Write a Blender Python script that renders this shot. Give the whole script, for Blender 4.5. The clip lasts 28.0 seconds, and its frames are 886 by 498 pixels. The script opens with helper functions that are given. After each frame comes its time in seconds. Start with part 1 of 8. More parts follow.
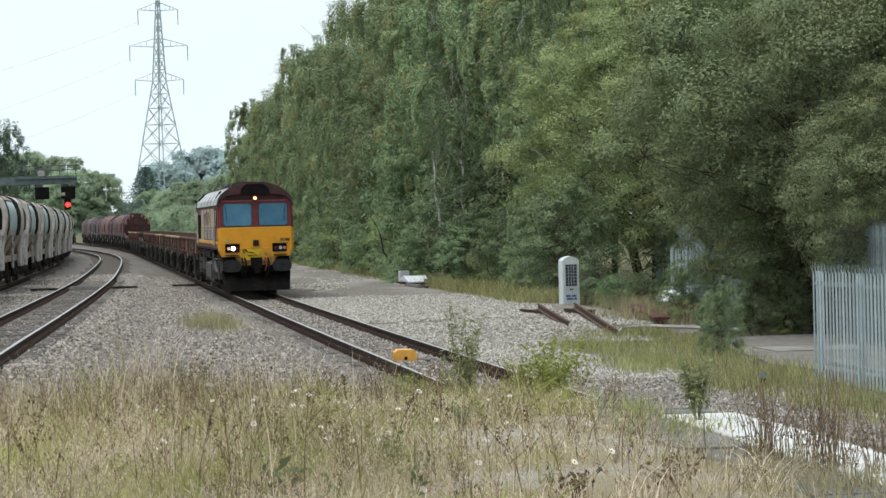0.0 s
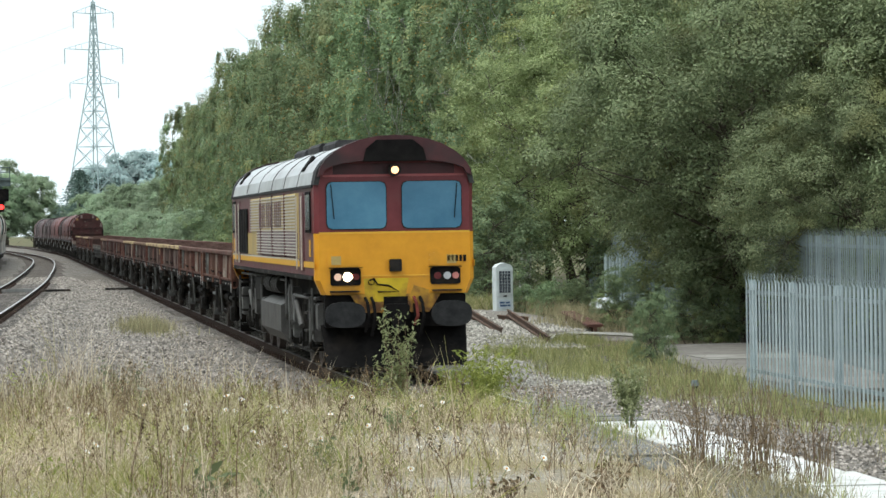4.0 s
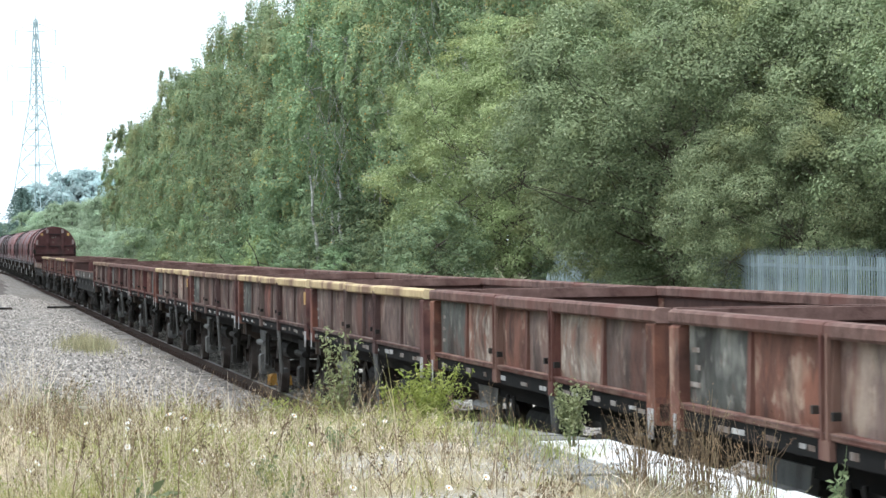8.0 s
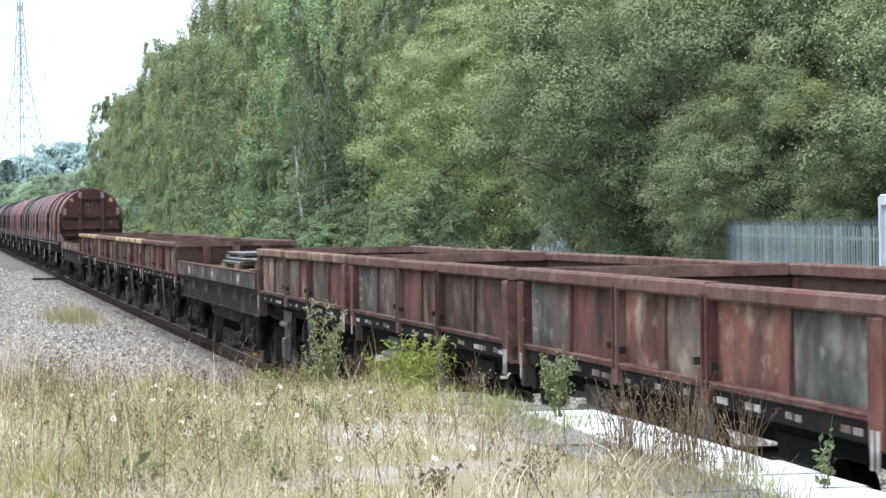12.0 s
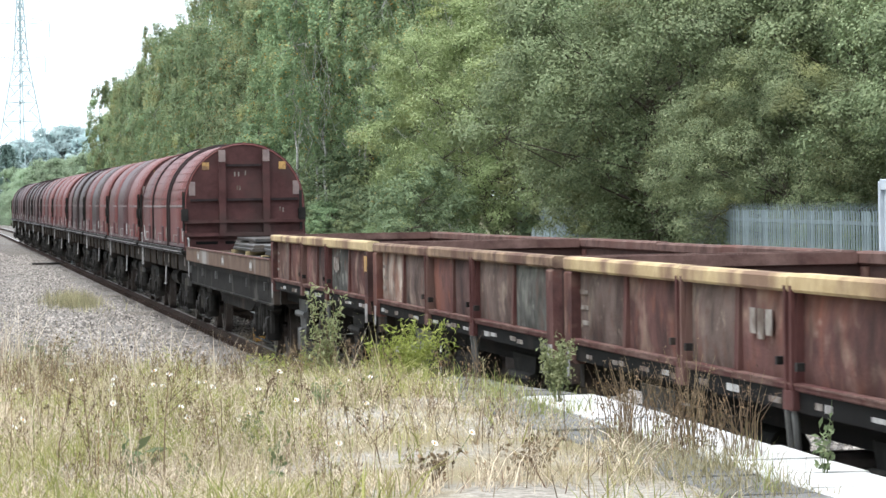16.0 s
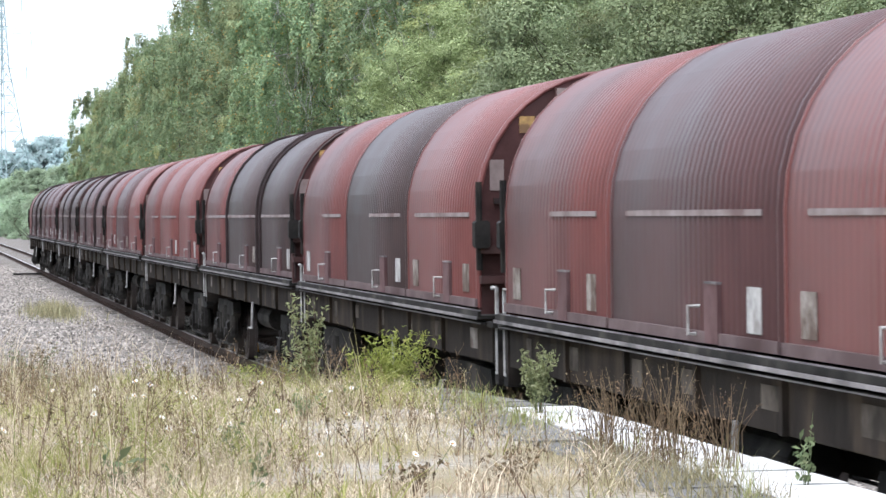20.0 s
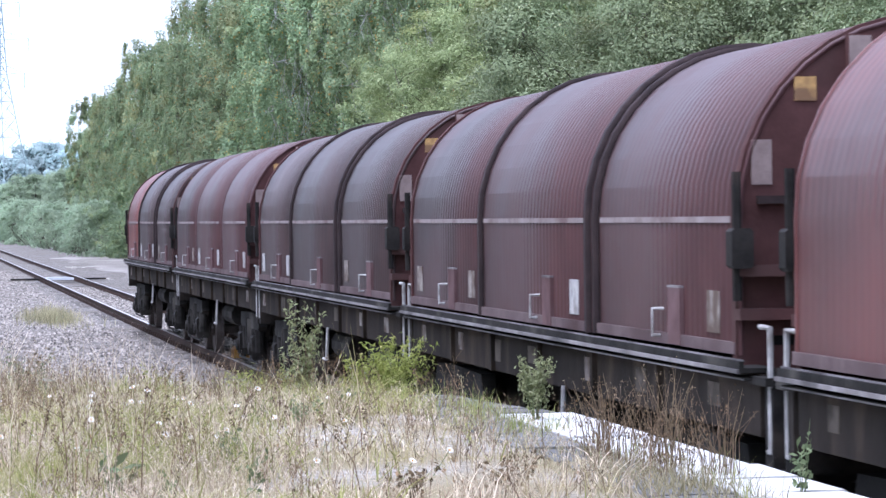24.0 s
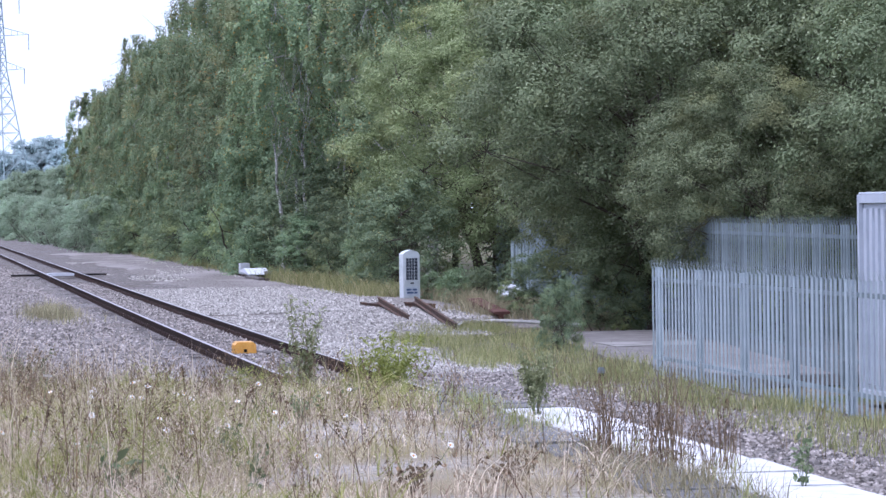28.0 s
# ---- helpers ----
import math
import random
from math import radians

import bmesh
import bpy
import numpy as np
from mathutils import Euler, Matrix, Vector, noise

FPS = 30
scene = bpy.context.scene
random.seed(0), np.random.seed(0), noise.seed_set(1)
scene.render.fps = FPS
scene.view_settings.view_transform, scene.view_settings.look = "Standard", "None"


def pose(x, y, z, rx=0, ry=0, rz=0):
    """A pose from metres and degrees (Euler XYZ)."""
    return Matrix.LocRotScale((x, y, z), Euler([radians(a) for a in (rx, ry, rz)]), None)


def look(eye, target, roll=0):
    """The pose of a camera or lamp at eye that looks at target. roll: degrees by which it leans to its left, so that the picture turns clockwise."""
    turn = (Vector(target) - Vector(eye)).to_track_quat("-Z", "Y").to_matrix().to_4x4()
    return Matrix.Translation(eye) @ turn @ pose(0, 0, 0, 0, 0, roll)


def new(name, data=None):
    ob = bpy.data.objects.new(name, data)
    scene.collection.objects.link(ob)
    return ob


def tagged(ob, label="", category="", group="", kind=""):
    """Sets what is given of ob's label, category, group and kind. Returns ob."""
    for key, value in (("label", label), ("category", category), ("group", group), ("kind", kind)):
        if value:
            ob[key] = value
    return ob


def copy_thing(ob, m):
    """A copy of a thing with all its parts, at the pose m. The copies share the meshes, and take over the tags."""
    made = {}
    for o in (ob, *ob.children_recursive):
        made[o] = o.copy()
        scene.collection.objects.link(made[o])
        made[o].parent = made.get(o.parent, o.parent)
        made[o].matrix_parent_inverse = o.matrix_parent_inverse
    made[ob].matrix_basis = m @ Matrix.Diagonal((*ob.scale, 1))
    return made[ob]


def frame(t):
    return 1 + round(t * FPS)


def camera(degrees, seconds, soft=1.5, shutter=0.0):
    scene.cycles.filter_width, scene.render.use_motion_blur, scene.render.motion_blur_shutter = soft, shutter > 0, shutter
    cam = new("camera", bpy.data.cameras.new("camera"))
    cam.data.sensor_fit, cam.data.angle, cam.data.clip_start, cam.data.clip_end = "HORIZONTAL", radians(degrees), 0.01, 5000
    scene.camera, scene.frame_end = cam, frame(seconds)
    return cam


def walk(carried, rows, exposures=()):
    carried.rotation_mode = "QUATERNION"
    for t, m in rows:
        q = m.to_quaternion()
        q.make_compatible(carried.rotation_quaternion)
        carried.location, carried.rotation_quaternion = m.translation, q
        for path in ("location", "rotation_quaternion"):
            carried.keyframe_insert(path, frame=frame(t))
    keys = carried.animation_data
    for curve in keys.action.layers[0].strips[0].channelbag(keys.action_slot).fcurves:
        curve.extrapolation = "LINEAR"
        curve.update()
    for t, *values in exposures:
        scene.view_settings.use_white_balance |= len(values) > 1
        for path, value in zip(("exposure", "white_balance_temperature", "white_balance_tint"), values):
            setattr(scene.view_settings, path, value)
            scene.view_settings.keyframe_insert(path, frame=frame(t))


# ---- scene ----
# The camera stands on the end of a platform; rail level is z = 0 and the near track runs along y.
EYE = (0.0, 0.0, 2.437)
# seconds, turn to the right of the track, tilt up, roll (degrees)
AIM = [
    (0, 6.361, -0.458, -1.382), (0.5, 6.567, -0.472, -1.168), (1, 6.945, -0.521, -1.040), (1.5, 7.273, -0.572, -1.119),
    (2, 7.429, -0.554, -1.085), (2.5, 7.510, -0.526, -0.953), (4.5, 7.496, -0.342, -0.843), (5, 7.568, -0.318, -0.681),
    (5.5, 7.887, -0.281, -0.794), (6, 8.081, -0.196, -0.714), (6.5, 8.217, -0.135, -0.885), (7, 8.310, -0.084, -0.841),
    (7.5, 8.415, -0.066, -0.795), (8, 8.503, -0.063, -0.776), (8.5, 8.493, -0.112, -0.780), (9, 8.511, -0.178, -0.809),
    (9.5, 8.538, -0.265, -0.845), (10, 8.555, -0.361, -0.871), (10.5, 8.597, -0.419, -0.830), (11, 8.651, -0.468, -0.909),
    (11.5, 8.693, -0.510, -0.858), (12, 8.750, -0.574, -0.920), (12.5, 8.760, -0.626, -0.980), (14.5, 8.713, -0.768, -0.953),
    (15, 8.702, -0.818, -0.967), (15.5, 8.707, -0.828, -0.924), (16, 8.749, -0.838, -0.926), (16.5, 8.795, -0.849, -0.903),
    (17, 8.821, -0.896, -0.877), (17.5, 8.837, -0.932, -0.863), (18, 8.898, -0.873, -0.873), (18.5, 8.946, -0.802, -0.868),
    (19, 9.009, -0.756, -0.834), (19.5, 9.047, -0.709, -0.867), (20, 9.074, -0.650, -0.799), (20.5, 9.108, -0.595, -0.761),
    (21, 9.110, -0.562, -0.892), (21.5, 9.122, -0.533, -0.824), (23.5, 9.136, -0.550, -0.681), (24, 9.120, -0.540, -0.700),
    (24.5, 9.108, -0.535, -0.746), (25, 9.109, -0.570, -0.739), (25.5, 9.092, -0.591, -0.720), (26, 9.094, -0.591, -0.657),
    (26.5, 9.098, -0.611, -0.706), (27, 9.109, -0.608, -0.586), (27.5, 9.104, -0.615, -0.784), (28, 9.114, -0.626, -0.822),
]


def aim(yaw, tilt, roll):
    a, b = radians(yaw), radians(tilt)
    way = Vector((math.sin(a) * math.cos(b), math.cos(a) * math.cos(b), math.sin(b)))
    return look(EYE, Vector(EYE) + way, roll)


cam = camera(15.255, 28.0, 1.5, 0.1)
walk(cam, [(t, aim(a, b, c)) for t, a, b, c in AIM], [(0.0, -0.08, 6180, 9), (4.8, 0.14, 6200, 6), (6.0, 0.12, 6250, 7), (7.0, 0.42, 6180, 7), (7.8, 0.72, 5850, 9), (12.0, 0.78, 5760, 12), (17.0, 0.77, 6040, 12),
                                                           (20.0, 0.82, 5850, 16), (23.5, 0.82, 5300, 25), (26.0, 0.64, 5330, 25), (27.0, 0.45, 5250, 28), (28.0, 0.22, 5240, 31)])

# ---- light ----
world = bpy.data.worlds.new("overcast")
scene.world = world
world.use_nodes = True
wt = world.node_tree
wt.nodes.clear()
w_out = wt.nodes.new("ShaderNodeOutputWorld")
w_bg = wt.nodes.new("ShaderNodeBackground")
w_sky = wt.nodes.new("ShaderNodeTexSky")
w_sky.sky_type = "NISHITA"
w_sky.sun_disc = False
w_sky.sun_elevation = radians(69)
w_sky.sun_rotation = radians(265)
w_sky.dust_density = 4.0
w_scale = wt.nodes.new("ShaderNodeMix")
w_scale.data_type = "RGBA"
w_scale.blend_type = "MULTIPLY"
w_scale.inputs[0].default_value = 1.0
w_scale.inputs[7].default_value = (0.08, 0.08, 0.08, 1)
w_noise = wt.nodes.new("ShaderNodeTexNoise")
w_noise.inputs["Scale"].default_value = 2.2
w_noise.inputs["Detail"].default_value = 4
w_ramp = wt.nodes.new("ShaderNodeValToRGB")
w_ramp.color_ramp.elements[0].position, w_ramp.color_ramp.elements[0].color = 0.3, (0.86, 0.95, 0.98, 1)
w_ramp.color_ramp.elements[1].position, w_ramp.color_ramp.elements[1].color = 0.75, (1.02, 1.06, 1.07, 1)
w_mix = wt.nodes.new("ShaderNodeMix")
w_mix.data_type = "RGBA"
w_mix.inputs[0].default_value = 0.88
wt.links.new(w_sky.outputs[0], w_scale.inputs[6])
wt.links.new(w_noise.outputs["Fac"], w_ramp.inputs[0])
wt.links.new(w_scale.outputs[2], w_mix.inputs[6])
wt.links.new(w_ramp.outputs[0], w_mix.inputs[7])
wt.links.new(w_mix.outputs[2], w_bg.inputs["Color"])
w_bg.inputs["Strength"].default_value = 1.22
wt.links.new(w_bg.outputs[0], w_out.inputs[0])

sun_data = bpy.data.lights.new("sun", "SUN")
sun_data.energy = 2.4
sun_data.angle = radians(32)
sun_data.color = (1.0, 0.96, 0.9)
sun = new("sun", sun_data)
sun.matrix_world = look((-27, -12, 79), (0, 0, 0))


# ---- building helpers ----
class M:
    """Collects faces for one mesh."""

    def __init__(self):
        self.v, self.f, self.mi = [], [], []

    def add(self, verts, faces, m=0):
        n = len(self.v)
        self.v += [tuple(p) for p in verts]
        self.f += [tuple(i + n for i in q) for q in faces]
        self.mi += [m] * len(faces)
        return self

    def box(self, x0, x1, y0, y1, z0, z1, m=0, ch=0.0):
        if ch <= 0:
            vs = [(x, y, z) for z in (z0, z1) for y in (y0, y1) for x in (x0, x1)]
            return self.add(vs, [(0, 2, 3, 1), (4, 5, 7, 6), (0, 1, 5, 4), (2, 6, 7, 3), (0, 4, 6, 2), (1, 3, 7, 5)], m)
        c = ch
        prof = [(x0 + c, z0), (x1 - c, z0), (x1, z0 + c), (x1, z1 - c), (x1 - c, z1), (x0 + c, z1), (x0, z1 - c), (x0, z0 + c)]
        return self.prism(prof, y0, y1, m)

    def prism(self, prof, y0, y1, m=0, caps=True):
        """A closed profile of (x, z) drawn along y."""
        n = len(prof)
        vs = [(x, y0, z) for x, z in prof] + [(x, y1, z) for x, z in prof]
        fs = [(i, (i + 1) % n, n + (i + 1) % n, n + i) for i in range(n)]
        if caps:
            fs += [tuple(range(n - 1, -1, -1)), tuple(range(n, 2 * n))]
        return self.add(vs, fs, m)

    def prism_x(self, prof, x0, x1, m=0):
        """A closed profile of (y, z) drawn along x."""
        n = len(prof)
        vs = [(x0, y, z) for y, z in prof] + [(x1, y, z) for y, z in prof]
        fs = [(i, n + i, n + (i + 1) % n, (i + 1) % n) for i in range(n)] + [tuple(range(n)), tuple(range(2 * n - 1, n - 1, -1))]
        return self.add(vs, fs, m)

    def tube(self, a, b, r0, r1=None, n=8, m=0, caps=True):
        a, b = Vector(a), Vector(b)
        r1 = r0 if r1 is None else r1
        d = (b - a).normalized()
        s = d.orthogonal().normalized()
        t = d.cross(s)
        vs = []
        for p, r in ((a, r0), (b, r1)):
            vs += [p + (s * math.cos(2 * math.pi * i / n) + t * math.sin(2 * math.pi * i / n)) * r for i in range(n)]
        fs = [(i, (i + 1) % n, n + (i + 1) % n, n + i) for i in range(n)]
        if caps:
            fs += [tuple(range(n - 1, -1, -1)), tuple(range(n, 2 * n))]
        return self.add(vs, fs, m)

    def path(self, pts, r, n=6, m=0):
        """One continuous bent tube through the points."""
        p = [Vector(q) for q in pts]
        ways = [(b - a).normalized() for a, b in zip(p, p[1:])]
        tangents = [ways[0]] + [(a + b).normalized() if (a + b).length > 1e-4 else a for a, b in zip(ways, ways[1:])] + [ways[-1]]
        side = tangents[0].orthogonal().normalized()
        vs = []
        for q, t in zip(p, tangents):
            side = side - t * side.dot(t)
            side = side.normalized() if side.length > 1e-4 else t.orthogonal().normalized()
            up = t.cross(side)
            vs += [q + (side * math.cos(2 * math.pi * i / n) + up * math.sin(2 * math.pi * i / n)) * r for i in range(n)]
        fs = [(j * n + i, j * n + (i + 1) % n, (j + 1) * n + (i + 1) % n, (j + 1) * n + i) for j in range(len(p) - 1) for i in range(n)]
        fs += [tuple(range(n - 1, -1, -1)), tuple(range((len(p) - 1) * n, len(p) * n))]
        return self.add(vs, fs, m)

    def mesh(self, name, mats, smooth=False):
        me = bpy.data.meshes.new(name)
        me.from_pydata(self.v, [], self.f)
        for k in (mats if isinstance(mats, (list, tuple)) else [mats]):
            me.materials.append(k)
        me.polygons.foreach_set("material_index", self.mi)
        if smooth:
            me.polygons.foreach_set("use_smooth", [True] * len(self.f))
        me.update()
        return me


def part(name, m, mats, parent=None, label="", smooth=False):
    """Links what m has collected as one mesh object, under parent if there is one."""
    ob = new(name, m.mesh(name, mats, smooth) if isinstance(m, M) else m)
    ob.parent = parent
    return tagged(ob, label)


def thing(name, label, category, group="", kind=""):
    ob = new(name)
    ob.empty_display_size = 0.3
    return tagged(ob, label, category, group, kind)


def array_mesh(name, verts, faces, mat, smooth=False):
    """A mesh from numpy arrays: faces all of one size."""
    me = bpy.data.meshes.new(name)
    k = faces.shape[1]
    me.vertices.add(len(verts))
    me.vertices.foreach_set("co", verts.astype(np.float32).ravel())
    me.loops.add(faces.size)
    me.loops.foreach_set("vertex_index", faces.astype(np.int32).ravel())
    me.polygons.add(len(faces))
    me.polygons.foreach_set("loop_start", np.arange(0, faces.size, k, dtype=np.int32))
    if smooth:
        me.polygons.foreach_set("use_smooth", np.ones(len(faces), dtype=bool))
    me.materials.append(mat)
    me.update(calc_edges=True)
    return me


# ---- materials ----
def material(name, c1, c2, scale=6.0, rough=0.8, metal=0.0, bump=0.2, stain=None, stain_scale=0.8, stain_at=0.55,
             stretch=(1, 1, 1), vary=0.0, fine=40.0, island=0.0):
    """Two colours mixed by noise, a third in larger stains, fine relief; vary: brightness from object to object."""
    mt = bpy.data.materials.new(name)
    mt.use_nodes = True
    nt = mt.node_tree
    nd, ln = nt.nodes, nt.links
    bs = nd["Principled BSDF"]
    tc = nd.new("ShaderNodeTexCoord")
    mp = nd.new("ShaderNodeMapping")
    mp.inputs["Scale"].default_value = stretch
    ln.new(tc.outputs["Object"], mp.inputs["Vector"])
    n1 = nd.new("ShaderNodeTexNoise")
    n1.inputs["Scale"].default_value = scale
    n1.inputs["Detail"].default_value = 6
    n1.inputs["Roughness"].default_value = 0.65
    ln.new(mp.outputs[0], n1.inputs["Vector"])
    r1 = nd.new("ShaderNodeValToRGB")
    r1.color_ramp.elements[0].position, r1.color_ramp.elements[0].color = 0.35, (*c1, 1)
    r1.color_ramp.elements[1].position, r1.color_ramp.elements[1].color = 0.65, (*c2, 1)
    ln.new(n1.outputs["Fac"], r1.inputs[0])
    col = r1.outputs[0]
    if stain:
        n2 = nd.new("ShaderNodeTexNoise")
        n2.inputs["Scale"].default_value = stain_scale
        n2.inputs["Detail"].default_value = 5
        ln.new(mp.outputs[0], n2.inputs["Vector"])
        r2 = nd.new("ShaderNodeValToRGB")
        r2.color_ramp.elements[0].position, r2.color_ramp.elements[0].color = stain_at - 0.07, (0, 0, 0, 1)
        r2.color_ramp.elements[1].position, r2.color_ramp.elements[1].color = stain_at + 0.1, (0.9, 0.9, 0.9, 1)
        ln.new(n2.outputs["Fac"], r2.inputs[0])
        mx = nd.new("ShaderNodeMix")
        mx.data_type = "RGBA"
        ln.new(r2.outputs[0], mx.inputs[0])
        ln.new(col, mx.inputs[6])
        mx.inputs[7].default_value = (*stain, 1)
        col = mx.outputs[2]
    if vary or island:
        hv = nd.new("ShaderNodeHueSaturation")
        mr = nd.new("ShaderNodeMapRange")
        mr.inputs[3].default_value, mr.inputs[4].default_value = 1 - (vary or island), 1 + (vary or island)
        if island:
            gm = nd.new("ShaderNodeNewGeometry")
            ln.new(gm.outputs["Random Per Island"], mr.inputs[0])
        else:
            oi = nd.new("ShaderNodeObjectInfo")
            ln.new(oi.outputs["Random"], mr.inputs[0])
        ln.new(mr.outputs[0], hv.inputs["Value"])
        ln.new(col, hv.inputs["Color"])
        col = hv.outputs[0]
    ln.new(col, bs.inputs["Base Color"])
    bs.inputs["Metallic"].default_value = metal
    bs.inputs["Specular IOR Level"].default_value = 0.5 if rough < 0.3 else 0.35 if rough < 0.65 else 0.08
    mr2 = nd.new("ShaderNodeMapRange")
    mr2.inputs[3].default_value, mr2.inputs[4].default_value = max(rough - 0.12, 0.03), min(rough + 0.12, 1)
    ln.new(n1.outputs["Fac"], mr2.inputs[0])
    ln.new(mr2.outputs[0], bs.inputs["Roughness"])
    if bump:
        n3 = nd.new("ShaderNodeTexNoise")
        n3.inputs["Scale"].default_value = fine
        n3.inputs["Detail"].default_value = 4
        ln.new(mp.outputs[0], n3.inputs["Vector"])
        bp = nd.new("ShaderNodeBump")
        bp.inputs["Strength"].default_value = bump
        bp.inputs["Distance"].default_value = 0.02
        ln.new(n3.outputs["Fac"], bp.inputs["Height"])
        ln.new(bp.outputs[0], bs.inputs["Normal"])
    return mt


def worn_paint(name, c1, c2, pale, rust, pale_at=0.6, rust_at=0.58):
    """Old wagon paint: faded blotches of a paler and a rustier coat with soft edges, fine flakes, and soot washed down in runs."""
    mt = material(name, c1, c2, 2.2, 0.88, 0, 0.25, vary=0.2)
    nt = mt.node_tree
    nd, ln = nt.nodes, nt.links
    bs = nd["Principled BSDF"]
    col = bs.inputs["Base Color"].links[0].from_socket
    tc = nd.new("ShaderNodeTexCoord")
    oi = nd.new("ShaderNodeObjectInfo")
    mu = nd.new("ShaderNodeMath")
    mu.operation = "MULTIPLY"
    mu.inputs[1].default_value = 37.0
    ln.new(oi.outputs["Random"], mu.inputs[0])
    soot = (0.02, 0.016, 0.015)
    for colour, at, scale, stretch, detail, soft, most in (
            (pale, pale_at, 1.5, (1, 1.0, 1.3), 3, 0.09, 0.85), (rust, rust_at, 1.3, (1, 1.3, 0.9), 3, 0.1, 0.8),
            (pale, pale_at + 0.04, 4.5, (1, 1.0, 1.2), 5, 0.06, 0.75), (rust, rust_at + 0.04, 5.0, (1, 1.0, 0.8), 5, 0.08, 0.6), (soot, 0.53, 1.5, (1, 1.5, 0.9), 4, 0.16, 0.78), (soot, 0.6, 6.0, (1, 1.0, 0.5), 5, 0.12, 0.5)):
        mp = nd.new("ShaderNodeMapping")
        mp.inputs["Scale"].default_value = stretch
        ln.new(tc.outputs["Object"], mp.inputs["Vector"])
        ns = nd.new("ShaderNodeTexNoise")
        ns.noise_dimensions = "4D"
        ns.inputs["Scale"].default_value = scale
        ns.inputs["Detail"].default_value = detail
        ns.inputs["Roughness"].default_value = 0.6
        ln.new(mu.outputs[0], ns.inputs["W"])
        ln.new(mp.outputs[0], ns.inputs["Vector"])
        rp = nd.new("ShaderNodeValToRGB")
        rp.color_ramp.elements[0].position, rp.color_ramp.elements[0].color = at - soft / 2, (0, 0, 0, 1)
        rp.color_ramp.elements[1].position, rp.color_ramp.elements[1].color = at + soft, (most, most, most, 1)
        ln.new(ns.outputs["Fac"], rp.inputs[0])
        mx = nd.new("ShaderNodeMix")
        mx.data_type = "RGBA"
        ln.new(rp.outputs[0], mx.inputs[0])
        ln.new(col, mx.inputs[6])
        mx.inputs[7].default_value = (*colour, 1)
        col = mx.outputs[2]
    ln.new(col, bs.inputs["Base Color"])
    return mt


def leaf_material(name, c1, c2, c3, translucent=0.25, rough=0.55, patch=None, patch_at=0.55, patch_scale=0.6):
    """Leaf colours that change from leaf to leaf and from branch to branch."""
    mt = bpy.data.materials.new(name)
    mt.use_nodes = True
    nt = mt.node_tree
    nd, ln = nt.nodes, nt.links
    bs, out = nd["Principled BSDF"], nd["Material Output"]
    gm = nd.new("ShaderNodeNewGeometry")
    rp = nd.new("ShaderNodeValToRGB")
    rp.color_ramp.elements[0].position, rp.color_ramp.elements[0].color = 0.0, (*c1, 1)
    rp.color_ramp.elements[1].position, rp.color_ramp.elements[1].color = 0.93, (*c2, 1)
    e = rp.color_ramp.elements.new(0.985)
    e.color = (*c3, 1)
    ln.new(gm.outputs["Random Per Island"], rp.inputs[0])
    tc = nd.new("ShaderNodeTexCoord")
    ns = nd.new("ShaderNodeTexNoise")
    ns.inputs["Scale"].default_value = 0.5
    ns.inputs["Detail"].default_value = 3
    ln.new(tc.outputs["Object"], ns.inputs["Vector"])
    oi = nd.new("ShaderNodeObjectInfo")
    ad = nd.new("ShaderNodeMath")
    ad.operation = "MULTIPLY_ADD"
    ad.inputs[1].default_value, ad.inputs[2].default_value = 0.5, 0.46
    ln.new(oi.outputs["Random"], ad.inputs[0])
    m2 = nd.new("ShaderNodeMath")
    m2.operation = "ADD"
    ln.new(ad.outputs[0], m2.inputs[0])
    ln.new(ns.outputs["Fac"], m2.inputs[1])
    hv = nd.new("ShaderNodeHueSaturation")
    ln.new(m2.outputs[0], hv.inputs["Value"])
    hm = nd.new("ShaderNodeMapRange")
    hm.inputs[3].default_value, hm.inputs[4].default_value = 0.48, 0.507
    ln.new(oi.outputs["Random"], hm.inputs[0])
    ln.new(hm.outputs[0], hv.inputs["Hue"])
    col = rp.outputs[0]
    if patch:
        n2 = nd.new("ShaderNodeTexNoise")
        n2.inputs["Scale"].default_value = patch_scale
        n2.inputs["Detail"].default_value = 4
        ln.new(tc.outputs["Object"], n2.inputs["Vector"])
        r2 = nd.new("ShaderNodeValToRGB")
        r2.color_ramp.elements[0].position, r2.color_ramp.elements[0].color = patch_at - 0.06, (0, 0, 0, 1)
        r2.color_ramp.elements[1].position, r2.color_ramp.elements[1].color = patch_at + 0.12, (0.85, 0.85, 0.85, 1)
        ln.new(n2.outputs["Fac"], r2.inputs[0])
        mx = nd.new("ShaderNodeMix")
        mx.data_type = "RGBA"
        ln.new(r2.outputs[0], mx.inputs[0])
        ln.new(col, mx.inputs[6])
        mx.inputs[7].default_value = (*patch, 1)
        col = mx.outputs[2]
    ln.new(col, hv.inputs["Color"])
    ln.new(hv.outputs[0], bs.inputs["Base Color"])
    bs.inputs["Roughness"].default_value = rough
    bs.inputs["Specular IOR Level"].default_value = 0.16
    tr = nd.new("ShaderNodeBsdfTranslucent")
    ln.new(hv.outputs[0], tr.inputs["Color"])
    ms = nd.new("ShaderNodeMixShader")
    ms.inputs[0].default_value = translucent
    ln.new(bs.outputs[0], ms.inputs[1])
    ln.new(tr.outputs[0], ms.inputs[2])
    ln.new(ms.outputs[0], out.inputs["Surface"])
    return mt


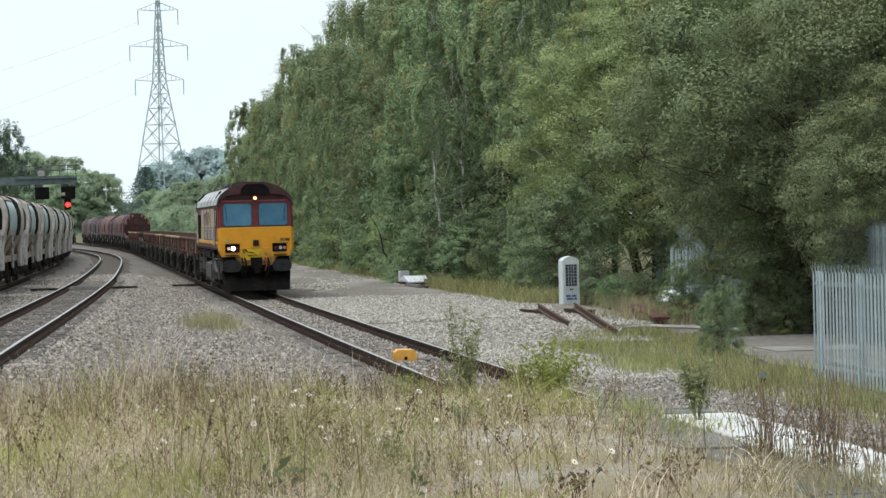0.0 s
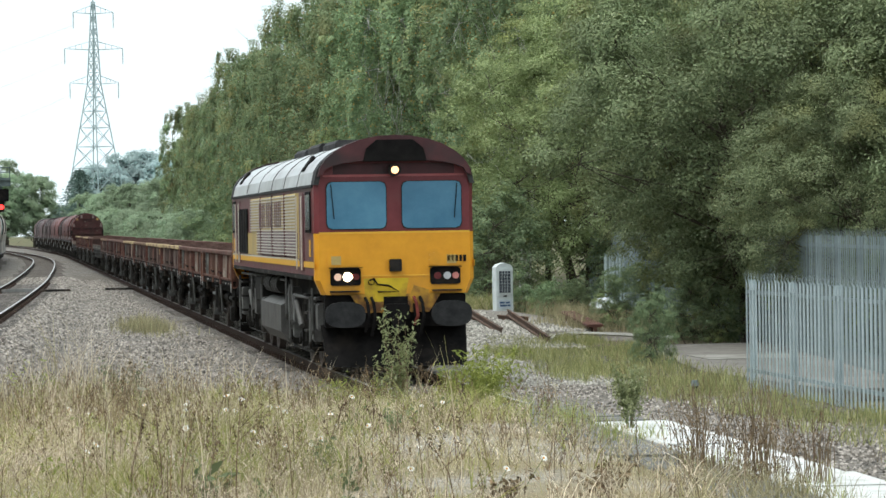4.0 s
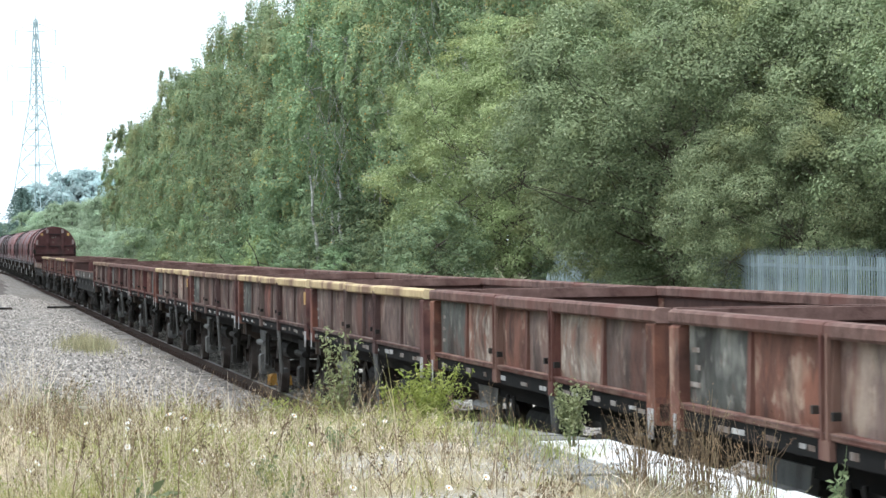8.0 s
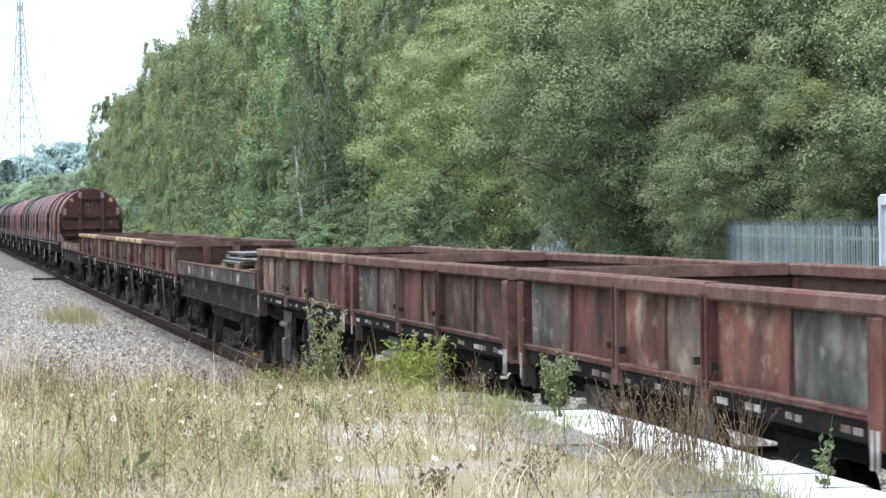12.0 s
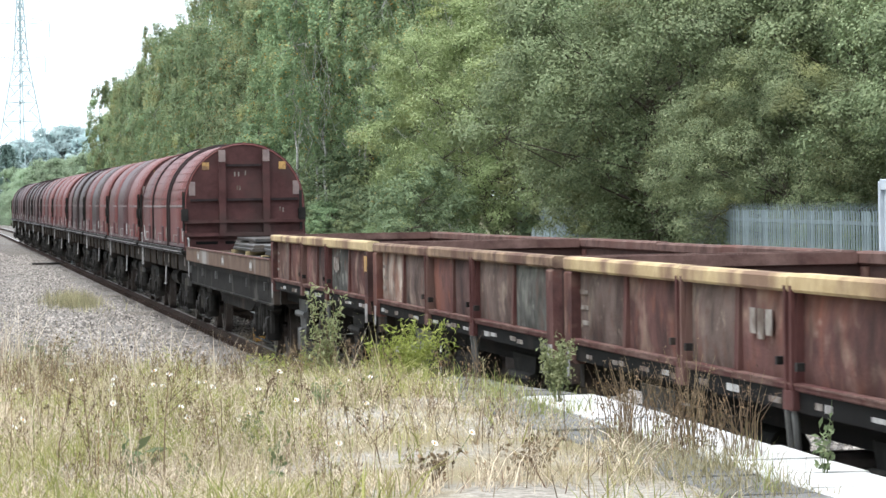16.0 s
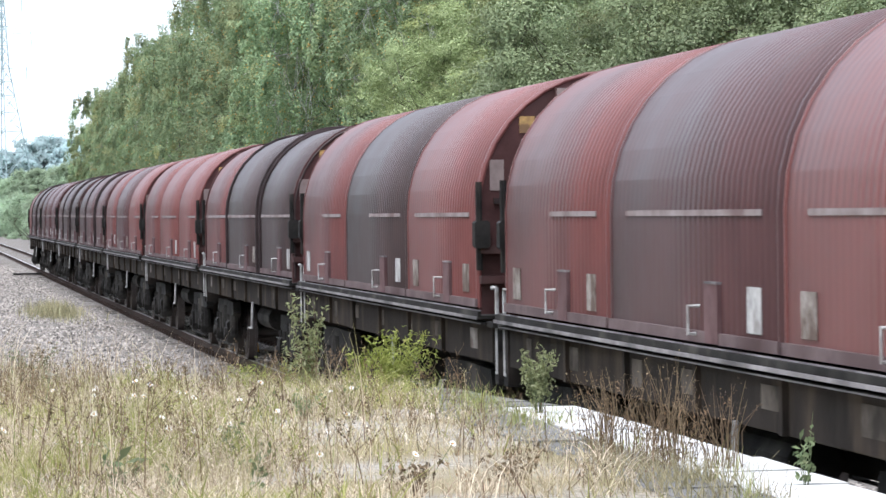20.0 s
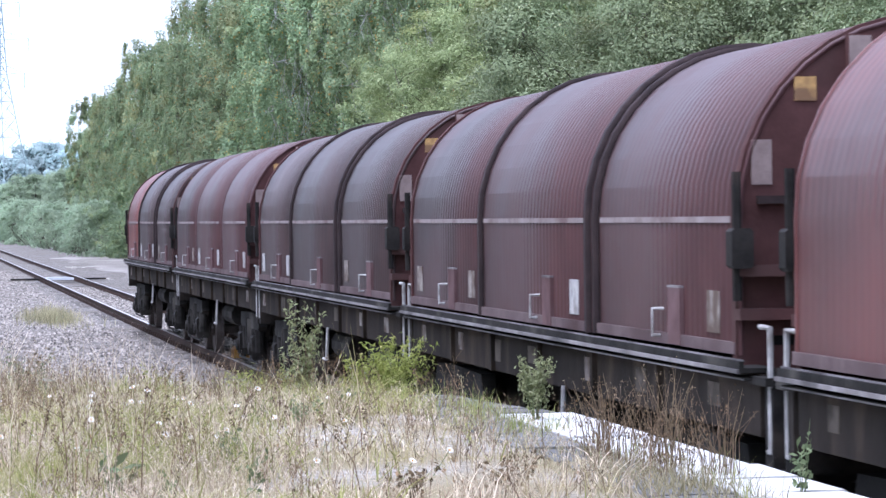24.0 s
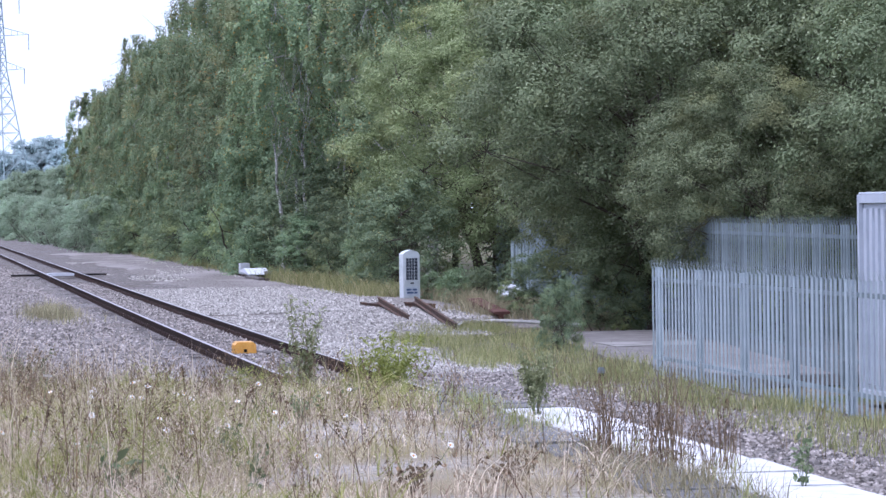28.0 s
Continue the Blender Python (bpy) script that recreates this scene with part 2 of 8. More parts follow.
def glow(name, color, strength):
    mt = bpy.data.materials.new(name)
    mt.use_nodes = True
    bs = mt.node_tree.nodes["Principled BSDF"]
    bs.inputs["Base Color"].default_value = (*color, 1)
    bs.inputs["Emission Color"].default_value = (*color, 1)
    bs.inputs["Emission Strength"].default_value = strength
    return mt


OILY_BALLAST = material("oily_ballast", (0.045, 0.04, 0.035), (0.18, 0.16, 0.14), 9, 0.95, 0, 1.0, (0.06, 0.048, 0.04), 0.4, 0.5, fine=26)
BALLAST = material("ballast", (0.045, 0.04, 0.036), (0.29, 0.268, 0.242), 10, 0.95, 0, 1.0, (0.13, 0.11, 0.09), 0.35, 0.56, fine=26)
STONE = material("ballast_stone", (0.14, 0.124, 0.106), (0.31, 0.282, 0.25), 9, 0.9, 0, 0.3, island=0.75)
YARD = material("compacted_gravel", (0.1, 0.09, 0.076), (0.29, 0.265, 0.235), 11, 0.95, 0, 1.0, (0.33, 0.305, 0.28), 0.25, 0.56, fine=9, stretch=(1, 0.35, 1))
PALE_STONE = material("pale_ballast_stone", (0.18, 0.17, 0.145), (0.41, 0.388, 0.345), 9, 0.9, 0, 0.3, island=0.6)
SOIL = material("soil", (0.11, 0.09, 0.06), (0.2, 0.17, 0.11), 4, 0.95, 0, 0.7, (0.08, 0.1, 0.04), 0.4, 0.5)
PLATFORM = material("platform_gravel", (0.17, 0.15, 0.125), (0.46, 0.425, 0.36), 16, 0.95, 0, 0.9, (0.25, 0.21, 0.12), 0.7, 0.5, fine=60)
COPING = material("white_paint_on_stone", (0.48, 0.48, 0.46), (0.63, 0.63, 0.61), 7, 0.75, 0, 0.25, (0.36, 0.34, 0.3), 2.6, 0.6)
SLAB = material("grey_paving", (0.12, 0.12, 0.115), (0.22, 0.215, 0.2), 5, 0.9, 0, 0.3, (0.09, 0.085, 0.07), 1.5, 0.58, vary=0.15)
BRICK = material("platform_wall", (0.1, 0.08, 0.07), (0.17, 0.14, 0.12), 5, 0.9, 0, 0.4)
CONCRETE = material("concrete", (0.15, 0.14, 0.125), (0.23, 0.215, 0.195), 2.5, 0.9, 0, 0.3, (0.3, 0.285, 0.26), 0.5, 0.6)
RUST_RAIL = material("rusty_rail", (0.036, 0.026, 0.022), (0.075, 0.05, 0.04), 8, 0.8, 0.2, 0.3)
RAIL_TOP = material("rail_head", (0.3, 0.28, 0.27), (0.45, 0.43, 0.42), 5, 0.4, 0.7, 0.05)
TIMBER = material("sleeper_wood", (0.12, 0.11, 0.1), (0.22, 0.2, 0.185), 6, 0.9, 0, 0.5, stretch=(1, 6, 6), vary=0.3)
OLD_GALV = material("weathered_palisade", (0.16, 0.2, 0.205), (0.24, 0.285, 0.29), 2, 0.7, 0.1, 0.05, (0.14, 0.17, 0.165), 1.2, 0.57, vary=0.2)
GALV = material("grey_green_palisade", (0.33, 0.395, 0.41), (0.43, 0.495, 0.51), 3, 0.6, 0.1, 0.05, (0.19, 0.235, 0.245), 1.5, 0.6, vary=0.16)
STEEL_DARK = material("dark_steel", (0.013, 0.012, 0.0115), (0.034, 0.031, 0.028), 5, 0.75, 0.1, 0.2, (0.08, 0.062, 0.05), 1.5, 0.6)
BLACK = material("black_paint", (0.006, 0.0055, 0.0055), (0.014, 0.0128, 0.012), 6, 0.85, 0.0, 0.1, (0.03, 0.024, 0.02), 1.5, 0.62)
RUBBER = material("dark_rubber", (0.02, 0.02, 0.021), (0.04, 0.04, 0.04), 5, 0.8)


# ---- the plan ----
TRACK_X, BEND_Y, BEND = 6.288, 289.9, 2.391e-4
GROUND = -0.22


def main_x(y):
    return TRACK_X - 0.5 * BEND * max(y - BEND_Y, 0) ** 2


def main_z(y):
    """The line climbs gently into the distance."""
    return 0.00145 * (y - 75) if y > 95 else 0.0000181 * max(y - 55, 0) ** 2


LEFT_Z = 0.35  # the two left tracks lie higher
LEFT_LINE = [(-420, -3.1), (0, -3.05), (35, -2.75), (57, -2.1), (85, -1.06), (114, -0.05), (144, 0.85), (176, 1.55), (208, 2.15), (245, 2.65),
             (280, 2.72), (320, 2.1), (370, 0.3), (430, -3.0), (520, -10), (640, -23)]


def left_x(y):
    """The second track: a smooth line through the plan's points."""
    p = LEFT_LINE
    for i in range(len(p) - 1):
        if y <= p[i + 1][0] or i == len(p) - 2:
            (y0, x0), (y1, x1) = p[i], p[i + 1]
            h = y1 - y0
            a = p[max(i - 1, 0)]
            b = p[min(i + 2, len(p) - 1)]
            m0 = (x1 - a[1]) / (y1 - a[0])
            m1 = (b[1] - x0) / (b[0] - y0)
            t = (y - y0) / h
            return ((2 * t**3 - 3 * t**2 + 1) * x0 + (t**3 - 2 * t**2 + t) * h * m0 + (-2 * t**3 + 3 * t**2) * x1 + (t**3 - t**2) * h * m1)


def left_z(y):
    return max(LEFT_Z, main_z(y))


def siding_x(y):
    return left_x(y) - 4.25


# ---- ground ----
def sheet(name, xs, ys, height, mat):
    vs = np.array([(x, y, height(x, y)) for y in ys for x in xs])
    nx = len(xs)
    fs = np.array([(j * nx + i, j * nx + i + 1, (j + 1) * nx + i + 1, (j + 1) * nx + i) for j in range(len(ys) - 1) for i in range(nx - 1)])
    return new(name, array_mesh(name, vs, fs, mat, True))


xs = [-3000, -600, -150, -60, -30, -14] + [*range(-10, 34, 4)] + [40, 80, 200, 700, 3000]
ys = [-3000, -900, -420, -200, -80, -30] + [*range(-10, 260, 10)] + [300, 400, 520, 700, 1000, 1600, 3000]
tagged(sheet("ground", xs, ys, lambda x, y: -0.36, SOIL), "bare soil with sparse green", "ground", kind="structure")


def bed_height(x, y):
    n = noise.noise(Vector((x * 0.9, y * 0.5, 0))) * 0.05 + noise.noise(Vector((x * 3, y * 2.2, 4))) * 0.025
    lip = 0.0 if -9.5 < x < 12.2 else -0.16
    near = 0.03 if abs(x - TRACK_X) < 1.7 else 0.0
    return GROUND + n * (0.4 if near else 1.0) + lip + near


bx = [-12, -10] + [round(-9.5 + 0.35 * i, 2) for i in range(63)] + [12.8, 13.6]
by = [-430, -200, -60] + [*range(0, 28, 7)] + [round(28 + 0.45 * i, 2) for i in range(300)] + [*range(165, 300, 5), *range(300, 660, 30)]


bed_v = []
for y in by:
    s = left_x(y) - 1.2 if y > 345 else 0
    for x in bx:
        up = LEFT_Z * min(max((left_x(y) + 2.7 - x - s) / 0.9, 0), 1)
        bed_v.append((x + s, y, bed_height(x, y) + max(up, main_z(y))))
nbx = len(bx)
bed_f = np.array([(j * nbx + i, j * nbx + i + 1, (j + 1) * nbx + i + 1, (j + 1) * nbx + i) for j in range(len(by) - 1) for i in range(nbx - 1)])
bed_me = array_mesh("ballast_bed", np.array(bed_v), bed_f, BALLAST, True)
bed_me.materials.append(OILY_BALLAST)
bed_mid = np.array(bed_v)[bed_f].mean(1)
bed_me.polygons.foreach_set("material_index", np.array([1 if min(abs(p[0] - left_x(p[1])), abs(p[0] - siding_x(p[1]))) < 1.35 else 0 for p in bed_mid], dtype=np.int32))
tagged(new("ballast_bed", bed_me), "grey stone ballast bed under the tracks", "ballast", kind="structure")

tagged(sheet("gravel_yard", [round(8.9 + 0.42 * i, 2) for i in range(17)], [*range(78, 100, 1), *range(100, 230, 3)],
             lambda x, y: main_z(y) - 0.17 + noise.noise(Vector((x * 0.9, y * 0.16, 2))) * 0.05 - 0.09 * min(max((102 - y) / 18, 0), 1) ** 1.5 - 0.14 * min(max(1 - (x - 8.9 - 1.5 * noise.noise(Vector((x * 0.4, y * 0.09, 6)))) / 1.6, 0), 1) + (-0.14 if x > 15.4 or y < 79 else 0), YARD),
       "brown compacted gravel beside the track", "yard", kind="structure")
drive = M()
drive.add([(12.1, 57, -0.165), (12.6, 50, -0.165), (30, 50, -0.165), (30, 71, -0.165), (13.3, 70, -0.165),
           (12.1, 57, -0.34), (12.6, 50, -0.34), (30, 50, -0.34), (30, 71, -0.34), (13.3, 70, -0.34)],
          [(0, 1, 2, 3, 4), (0, 5, 6, 1), (1, 6, 7, 2), (2, 7, 8, 3), (3, 8, 9, 4), (4, 9, 5, 0)])
tagged(part("access_road", drive, CONCRETE), "pale worn concrete access road", "road", kind="structure")
patch = M().prism([(13.2, -0.158), (15.2, -0.158), (15.2, -0.152), (13.2, -0.152)], 61.7, 63.9)
tagged(part("road_patch", patch, material("pale_concrete", (0.27, 0.26, 0.235), (0.36, 0.345, 0.315), 1.6, 0.9, 0, 0.3, (0.2, 0.19, 0.17), 0.9, 0.52)), "paler repair in the concrete road", "road", kind="structure")

# loose stones over the bed
rng = np.random.default_rng(5)


def scatter_stones(name, n, place, size, mat, label):
    base = np.array([(1, 0, -0.2), (0.1, 1, 0), (-1, 0.2, -0.1), (-0.1, -1, -0.2), (0.15, 0.1, 0.75)])
    tri = np.array([(0, 1, 4), (1, 2, 4), (2, 3, 4), (3, 0, 4)])
    pos = place(n)
    n = len(pos)
    a = rng.uniform(0, 2 * np.pi, n)
    sc = rng.uniform(size[0], size[1], (n, 3)) * [1, 0.8, 0.8]
    b = base[None] * rng.uniform(0.7, 1.3, (n, 5, 3)) * sc[:, None, :]
    c, s = np.cos(a)[:, None], np.sin(a)[:, None]
    v = np.stack([b[..., 0] * c - b[..., 1] * s, b[..., 0] * s + b[..., 1] * c, b[..., 2]], -1) + pos[:, None, :]
    f = tri[None] + 5 * np.arange(n)[:, None, None]
    return tagged(new(name, array_mesh(name, v.reshape(-1, 3), f.reshape(-1, 3), mat)), label, "ballast", kind="stuff")


def near_density(n, x0, x1, y0, y1):
    y = y0 + (y1 - y0) * rng.uniform(0, 1, n) ** 1.5
    return rng.uniform(x0, x1, n), y


def stones_right(n, y0, y1, power):
    x, y = rng.uniform(7.1, 13.0, n), y0 + (y1 - y0) * rng.uniform(0, 1, n) ** power
    keep = (np.abs(x - 7.04) > 0.1) & ~((x > 9.9) & (y < 70) & (x + y * 0.06 > 13.6)) & ~((x > 12.4) & (y < 76))
    x, y = x[keep], y[keep]
    heap = np.exp(-((x - 10.6) / 1.6) ** 2 - ((y - 80) / 9.0) ** 2) * 0.12
    return np.stack([x, y, np.array([main_z(q) for q in y]) + GROUND + 0.015 + heap * rng.uniform(0.3, 1, len(x)) + np.where(y > 86, 0.05, 0)], -1)


def stones_yard(n):
    y = 80 + 110 * rng.uniform(0, 1, n) ** 2.2
    x = rng.uniform(8.3, 14.2, n)
    patchy = np.array([noise.noise(Vector((a2 * 0.5, b2 * 0.07, 4))) for a2, b2 in zip(x, y)])
    keep = patchy > -0.2 + 0.5 * (y - 80) / 110
    x, y = x[keep], y[keep]
    return np.stack([x, y, np.array([main_z(q) for q in y]) - 0.165], -1)


def stones_left(n):
    x, y = near_density(n, -4.5, 5.45, 33, 175)
    up = np.array([max(LEFT_Z * min(max((left_x(b2) + 2.7 - a2) / 0.9, 0), 1), main_z(b2)) for a2, b2 in zip(x, y)])
    return np.stack([x, y, GROUND + 0.012 + up], -1)


def stones_four_foot(n):
    x, y = near_density(n, TRACK_X - 0.66, TRACK_X + 0.66, 26, 130)
    return np.stack([x, y, np.array([main_z(q) for q in y]) + GROUND + 0.05], -1)


scatter_stones("ballast_stones", 22000, lambda n: stones_right(n, 26, 54, 1.1), (0.02, 0.048), STONE, "loose grey ballast stones below the platform edge")
scatter_stones("ballast_stones", 42000, lambda n: stones_right(n, 54, 116, 1.35), (0.024, 0.06), PALE_STONE, "loose pale ballast stones beside the track")
scatter_stones("yard_stones", 16000, stones_yard, (0.03, 0.075), PALE_STONE, "scattered pale stones on the compacted gravel")
scatter_stones("ballast_stones", 66000, stones_left, (0.028, 0.066), STONE, "loose grey ballast stones between the tracks")
scatter_stones("ballast_stones", 9000, stones_four_foot, (0.022, 0.05), STONE, "loose ballast stones between the rails")


# ---- tracks ----
RAIL_PROFILE = [(-0.07, -0.165), (0.07, -0.165), (0.07, -0.15), (0.012, -0.13), (0.012, -0.05), (0.036, -0.038), (0.036, 0.0), (-0.036, 0.0),
                (-0.036, -0.038), (-0.012, -0.05), (-0.012, -0.13), (-0.07, -0.15)]


def swept(profile, line, ys_, off, m, top=None, z=main_z):
    n = len(profile)
    vs, fs, mi = [], [], []
    for y in ys_:
        x = line(y) + off
        vs += [(x + px, y, pz + z(y)) for px, pz in profile]
    for j in range(len(ys_) - 1):
        for i in range(n):
            fs.append((j * n + i, j * n + (i + 1) % n, (j + 1) * n + (i + 1) % n, (j + 1) * n + i))
            mi.append(1 if top is not None and i == top else 0)
    k = len(m.v)
    m.v += vs
    m.f += [tuple(q + k for q in t) for t in fs]
    m.mi += mi


def railway(name, line, y_sleepers, label, z=main_z):
    t = thing(name, label, "railway track", kind="structure")
    track_ys = [-430, -200, -50, 0] + [*range(10, 290, 6)] + [*range(290, 620, 8)]
    for side in (-0.7535, 0.7535):
        m = M()
        swept(RAIL_PROFILE, line, track_ys, side, m, 6, z)
        part("rail", m, [RUST_RAIL, RAIL_TOP], t)
    sl = M()
    sl.box(-1.25, 1.25, -0.125, 0.125, -0.3, -0.185, 0, 0.015)
    me = sl.mesh("sleeper", TIMBER)
    ch = M()
    for side in (-0.7535, 0.7535):
        for d in (-1, 1):
            ch.prism_x([(-0.09, -0.19), (0.09, -0.19), (0.06, -0.1), (-0.06, -0.1)], side + d * 0.045, side + d * 0.15)
    chm = ch.mesh("rail_chair", RUST_RAIL)
    y = y_sleepers[0]
    while y < y_sleepers[1]:
        d = (line(y + 0.5) - line(y - 0.5))
        for nm, data in (("sleeper", me), ("rail_chair", chm)):
            o = new(nm, data)
            o.parent = t
            o.matrix_basis = pose(line(y), y, z(y) + random.uniform(-0.006, 0.006), 0, 0, -math.degrees(math.atan(d)) + random.uniform(-0.4, 0.4))
        y += 0.66
    return t


railway("near_track", main_x, (26, 150), "single track with rusty-sided rails on timber sleepers")
railway("middle_track", left_x, (60, 150), "curving track with bright-topped rails on grey ballast", left_z)
railway("far_track", siding_x, (130, 160), "track under the standing hopper train", left_z)


# ---- platform ----
def ramp_z(y):
    if y <= 24.3:
        return 0.96
    if y <= 29:
        return 0.96 - 0.024 * (y - 24.3)
    return max(0.847 - 0.16 * (y - 29), -0.3)


px = [-2.6] + [round(-2.4 + 0.3 * i, 2) for i in range(21)] + [3.82]
py = [-60, -20, 0, 8, 12] + [round(14 + 0.3 * i, 2) for i in range(78)]
plat = sheet("platform", px, py, lambda x, y: ramp_z(y) - 0.012 + noise.noise(Vector((x * 1.6, y * 1.2, 9))) * 0.03, PLATFORM)
tagged(plat, "old platform surface of gravel and dry soil", "platform", kind="structure")
wall = M()
wall.box(4.62, 4.78, -60, 24.3, -0.32, 0.86)
wall.add([(4.62, 24.3, -0.32), (4.62, 36, -0.32), (4.62, 30, 0.6), (4.62, 24.3, 0.85), (4.78, 24.3, -0.32), (4.78, 36, -0.32), (4.78, 30, 0.6), (4.78, 24.3, 0.85)],
         [(0, 1, 2, 3), (7, 6, 5, 4), (1, 5, 6, 2), (2, 6, 7, 3)])
wall.box(-2.75, -2.6, -60, 28, -0.32, 0.8)
tagged(part("platform_wall", wall, BRICK), "dark stained platform facing wall", "wall", kind="structure")


def slab_mesh(w, d, h, c=0.012):
    m = M()
    m.prism([(0, -h), (w, -h), (w, -c), (w - c, 0), (c, 0), (0, -c)], 0, d)
    return m


coping = thing("platform_edge", "white-painted coping slabs along the platform edge, weathered", "platform edge", kind="structure")
cm = slab_mesh(0.56, 0.9, 0.09).mesh("coping_slab", COPING)
y = -59.0
while y < 24.0:
    o = new("coping_slab", cm)
    o.parent = coping
    o.matrix_basis = pose(4.31 + random.uniform(-0.012, 0.012), y, 0.972 + random.uniform(-0.006, 0.006), random.uniform(-0.3, 0.3), random.uniform(-0.4, 0.4), random.uniform(-0.5, 0.5))
    y += 0.915
paving = thing("platform_paving", "dark grey worn paving slabs beside the coping", "paving", kind="structure")
pm = slab_mesh(0.47, 0.6, 0.06).mesh("paving_slab", SLAB)
y = -10.0
while y < 30:
    z = ramp_z(y) + 0.004
    tilt = 0 if y < 24 else -1.4
    o = new("paving_slab", pm)
    o.parent = paving
    o.matrix_basis = pose(3.82, y, z + random.uniform(-0.008, 0.008), tilt + random.uniform(-0.7, 0.7), random.uniform(-0.7, 0.7), random.uniform(-0.8, 0.8))
    if y >= 24.2:
        o = new("paving_slab", pm)
        o.parent = paving
        o.matrix_basis = pose(4.31, y, z + random.uniform(-0.006, 0.006), tilt, random.uniform(-0.5, 0.5), 0)
    y += 0.615


# ---- palisade fences ----
def palisade(name, a, b, height, label, pale_gap=0.225, bay=2.75, mat=GALV):
    """Steel palisade fence from a to b with pointed pales, rails and posts."""
    a, b = Vector((*a, GROUND)), Vector((*b, GROUND))
    d = (b - a)
    length = d.length
    ang = math.degrees(math.atan2(d.y, d.x))
    t = thing(name, label, "fence")
    t.matrix_basis = pose(a.x, a.y, a.z, 0, 0, ang)
    post = M()
    post.box(-0.05, 0.05, 0.045, 0.145, -0.2, height - 0.12, 0, 0.01)
    pme = post.mesh("post", mat)
    n = round(length / bay)
    for i in range(n + 1):
        o = new("post", pme)
        o.parent = t
        o.matrix_basis = pose(i * length / n, 0, 0)
    for z in (0.32, height - 0.3):
        r = M()
        r.prism_x([(0.0, z - 0.03), (0.045, z - 0.03), (0.045, z + 0.03), (0.0, z + 0.03)], 0, length)
        part("rail", r, OLD_GALV, t)
    pale = M()
    w = 0.046
    for dx0, dx1, y0, y1 in ((-w, -w * 0.35, 0.0, -0.012), (-w * 0.35, w * 0.35, -0.012, -0.012), (w * 0.35, w, -0.012, 0.0)):
        pale.add([(dx0, y0, 0.05), (dx1, y1, 0.05), (dx1, y1, height - 0.11), (dx0, y0, height - 0.11), (dx0, y0 + 0.004, 0.05), (dx1, y1 + 0.004, 0.05),
                  (dx1, y1 + 0.004, height - 0.11), (dx0, y0 + 0.004, height - 0.11)], [(0, 1, 2, 3), (7, 6, 5, 4), (0, 3, 7, 4), (1, 5, 6, 2)])
    for cx, lean in ((-0.026, -0.034), (0.0, 0.0), (0.026, 0.034)):
        pale.add([(cx - 0.018, -0.012, height - 0.12), (cx + 0.018, -0.012, height - 0.12), (cx + lean, -0.018 - abs(lean), height + (0.03 if lean else 0.05)), (cx, -0.006, height - 0.12)],
                 [(0, 1, 2), (1, 3, 2), (3, 0, 2)])
    pame = pale.mesh("pale", mat)
    k = int(length / pale_gap)
    for i in range(k + 1):
        o = new("pale", pame)
        o.parent = t
        o.matrix_basis = pose(i * length / k, -0.003, random.uniform(-0.012, 0.012), 0, random.uniform(-0.35, 0.35), random.uniform(-3, 3))
    return t


palisade("palisade_fence", (11.62, 51.4), (11.55, 18.4), 1.86, "grey-green steel palisade fence with pointed pales beside the verge")
palisade("palisade_fence", (20.9, 118.0), (16.9, 76.0), 2.5, "steel palisade fence half hidden under the trees", 0.24, mat=OLD_GALV)
palisade("palisade_fence", (16.9, 76.0), (13.9, 47.0), 2.5, "tall grey-green palisade fence behind the access road", 0.24, mat=OLD_GALV)

# ---- yard things ----
WHITE_STEEL = material("white_sheet_steel", (0.62, 0.65, 0.68), (0.72, 0.75, 0.78), 3, 0.5, 0, 0.05, (0.5, 0.5, 0.5), 1.0, 0.68)
CONTAINER = material("container_grey", (0.46, 0.5, 0.54), (0.56, 0.6, 0.64), 2, 0.55, 0, 0.05, (0.4, 0.4, 0.39), 1.0, 0.64)
con = thing("storage_container", "pale grey corrugated steel storage container", "container")
con.matrix_basis = pose(13.15, 39.2, GROUND - 0.02)
cb = M()
cb.box(0.06, 2.3, 0.06, 5.84, 0.12, 2.72)
part("body", cb, CONTAINER, con)
for x0 in (0.0, 2.27):
    cr = M()
    y = 0.2
    while y < 5.6:
        cr.prism([(x0 + 0.02, 0.2), (x0 + 0.07, 0.2), (x0 + 0.07, 2.65), (x0 + 0.02, 2.65)], y, y + 0.14)
        y += 0.28
    part("side_ribs", cr, CONTAINER, con)
for x in (0.0, 2.26):
    for yy in (0.0, 5.8):
        part("corner_post", M().box(x, x + 0.1, yy, yy + 0.1, 0, 2.85, 0, 0.01), CONTAINER, con)
for x in (0.0, 2.26):
    for z in (0.0, 2.73):
        part("side_rail", M().box(x + 0.004, x + 0.096, 0.1, 5.8, z, z + 0.12), CONTAINER, con)
cr = M()
for i in range(9):
    cr.box(0.14 + i * 0.24, 0.26 + i * 0.24, 5.83, 5.88, 0.2, 2.66)
part("end_ribs", cr, CONTAINER, con)
for z in (0.0, 2.73):
    part("end_rail", M().box(0.1, 2.26, 5.804, 5.896, z, z + 0.12), CONTAINER, con)
part("roof", M().box(0.02, 2.34, 0.02, 5.88, 2.85, 2.88, 0, 0.01), CONTAINER, con)

